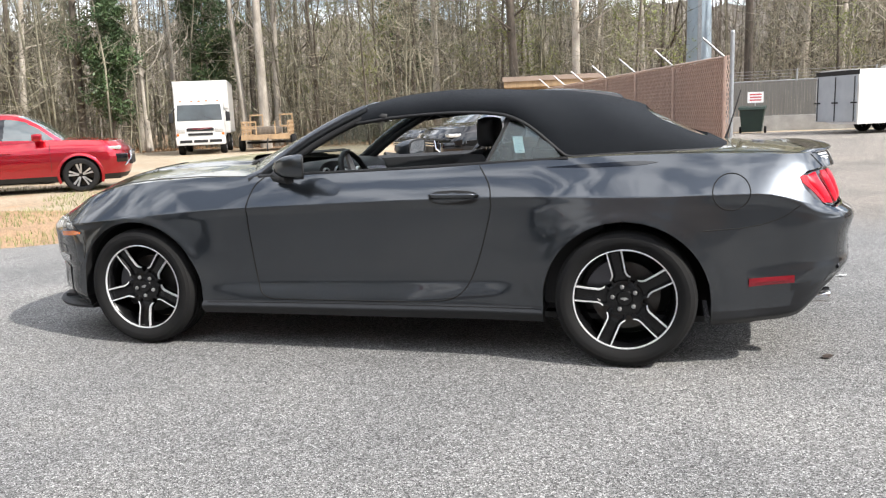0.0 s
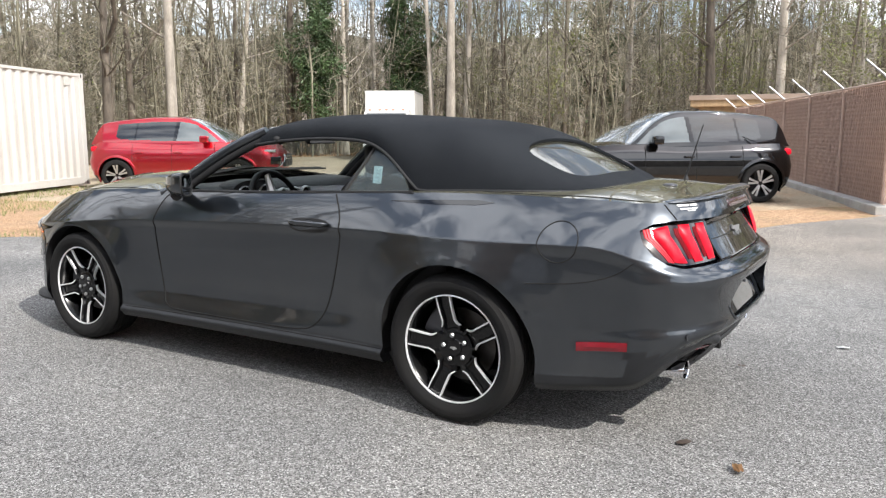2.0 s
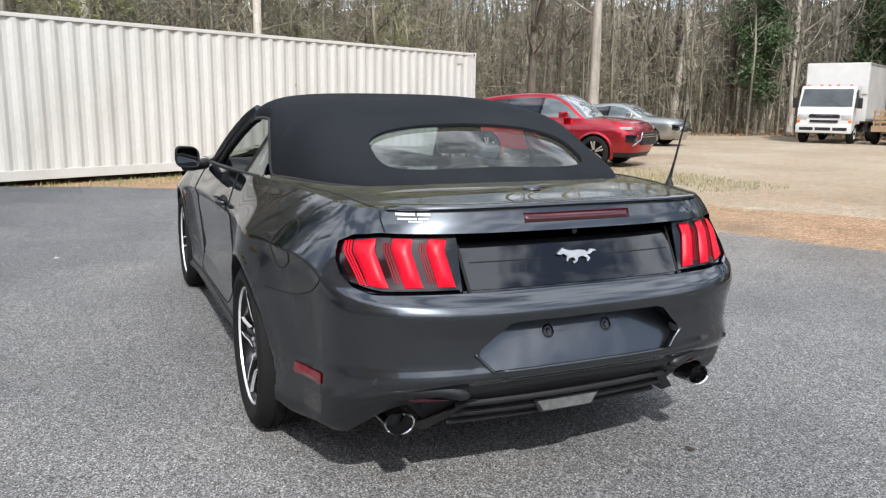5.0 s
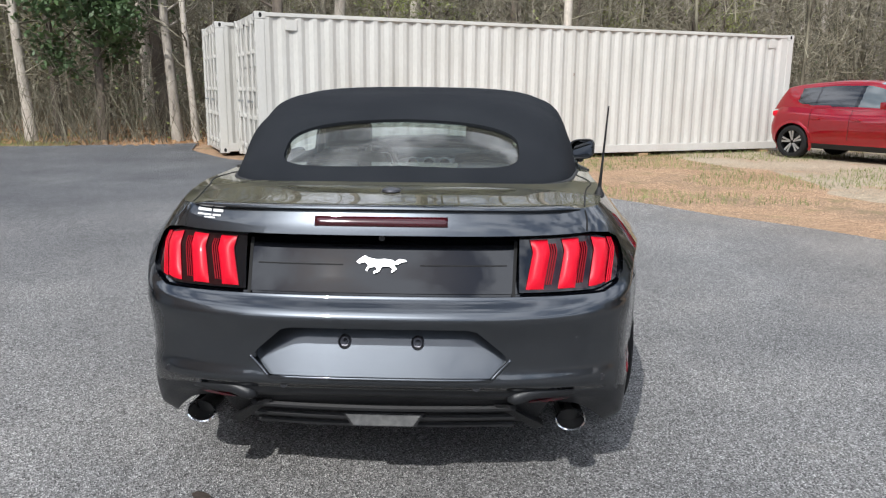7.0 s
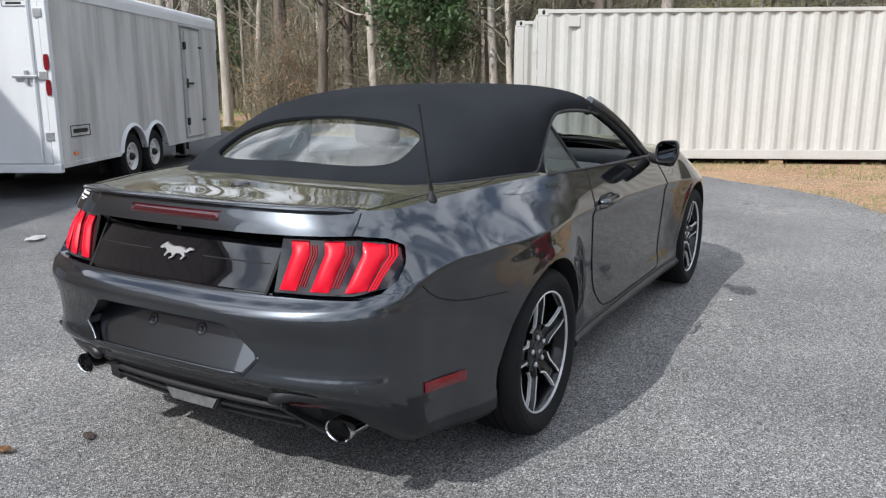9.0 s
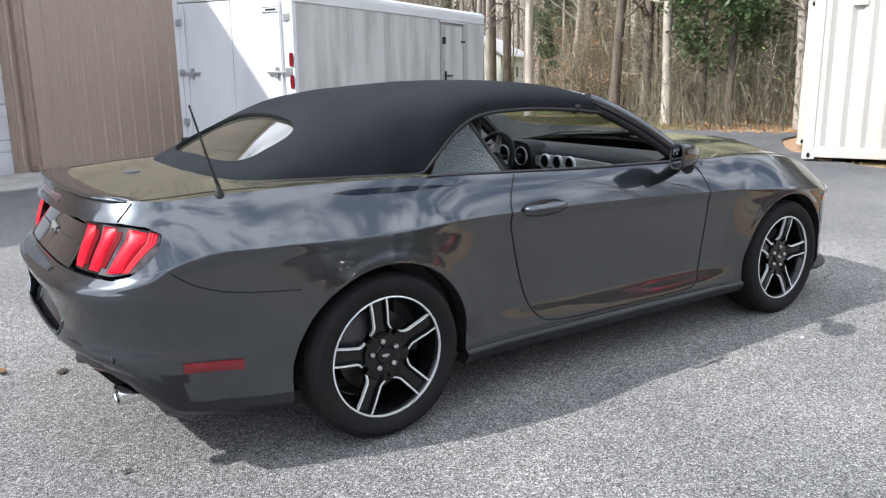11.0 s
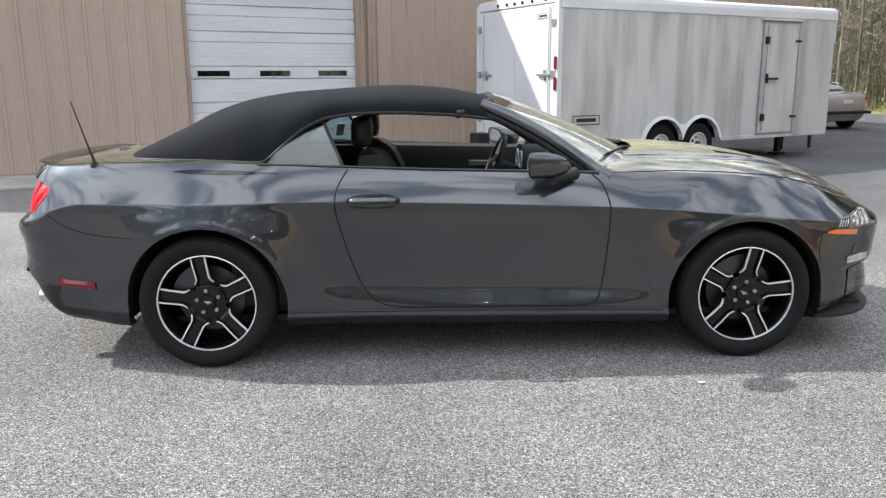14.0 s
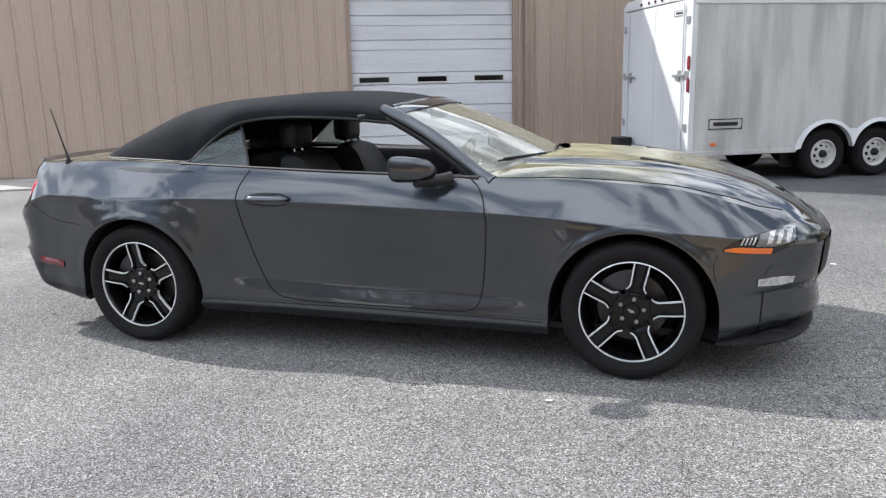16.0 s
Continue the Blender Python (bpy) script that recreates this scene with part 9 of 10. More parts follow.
# ---- the woods ----
def grow(seed, height, r0, lean=(0.0, 0.0), first=0.25, limbs=16, fork=0.0, twig_len=1.0, fine=True):
    """Trunk with limbs, and the twigs, as two lists of tubes (points, radii, sides)."""
    rg_ = random.Random(seed)
    wood, twigs = [], []
    n = 12
    pts, bend = [], Vector((rg_.uniform(-1, 1), rg_.uniform(-1, 1), 0)) * 0.25
    for i in range(n + 1):
        f = i / n
        pts.append(Vector((lean[0] * f * height + bend.x * math.sin(f * 3.1) + rg_.uniform(-0.04, 0.04) * f, lean[1] * f * height + bend.y * math.sin(f * 2.3) + rg_.uniform(-0.04, 0.04) * f, f * height)))
    pts[0].z = -0.15
    rad = [r0 * (1.0 - 0.82 * (i / n) ** 0.9) * (1.22 if i == 0 else 1.0) for i in range(n + 1)]
    wood.append((pts, rad, 9))

    def arm(base, d, length, r, depth):
        seg = 5 if depth == 0 else 3
        p, path, rr = base.copy(), [base.copy()], [r]
        for i in range(seg):
            d = (d + Vector((rg_.uniform(-0.38, 0.38), rg_.uniform(-0.38, 0.38), rg_.uniform(-0.10, 0.30)))).normalized()
            p = p + d * length / seg
            path.append(p.copy())
            rr.append(r * (1 - 0.85 * (i + 1) / seg))
        (wood if depth == 0 and r > 0.03 else twigs).append((path, rr, 5 if depth == 0 else 3))
        if depth < (2 if fine else 1):
            for _ in range(rg_.randint(3, 5) if depth == 0 else rg_.randint(2, 4)):
                k = rg_.randint(1, seg)
                dd = (d + Vector((rg_.uniform(-1, 1), rg_.uniform(-1, 1), rg_.uniform(-0.35, 0.8)))).normalized()
                arm(path[k], dd, length * rg_.uniform(0.35, 0.65), max(0.004, rr[k] * 0.6 + 0.004), depth + 1)
    for k in range(limbs):
        f = first + (0.97 - first) * ((k + rg_.random()) / limbs) ** 1.1
        i = min(n - 1, int(f * n))
        b = pts[i].lerp(pts[i + 1], f * n - i)
        a = rg_.uniform(0, 2 * math.pi)
        up = rg_.uniform(0.15, 0.9)
        d = Vector((math.cos(a), math.sin(a), up)).normalized()
        arm(b, d, twig_len * rg_.uniform(0.7, 1.3) * (0.9 + height * 0.11 * (1 - f * 0.6)), r0 * rg_.uniform(0.16, 0.34) * (1.1 - f * 0.7), 0)
    if fork:
        i = int(fork * n)
        b = pts[i]
        d = Vector((rg_.choice((-1, 1)) * 0.55, rg_.uniform(-0.3, 0.3), 0.8)).normalized()
        arm(b, d, height * 0.5, rad[i] * 0.75, 0)
    return wood, twigs


def tubes_mesh(name, tubes, material):
    V, F = [], []
    for pts, radii, sides in tubes:
        base, side = len(V), None
        for i, p in enumerate(pts):
            d = (pts[min(i + 1, len(pts) - 1)] - pts[max(i - 1, 0)])
            d = d.normalized() if d.length > 1e-6 else Vector((0, 0, 1))
            if side is None:
                side = d.orthogonal().normalized()
            side = side - d * side.dot(d)
            side = side.normalized() if side.length > 1e-6 else d.orthogonal().normalized()
            up = d.cross(side)
            for k in range(sides):
                a = 2 * math.pi * k / sides
                V.append((p + (side * math.cos(a) + up * math.sin(a)) * radii[i])[:])
        for i in range(len(pts) - 1):
            for k in range(sides):
                a, b = base + i * sides + k, base + i * sides + (k + 1) % sides
                F.append((a, b, b + sides, a + sides))
    me = bpy.data.meshes.new(name)
    me.from_pydata(V, [], F)
    me.materials.append(material)
    me.shade_smooth()
    return me


def leaves_mesh(name, spots, size, material, seed):
    """Many small pointed leaves round the given spots."""
    rg_ = random.Random(seed)
    V, F = [], []
    for p in spots:
        d = Vector((rg_.uniform(-1, 1), rg_.uniform(-1, 1), rg_.uniform(-0.7, 0.7))).normalized()
        e = d.orthogonal().normalized()
        e = (e + d.cross(e) * rg_.uniform(-1, 1)).normalized()
        s = size * rg_.uniform(0.6, 1.4)
        b = len(V)
        V += [(p - d * s)[:], (p + e * s * 0.42)[:], (p + d * s)[:], (p - e * s * 0.42)[:]]
        F.append((b, b + 1, b + 2, b + 3))
    me = bpy.data.meshes.new(name)
    me.from_pydata(V, [], F)
    me.materials.append(material)
    return me


def make_tree(label, seed, height, r0, bark, leafy=None, leaf_n=0, leaf_size=0.06, **kw):
    o = thing("tree", label, "tree", group="woodland trees")
    wood, twigs = grow(seed, height, r0, **kw)
    t = new("trunk", tubes_mesh("trunk", wood, bark))
    t.parent = o
    c = new("crown", tubes_mesh("crown", twigs, M_TWIG))
    c.parent = o
    if leafy:
        rg_ = random.Random(seed + 1)
        spots = []
        for _ in range(leaf_n):
            p = rg_.choice(twigs)[0]
            q = rg_.choice(p)
            spots.append(q + Vector((rg_.gauss(0, 0.16), rg_.gauss(0, 0.16), rg_.gauss(0, 0.14))))
        f = new("foliage", leaves_mesh("foliage", spots, leaf_size, leafy, seed))
        f.parent = o
    return o


KINDS = [
    make_tree("tall bare pale-barked tree with few low limbs", 11, 17, 0.19, M_BARKPALE, first=0.22, limbs=20),
    make_tree("tall bare pale-barked tree leaning slightly", 12, 16, 0.16, M_BARKPALE, lean=(0.05, 0.02), first=0.18, limbs=20),
    make_tree("tall bare dark-barked tree", 13, 18, 0.22, M_BARKDARK, first=0.20, limbs=20),
    make_tree("bare forked dark tree", 14, 15, 0.17, M_BARKDARK, fork=0.25, first=0.16, limbs=18),
    make_tree("slim bare young tree", 15, 11, 0.075, M_BARKPALE, first=0.12, limbs=22, twig_len=0.7),
    make_tree("slim crooked dark sapling", 16, 9, 0.06, M_BARKDARK, lean=(-0.06, 0.05), first=0.08, limbs=24, twig_len=0.7),
    make_tree("bare tree budding with yellow-green leaves", 17, 10, 0.08, M_BARKDARK, M_LEAFNEW, 3000, 0.05, first=0.12, limbs=22, twig_len=0.9),
    make_tree("dark evergreen holly with dense leaves", 18, 8.5, 0.11, M_BARKDARK, M_LEAFEVER, 15000, 0.085, first=0.14, limbs=30, twig_len=0.8),
    make_tree("tall pine with dark needles", 19, 19, 0.20, M_BARKDARK, M_LEAFEVER, 4500, 0.11, first=0.28, limbs=24),
]
used_kind = set()


def plant(k, x, y, turn, scale=1.0, tilt=(0, 0)):
    m = Matrix.Translation((x, y, -0.03)) @ pose(0, 0, 0, tilt[0], tilt[1], turn)
    if k not in used_kind:
        used_kind.add(k)
        KINDS[k].scale = (scale,) * 3
        KINDS[k].matrix_basis = m @ Matrix.Diagonal((scale, scale, scale, 1))
        return KINDS[k]
    o = copy_thing(KINDS[k], m)
    o.scale = (scale,) * 3
    return o


def inside(poly, x, y):
    hit = False
    j = len(poly) - 1
    for i in range(len(poly)):
        (xi, yi), (xj, yj) = poly[i], poly[j]
        if (yi > y) != (yj > y) and x < (xj - xi) * (y - yi) / (yj - yi) + xi:
            hit = not hit
        j = i
    return hit


# the trunks that stand out
HERO = [(3, 22.8, -14.4, 20, 1.1, (0, 0)), (0, 23.1, -17.6, 60, 1.25, (0, 0)), (0, 17.4, -30.0, 0, 1.35, (0, 0)), (1, 18.5, -30.2, 200, 1.0, (0, -6)),
        (1, 26.0, -32.0, 90, 1.2, (0, -5)), (0, 27.0, -31.2, 130, 1.0, (0, -4)), (7, 25.0, -28.6, 0, 1.0, (0, 0)), (7, 22.6, -33.5, 140, 1.15, (0, 0)),
        (0, 10.3, -35.9, 40, 1.1, (0, 0)), (1, 14.5, 10.7, 0, 0.85, (-3, 0)), (2, 14.5, 12.65, 0, 0.75, (3, 2)), (2, 16.4, 10.95, 0, 0.62, (-1, 0)),
        (0, 15.3, 7.3, 0, 0.72, (-3, 0)), (4, 15.0, 6.7, 100, 1.2, (0, 0)), (2, 22.4, 12.6, 170, 1.2, (0, 0)), (3, 24.0, 14.5, 60, 1.0, (0, 0)),
        (0, 15.5, 20.3, 15, 0.75, (0, 0)), (0, 15.3, 17.25, 190, 0.88, (0, 2)), (2, 22.7, 27.4, 95, 1.1, (0, 1)), (0, 20.9, 26.6, 20, 0.9, (0, 0)), (0, 22.6, 25.9, 120, 0.7, (0, 0)), (2, 18.7, 17.7, 40, 1.25, (0, 0))]
HERO += [(8, 21.5, 27.0, 30, 0.9, (0, 0)), (8, 26.0, 29.5, 130, 1.0, (0, 0)), (8, 23.0, 33.0, 230, 0.8, (0, 0)), (6, 12.5, -33.0, 10, 1.2, (0, 0)), (6, 6.5, -34.5, 100, 1.15, (0, 0)),
         (0, 2.6, -33.4, 200, 1.2, (0, 0)), (2, 5.6, -33.8, 20, 1.2, (0, 3))]
for k, x, y, tn, sc, tl in HERO:
    plant(k, x, y, tn, sc, tl)
rng = random.Random(77)
taken = [(h[1], h[2]) for h in HERO]
BLOCK = [(18.0, -25.6, 5.0), (15.0, -26.8, 3.2), (17.5, -16.8, 3.4), (13.2, 18.2, 3.2), (15.8, 20.5, 3.2), (43, 56, 9), (-2.9, -33, 2.6), (-3.1, -38, 2.6), (-3.3, -43, 2.6), (5.2, -29.5, 4), (-3.4, -47.5, 3), (-6.9, -27, 6), (12, -10, 7), (4.2, -12, 5)]


def free(x, y, gapm):
    if inside(lot, x, y) or inside(yard, x, y):
        return False
    p = CM.inverted() @ Vector((x, y, 0))
    if -2 < p.x < 14 and -1.5 < p.y < 6.5:
        return False
    w_ = WALL.inverted() @ Vector((x, y, 0))
    if -9 < w_.x < 16 and -3 < w_.y < 20:
        return False
    # open ground towards the white house
    k_ = min(1.0, max(0.0, (x * 34 + (y + 4) * 48) / (34**2 + 48**2)))
    if math.hypot(x - 34 * k_, y + 4 - 48 * k_) < 2.2 + 1.2 * k_:
        return False
    if any(math.hypot(x - a, y - b) < r for a, b, r in BLOCK):
        return False
    return all(math.hypot(x - a, y - b) > gapm for a, b in taken)


count = 0
for _ in range(6000):
    if count >= 230:
        break
    az = rng.uniform(-112, 72) if rng.random() < 0.9 else rng.uniform(72, 250)
    d = 15 + 42 * rng.random() ** 1.25
    x, y = 2 + d * math.cos(radians(az)), d * math.sin(radians(az))
    if not free(x, y, 1.15 if d < 35 else 1.6):
        continue
    k = rng.choices(range(9), (10, 10, 12, 9, 16, 14, 10, 1, 2))[0]
    plant(k, x, y, rng.uniform(0, 360), rng.uniform(0.75, 1.2), (rng.uniform(-3, 3), rng.uniform(-3, 3)))
    taken.append((x, y))
    count += 1


# far wood: thin stems past counting
def far_wood(name, n, d0, d1, az0, az1, seed, rmin, rmax, hmin, hmax, bark, boughs):
    rg_ = random.Random(seed)
    tubes = []
    while len(tubes) < n:
        az, d = radians(rg_.uniform(az0, az1)), d0 + (d1 - d0) * rg_.random() ** 0.8
        x, y = 2 + d * math.cos(az), d * math.sin(az)
        if not free(x, y, 0.0):
            continue
        hgt, r = rg_.uniform(hmin, hmax), rg_.uniform(rmin, rmax)
        lx, ly = rg_.gauss(0, 0.09) * hgt, rg_.gauss(0, 0.09) * hgt
        P = [Vector((x + lx * f + rg_.uniform(-0.2, 0.2) * (f > 0), y + ly * f + rg_.uniform(-0.2, 0.2) * (f > 0), hgt * f - 0.05)) for f in (0, 0.35, 0.7, 1.0)]
        tubes.append((P, [r, r * 0.8, r * 0.5, r * 0.12], 4))
        for _ in range(boughs):
            f = rg_.uniform(0.12, 0.95)
            b = P[0].lerp(P[3], f)
            dd = Vector((rg_.uniform(-1, 1), rg_.uniform(-1, 1), rg_.uniform(0.0, 1.1)))
            ln = rg_.uniform(0.6, 2.2)
            tubes.append(([b, b + dd * ln * 0.55 + Vector((0, 0, 0.1)), b + dd * ln + Vector((rg_.uniform(-0.3, 0.3), rg_.uniform(-0.3, 0.3), 0.25))], [r * 0.33, r * 0.2, r * 0.05], 3))
    o = new(name, tubes_mesh(name, tubes, bark))
    return tagged(o, "dense bare woodland stems and twigs in the distance", "woods", kind="stuff")


far_wood("far_woods", 15000, 20, 62, -114, 72, 3, 0.025, 0.085, 5, 14, M_TWIG, 12)
far_wood("distant_woods", 12000, 52, 100, -120, 80, 4, 0.07, 0.20, 9, 18, M_BARKDARK, 9)
far_wood("back_woods", 2200, 45, 95, 72, 246, 5, 0.08, 0.22, 9, 17, M_BARKDARK, 6)


# twigs past counting, in the crowns between the stems
def twig_cloud(name, n, d0, d1, az0, az1, z0, z1, seed, length, radius, material):
    g = np.random.default_rng(seed)
    keep = []
    while len(keep) < n // 12:
        az, d = radians(g.uniform(az0, az1)), d0 + (d1 - d0) * g.random() ** 0.85
        x, y = 2 + d * math.cos(az), d * math.sin(az)
        if free(x, y, 0.0):
            keep.append((x, y, z0 + (z1 - z0) * g.random()))
    c = np.repeat(np.array(keep), 12, axis=0) + g.normal(0, 0.75, (len(keep) * 12, 3))
    c[:, 2] = np.maximum(c[:, 2], 0.15)
    d = g.normal(0, 1, c.shape)
    d[:, 2] = np.abs(d[:, 2]) * 0.9
    d /= np.linalg.norm(d, axis=1)[:, None]
    u = np.cross(d, g.normal(0, 1, c.shape))
    u /= np.linalg.norm(u, axis=1)[:, None]
    w = np.cross(d, u)
    m = len(c)
    ln, r = length * g.uniform(0.4, 1.3, (m, 1)), radius * g.uniform(0.5, 1.4, (m, 1))
    v = np.stack([c + u * r, c + (-0.5 * u + 0.87 * w) * r, c + (-0.5 * u - 0.87 * w) * r, c + d * ln], 1).reshape(-1, 3)
    b = np.arange(m)[:, None] * 4
    f = np.concatenate([b + (0, 1, 3), b + (1, 2, 3), b + (2, 0, 3)], 0)
    me = bpy.data.meshes.new(name)
    me.from_pydata(v.tolist(), [], f.tolist())
    me.materials.append(material)
    return tagged(new(name, me), "fine bare brown twigs filling the wood", "twigs", kind="stuff")


twig_cloud("near_twigs", 45000, 15, 34, -112, 72, 0.4, 9.5, 41, 1.1, 0.009, M_TWIG)
twig_cloud("mid_twigs", 70000, 28, 60, -114, 74, 0.6, 12, 42, 1.6, 0.016, M_TWIG)
twig_cloud("pale_twigs", 60000, 20, 48, -114, 74, 0.8, 12, 43, 1.5, 0.014, M_TWIGPALE)

# the wood's far side, closed by stems standing one behind another
bd = bmesh.new()
rg_ = random.Random(9)
ring_b = []
for i in range(361):
    az = radians(-125 + 375 * i / 360)
    d = 108 + 5 * noise.noise((i * 0.11, 0.3, 1.0))
    hgt = 14.5 + 2.0 * noise.noise((i * 0.21, 4.0, 1.0)) + 2.0 * noise.noise((i * 0.9, 7.0, 1.0)) + rg_.uniform(-0.6, 0.6)
    x, y = 2 + d * math.cos(az), d * math.sin(az)
    ring_b.append((bd.verts.new((x, y, -0.5)), bd.verts.new((x, y, hgt * 0.6)), bd.verts.new((x * 1.01, y * 1.01, hgt))))
for a, b in zip(ring_b, ring_b[1:]):
    bd.faces.new((a[0], b[0], b[1], a[1]))
    bd.faces.new((a[1], b[1], b[2], a[2]))
me = bpy.data.meshes.new("backdrop")
bd.to_mesh(me)
bd.free()
# aerial haze is put into the colour: the bark is lighter and greyer
me.materials.append(mat("hazed_far_bark", (0.21, 0.185, 0.16), 0.95, color2=(0.33, 0.30, 0.26), scale=0.9, detail=10, stretch=(1, 1, 0.16), fine=0.45, fscale=4))
tagged(new("backdrop", me), "brown-grey far edge of the bare wood", "backdrop", kind="structure")


# undergrowth at the wood's edge
def brush(name, n, d0, d1, az0, az1, seed, material, hmax, label):
    rg_ = random.Random(seed)
    tubes = []
    while len(tubes) < n:
        az, d = radians(rg_.uniform(az0, az1)), d0 + (d1 - d0) * rg_.random()
        x, y = 2 + d * math.cos(az), d * math.sin(az)
        if not free(x, y, 0.0):
            continue
        for _ in range(7):
            hgt = rg_.uniform(0.3, hmax)
            b = Vector((x + rg_.gauss(0, 0.3), y + rg_.gauss(0, 0.3), -0.05))
            dd = Vector((rg_.uniform(-0.6, 0.6), rg_.uniform(-0.6, 0.6), 1)).normalized()
            m = b + dd * hgt * 0.6
            e = m + (dd + Vector((rg_.uniform(-1, 1), rg_.uniform(-1, 1), -0.3))).normalized() * hgt * 0.5
            tubes.append(([b, m, e], [0.010, 0.007, 0.002], 3))
    return tagged(new(name, tubes_mesh(name, tubes, material)), label, "undergrowth", kind="stuff")


brush("undergrowth", 16000, 14, 48, -112, 72, 8, M_TWIG, 2.6, "tangled bare brown undergrowth")
rg_ = random.Random(21)
spots_dry, spots_new, spots_ever = [], [], []
while len(spots_dry) < 26000:
    az, d = radians(rg_.uniform(-112, 72)), 14 + 34 * rg_.random()
    x, y = 2 + d * math.cos(az), d * math.sin(az)
    if free(x, y, 0.0):
        for _ in range(6):
            q = Vector((x + rg_.gauss(0, 0.5), y + rg_.gauss(0, 0.5), 0))
            v_ = noise.noise((x * 0.16, y * 0.16, 2.0))
            spots_dry.append(q + Vector((0, 0, rg_.uniform(-0.03, 0.02))))
            if v_ > -0.04:
                spots_new.append(q + Vector((0, 0, rg_.uniform(0.1, 5.5))))
            if v_ < -0.14:
                spots_ever.append(q + Vector((0, 0, rg_.uniform(0.1, 2.6))))
tagged(new("leaf_litter", leaves_mesh("leaf_litter", spots_dry, 0.085, M_LEAFDRY, 1)), "brown fallen leaves under the trees", "leaves", kind="stuff")
tagged(new("spring_leaves", leaves_mesh("spring_leaves", spots_new, 0.05, M_LEAFNEW, 2)), "thin yellow-green spring leaves on the undergrowth", "leaves", kind="stuff")
tagged(new("evergreen_leaves", leaves_mesh("evergreen_leaves", spots_ever, 0.07, M_LEAFEVER, 3)), "dark evergreen leaves in the undergrowth", "leaves", kind="stuff")


# brown thicket under the big dark tree
rg_ = random.Random(58)
stems, tips = [], []
for _ in range(260):
    a, d = rg_.uniform(0, 2 * math.pi), 1.5 * rg_.random() ** 0.7
    b = Vector((17.9 + d * math.cos(a), 16.7 + 1.2 * d * math.sin(a), -0.05))
    lean = Vector((rg_.gauss(0, 0.16), rg_.gauss(0, 0.16), 1))
    hgt = rg_.uniform(1.6, 4.6) * (1 - 0.2 * d)
    p = [b, b + lean * hgt * 0.5 + Vector((rg_.gauss(0, 0.12), rg_.gauss(0, 0.12), 0)), b + lean * hgt + Vector((rg_.gauss(0, 0.3), rg_.gauss(0, 0.3), 0))]
    stems.append((p, [0.016, 0.011, 0.003], 3))
    for _ in range(5):
        q = p[1].lerp(p[2], rg_.uniform(-0.5, 1.0))
        e = q + Vector((rg_.gauss(0, 0.45), rg_.gauss(0, 0.45), rg_.uniform(-0.1, 0.6)))
        stems.append(([q, e], [0.007, 0.002], 3))
        tips += [q.lerp(e, rg_.random()) + Vector((rg_.gauss(0, 0.06), rg_.gauss(0, 0.06), rg_.gauss(0, 0.06))) for _ in range(4)]
thicket = thing("thicket", "tall brown thicket of bare stems with dry leaves", "thicket")
for name_, me in (("brushwood", tubes_mesh("brushwood", stems, M_TWIGPALE)), ("foliage", leaves_mesh("foliage", tips, 0.045, M_LEAFDRY, 6))):
    new(name_, me).parent = thicket

# grass and straw on the verge between lot and yard
def verge(n, seed, test, hgt, wid, material, flat, name, label):
    rg_ = random.Random(seed)
    V, F = [], []
    k = 0
    while k < n:
        x, y = (rg_.uniform(-6, 16), rg_.uniform(-14, 8)) if rg_.random() < 0.72 else (rg_.uniform(11.5, 18), rg_.uniform(9, 21))
        if not test(x, y):
            continue
        k += 1
        a, hh = rg_.uniform(0, 2 * math.pi), hgt * rg_.uniform(0.5, 1.3)
        dx, dy = math.cos(a), math.sin(a)
        tip = Vector((dx * hh * (1.0 if flat else 0.35), dy * hh * (1.0 if flat else 0.35), hh * (0.08 if flat else 1.0)))
        b = len(V)
        z0 = -0.028 if not inside(yard, x, y) else -0.010
        if flat and inside(lot, x, y):
            z0 = 0.003
        V += [(x - dy * wid, y + dx * wid, z0), (x + dy * wid, y - dx * wid, z0), (x + tip.x, y + tip.y, z0 + tip.z)]
        F.append((b, b + 1, b + 2))
    me = bpy.data.meshes.new(name)
    me.from_pydata(V, [], F)
    me.materials.append(material)
    return tagged(new(name, me), label, "grass", kind="stuff")


def near_cont(x, y):
    p = CM.inverted() @ Vector((x, y, 0))
    return p


def grassy(x, y):
    if inside(lot, x, y):
        return False
    p = near_cont(x, y)
    v_ = noise.noise((x * 0.45, y * 0.45, 5.0))
    if -0.5 < p.x < 13 and -1.1 < p.y < 0.1:
        return v_ > -0.35
    if 12 < x < 19 and 9 < y < 21:
        return v_ > -0.15
    if 5 < x < 15 and -9.5 < y < -1:
        return v_ > -0.05
    return False


def strawy(x, y):
    v_ = noise.noise((x * 0.5, y * 0.5, 11.0))
    if inside(lot, x, y):
        return False
    if x > 7 and inside(yard, x, y):
        return v_ > 0.25
    return -3 < x < 13 and -12 < y < 3 and v_ > -0.25


verge(24000, 31, grassy, 0.07, 0.006, M_GRASS, False, "verge_grass", "short patchy grass along the container and the yard")
verge(26000, 32, strawy, 0.075, 0.004, M_STRAW, True, "verge_straw", "orange-brown pine straw along the edge of the asphalt")


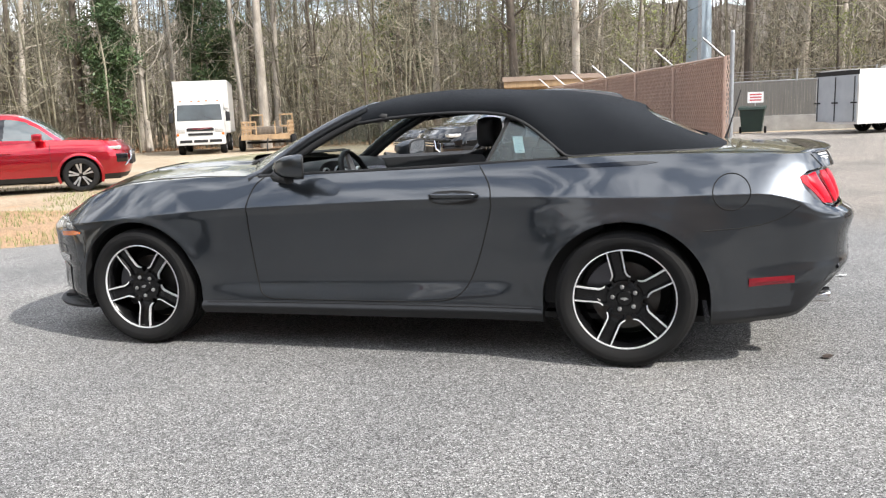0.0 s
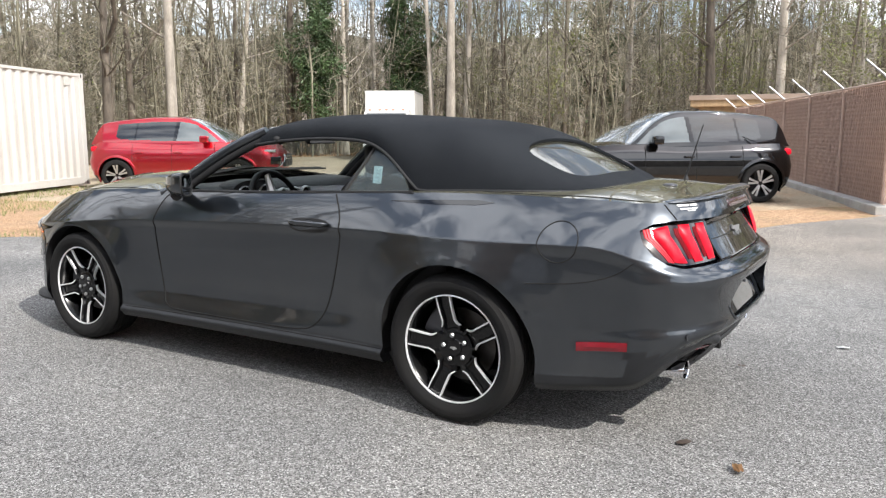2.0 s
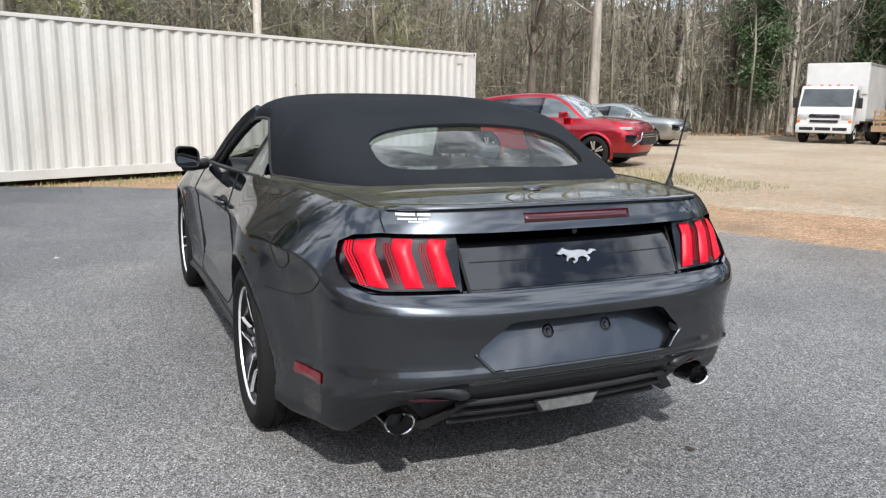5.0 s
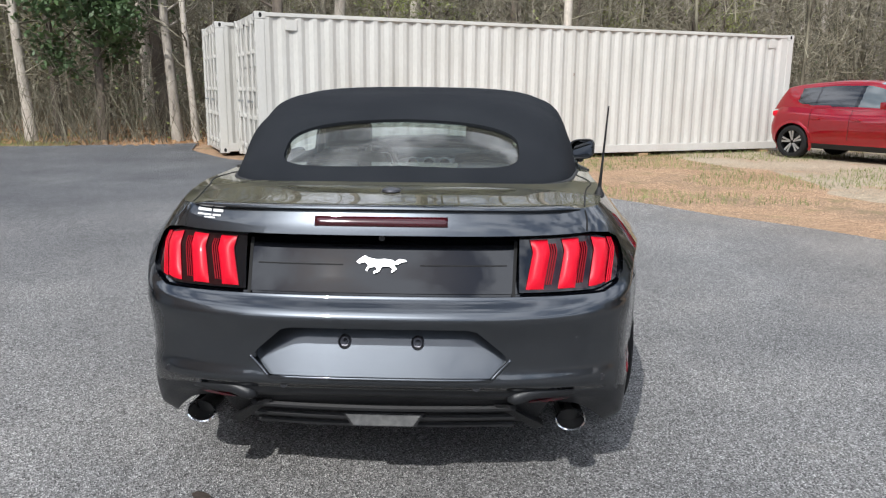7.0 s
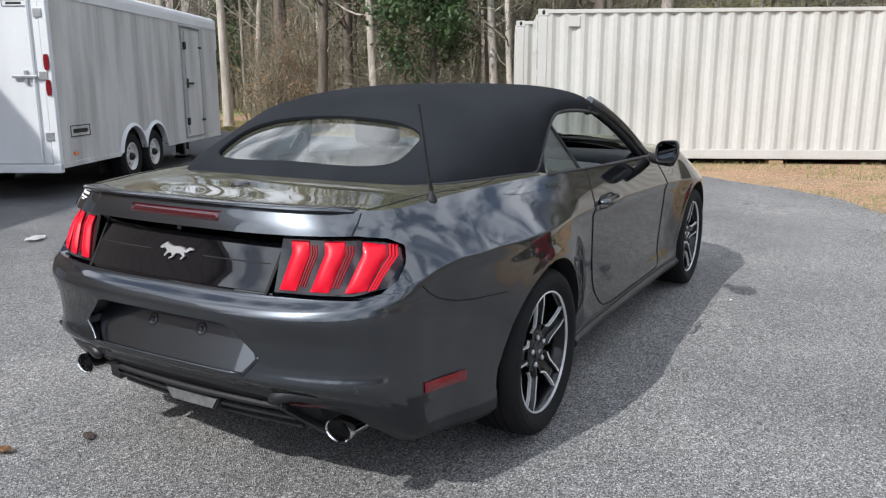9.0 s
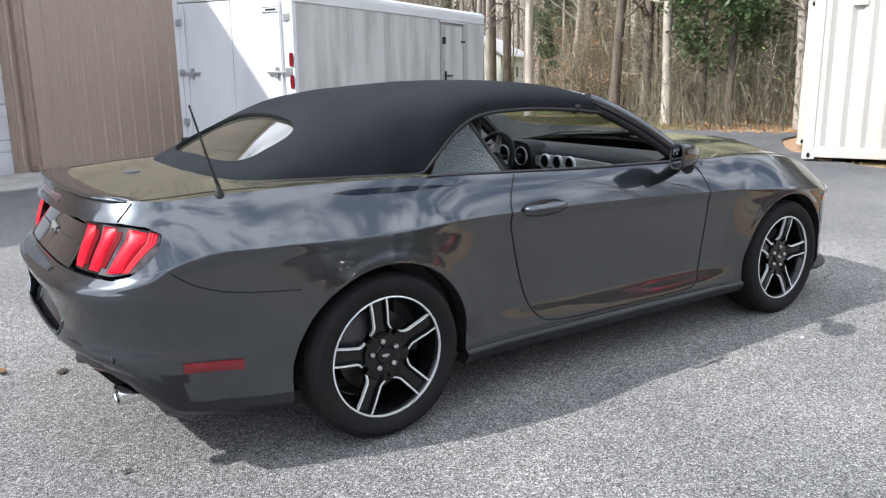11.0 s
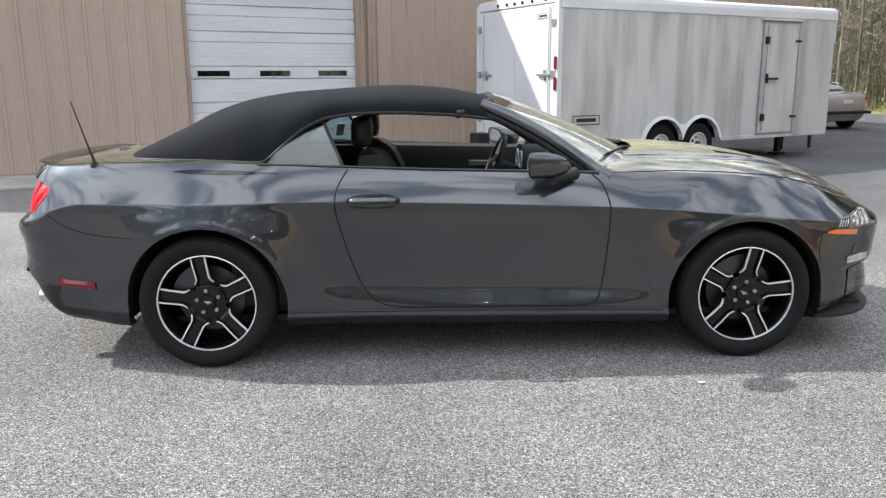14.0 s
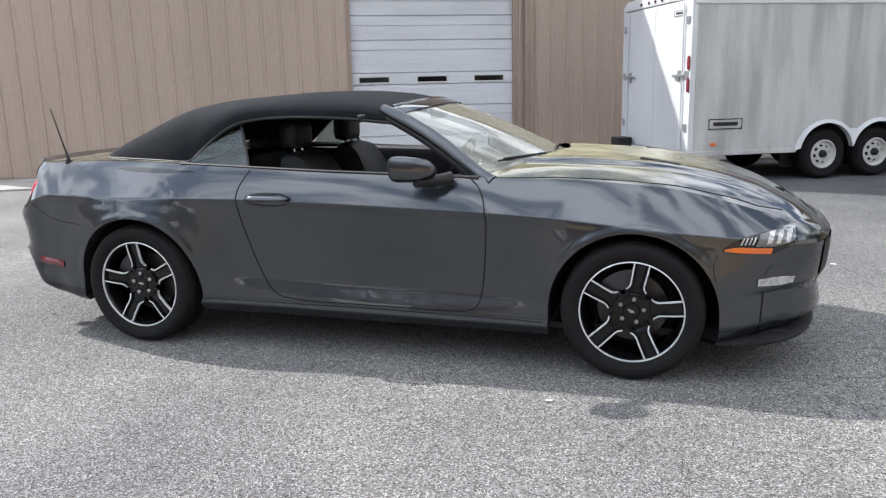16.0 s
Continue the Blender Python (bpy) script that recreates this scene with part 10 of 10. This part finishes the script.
# ---- small litter and cracks on the asphalt ----
def scrap(name, label, x, y, size, material, turn, curl, category):
    """A crumpled flat bit lying on the asphalt."""
    bm = bmesh.new()
    n = 6
    g = [[bm.verts.new(((i / n - 0.5) * size * (1 - 0.25 * abs(k / n - 0.5)), (k / n - 0.5) * size * 0.55 * (1 - 1.2 * (i / n - 0.5) ** 2),
                        0.006 + curl * (0.5 + 0.5 * noise.noise((i * 0.6 + x, k * 0.6 + y, size * 9))))) for k in range(n + 1)] for i in range(n + 1)]
    for a, b in zip(g, g[1:]):
        for k in range(n):
            bm.faces.new((a[k], b[k], b[k + 1], a[k + 1]))
    bmesh.ops.solidify(bm, geom=bm.faces[:], thickness=0.002)
    o = part(name, bm, material, smooth=60)
    o.matrix_world = Matrix.Translation((x, y, 0)) @ Matrix.Rotation(radians(turn), 4, "Z")
    return tagged(o, label, category)


M_DEADLEAF = mat("dead_leaf", (0.30, 0.17, 0.08), 0.8, color2=(0.20, 0.11, 0.05), scale=30)
M_DARKLEAF = mat("wet_leaf", (0.11, 0.085, 0.07), 0.8, color2=(0.08, 0.06, 0.05), scale=30)
scrap("paper_scrap", "crumpled white paper scrap on the asphalt", -2.725, -1.292, 0.075, M_WHITEINK, 20, 0.012, "litter")
scrap("paper_scrap", "torn white paper lying beside the trailer's shadow", 0.06, 4.56, 0.26, M_WHITEINK, 35, 0.03, "litter")
scrap("dead_leaf", "dark curled leaf on the asphalt", -2.295, 0.625, 0.075, M_DARKLEAF, 60, 0.008, "leaf")
scrap("dead_leaf", "tan curled leaf on the asphalt", -2.54, 0.79, 0.075, M_DEADLEAF, 110, 0.025, "leaf")
scrap("paper_scrap", "tiny white scrap in the car's shade", 1.02, -1.25, 0.035, M_WHITEINK, 10, 0.006, "litter")
scrap("dead_leaf", "small dark leaf near the rear wheel", -2.283, -0.602, 0.04, M_DARKLEAF, 200, 0.010, "leaf")
scrap("paper_scrap", "small white scrap out in front of the car", 2.70, 1.82, 0.05, M_WHITEINK, 140, 0.010, "litter")
rg_ = random.Random(64)
V, F = [], []
for k in range(26):
    x, y, a = rg_.uniform(1.3, 3.0), rg_.uniform(-2.3, -1.15), rg_.choice((0.35, 0.5, 2.2, 2.0)) + rg_.uniform(-0.4, 0.4)
    w = rg_.uniform(0.0008, 0.0018)
    for _ in range(rg_.randint(6, 16)):
        d = Vector((math.cos(a), math.sin(a)))
        b = len(V)
        q = (x + d.x * 0.035, y + d.y * 0.035)
        V += [(x - d.y * w, y + d.x * w, 0.0035), (x + d.y * w, y - d.x * w, 0.0035), (q[0] + d.y * w, q[1] - d.x * w, 0.0035), (q[0] - d.y * w, q[1] + d.x * w, 0.0035)]
        F.append((b, b + 1, b + 2, b + 3))
        x, y = q
        a += rg_.uniform(-0.55, 0.55)
me = bpy.data.meshes.new("asphalt_crack")
me.from_pydata(V, [], F)
me.materials.append(mat("crack_dark", (0.10, 0.095, 0.088), 0.95))
tagged(new("asphalt_crack", me), "fine branching cracks in the worn asphalt", "cracks", kind="stuff")


# ---- the brown slats of the near fence, one by one ----
slat_bm = box(-0.0362, 0.0362, -0.004, 0.004, 0.10, 2.02)
slat_me = bpy.data.meshes.new("slat")
slat_bm.to_mesh(slat_me)
slat_bm.free()
slat_me.materials.append(M_SLAT)
rng = random.Random(5)
for k in range(int((FL - 0.34) / 0.0745)):
    ob = new("slat", slat_me)
    ob.parent = fence
    ob.matrix_basis = pose(0.34 + k * 0.0745, 0.012, rng.uniform(-0.015, 0.012), 0, rng.uniform(-0.25, 0.25), rng.uniform(-2.5, 2.5))
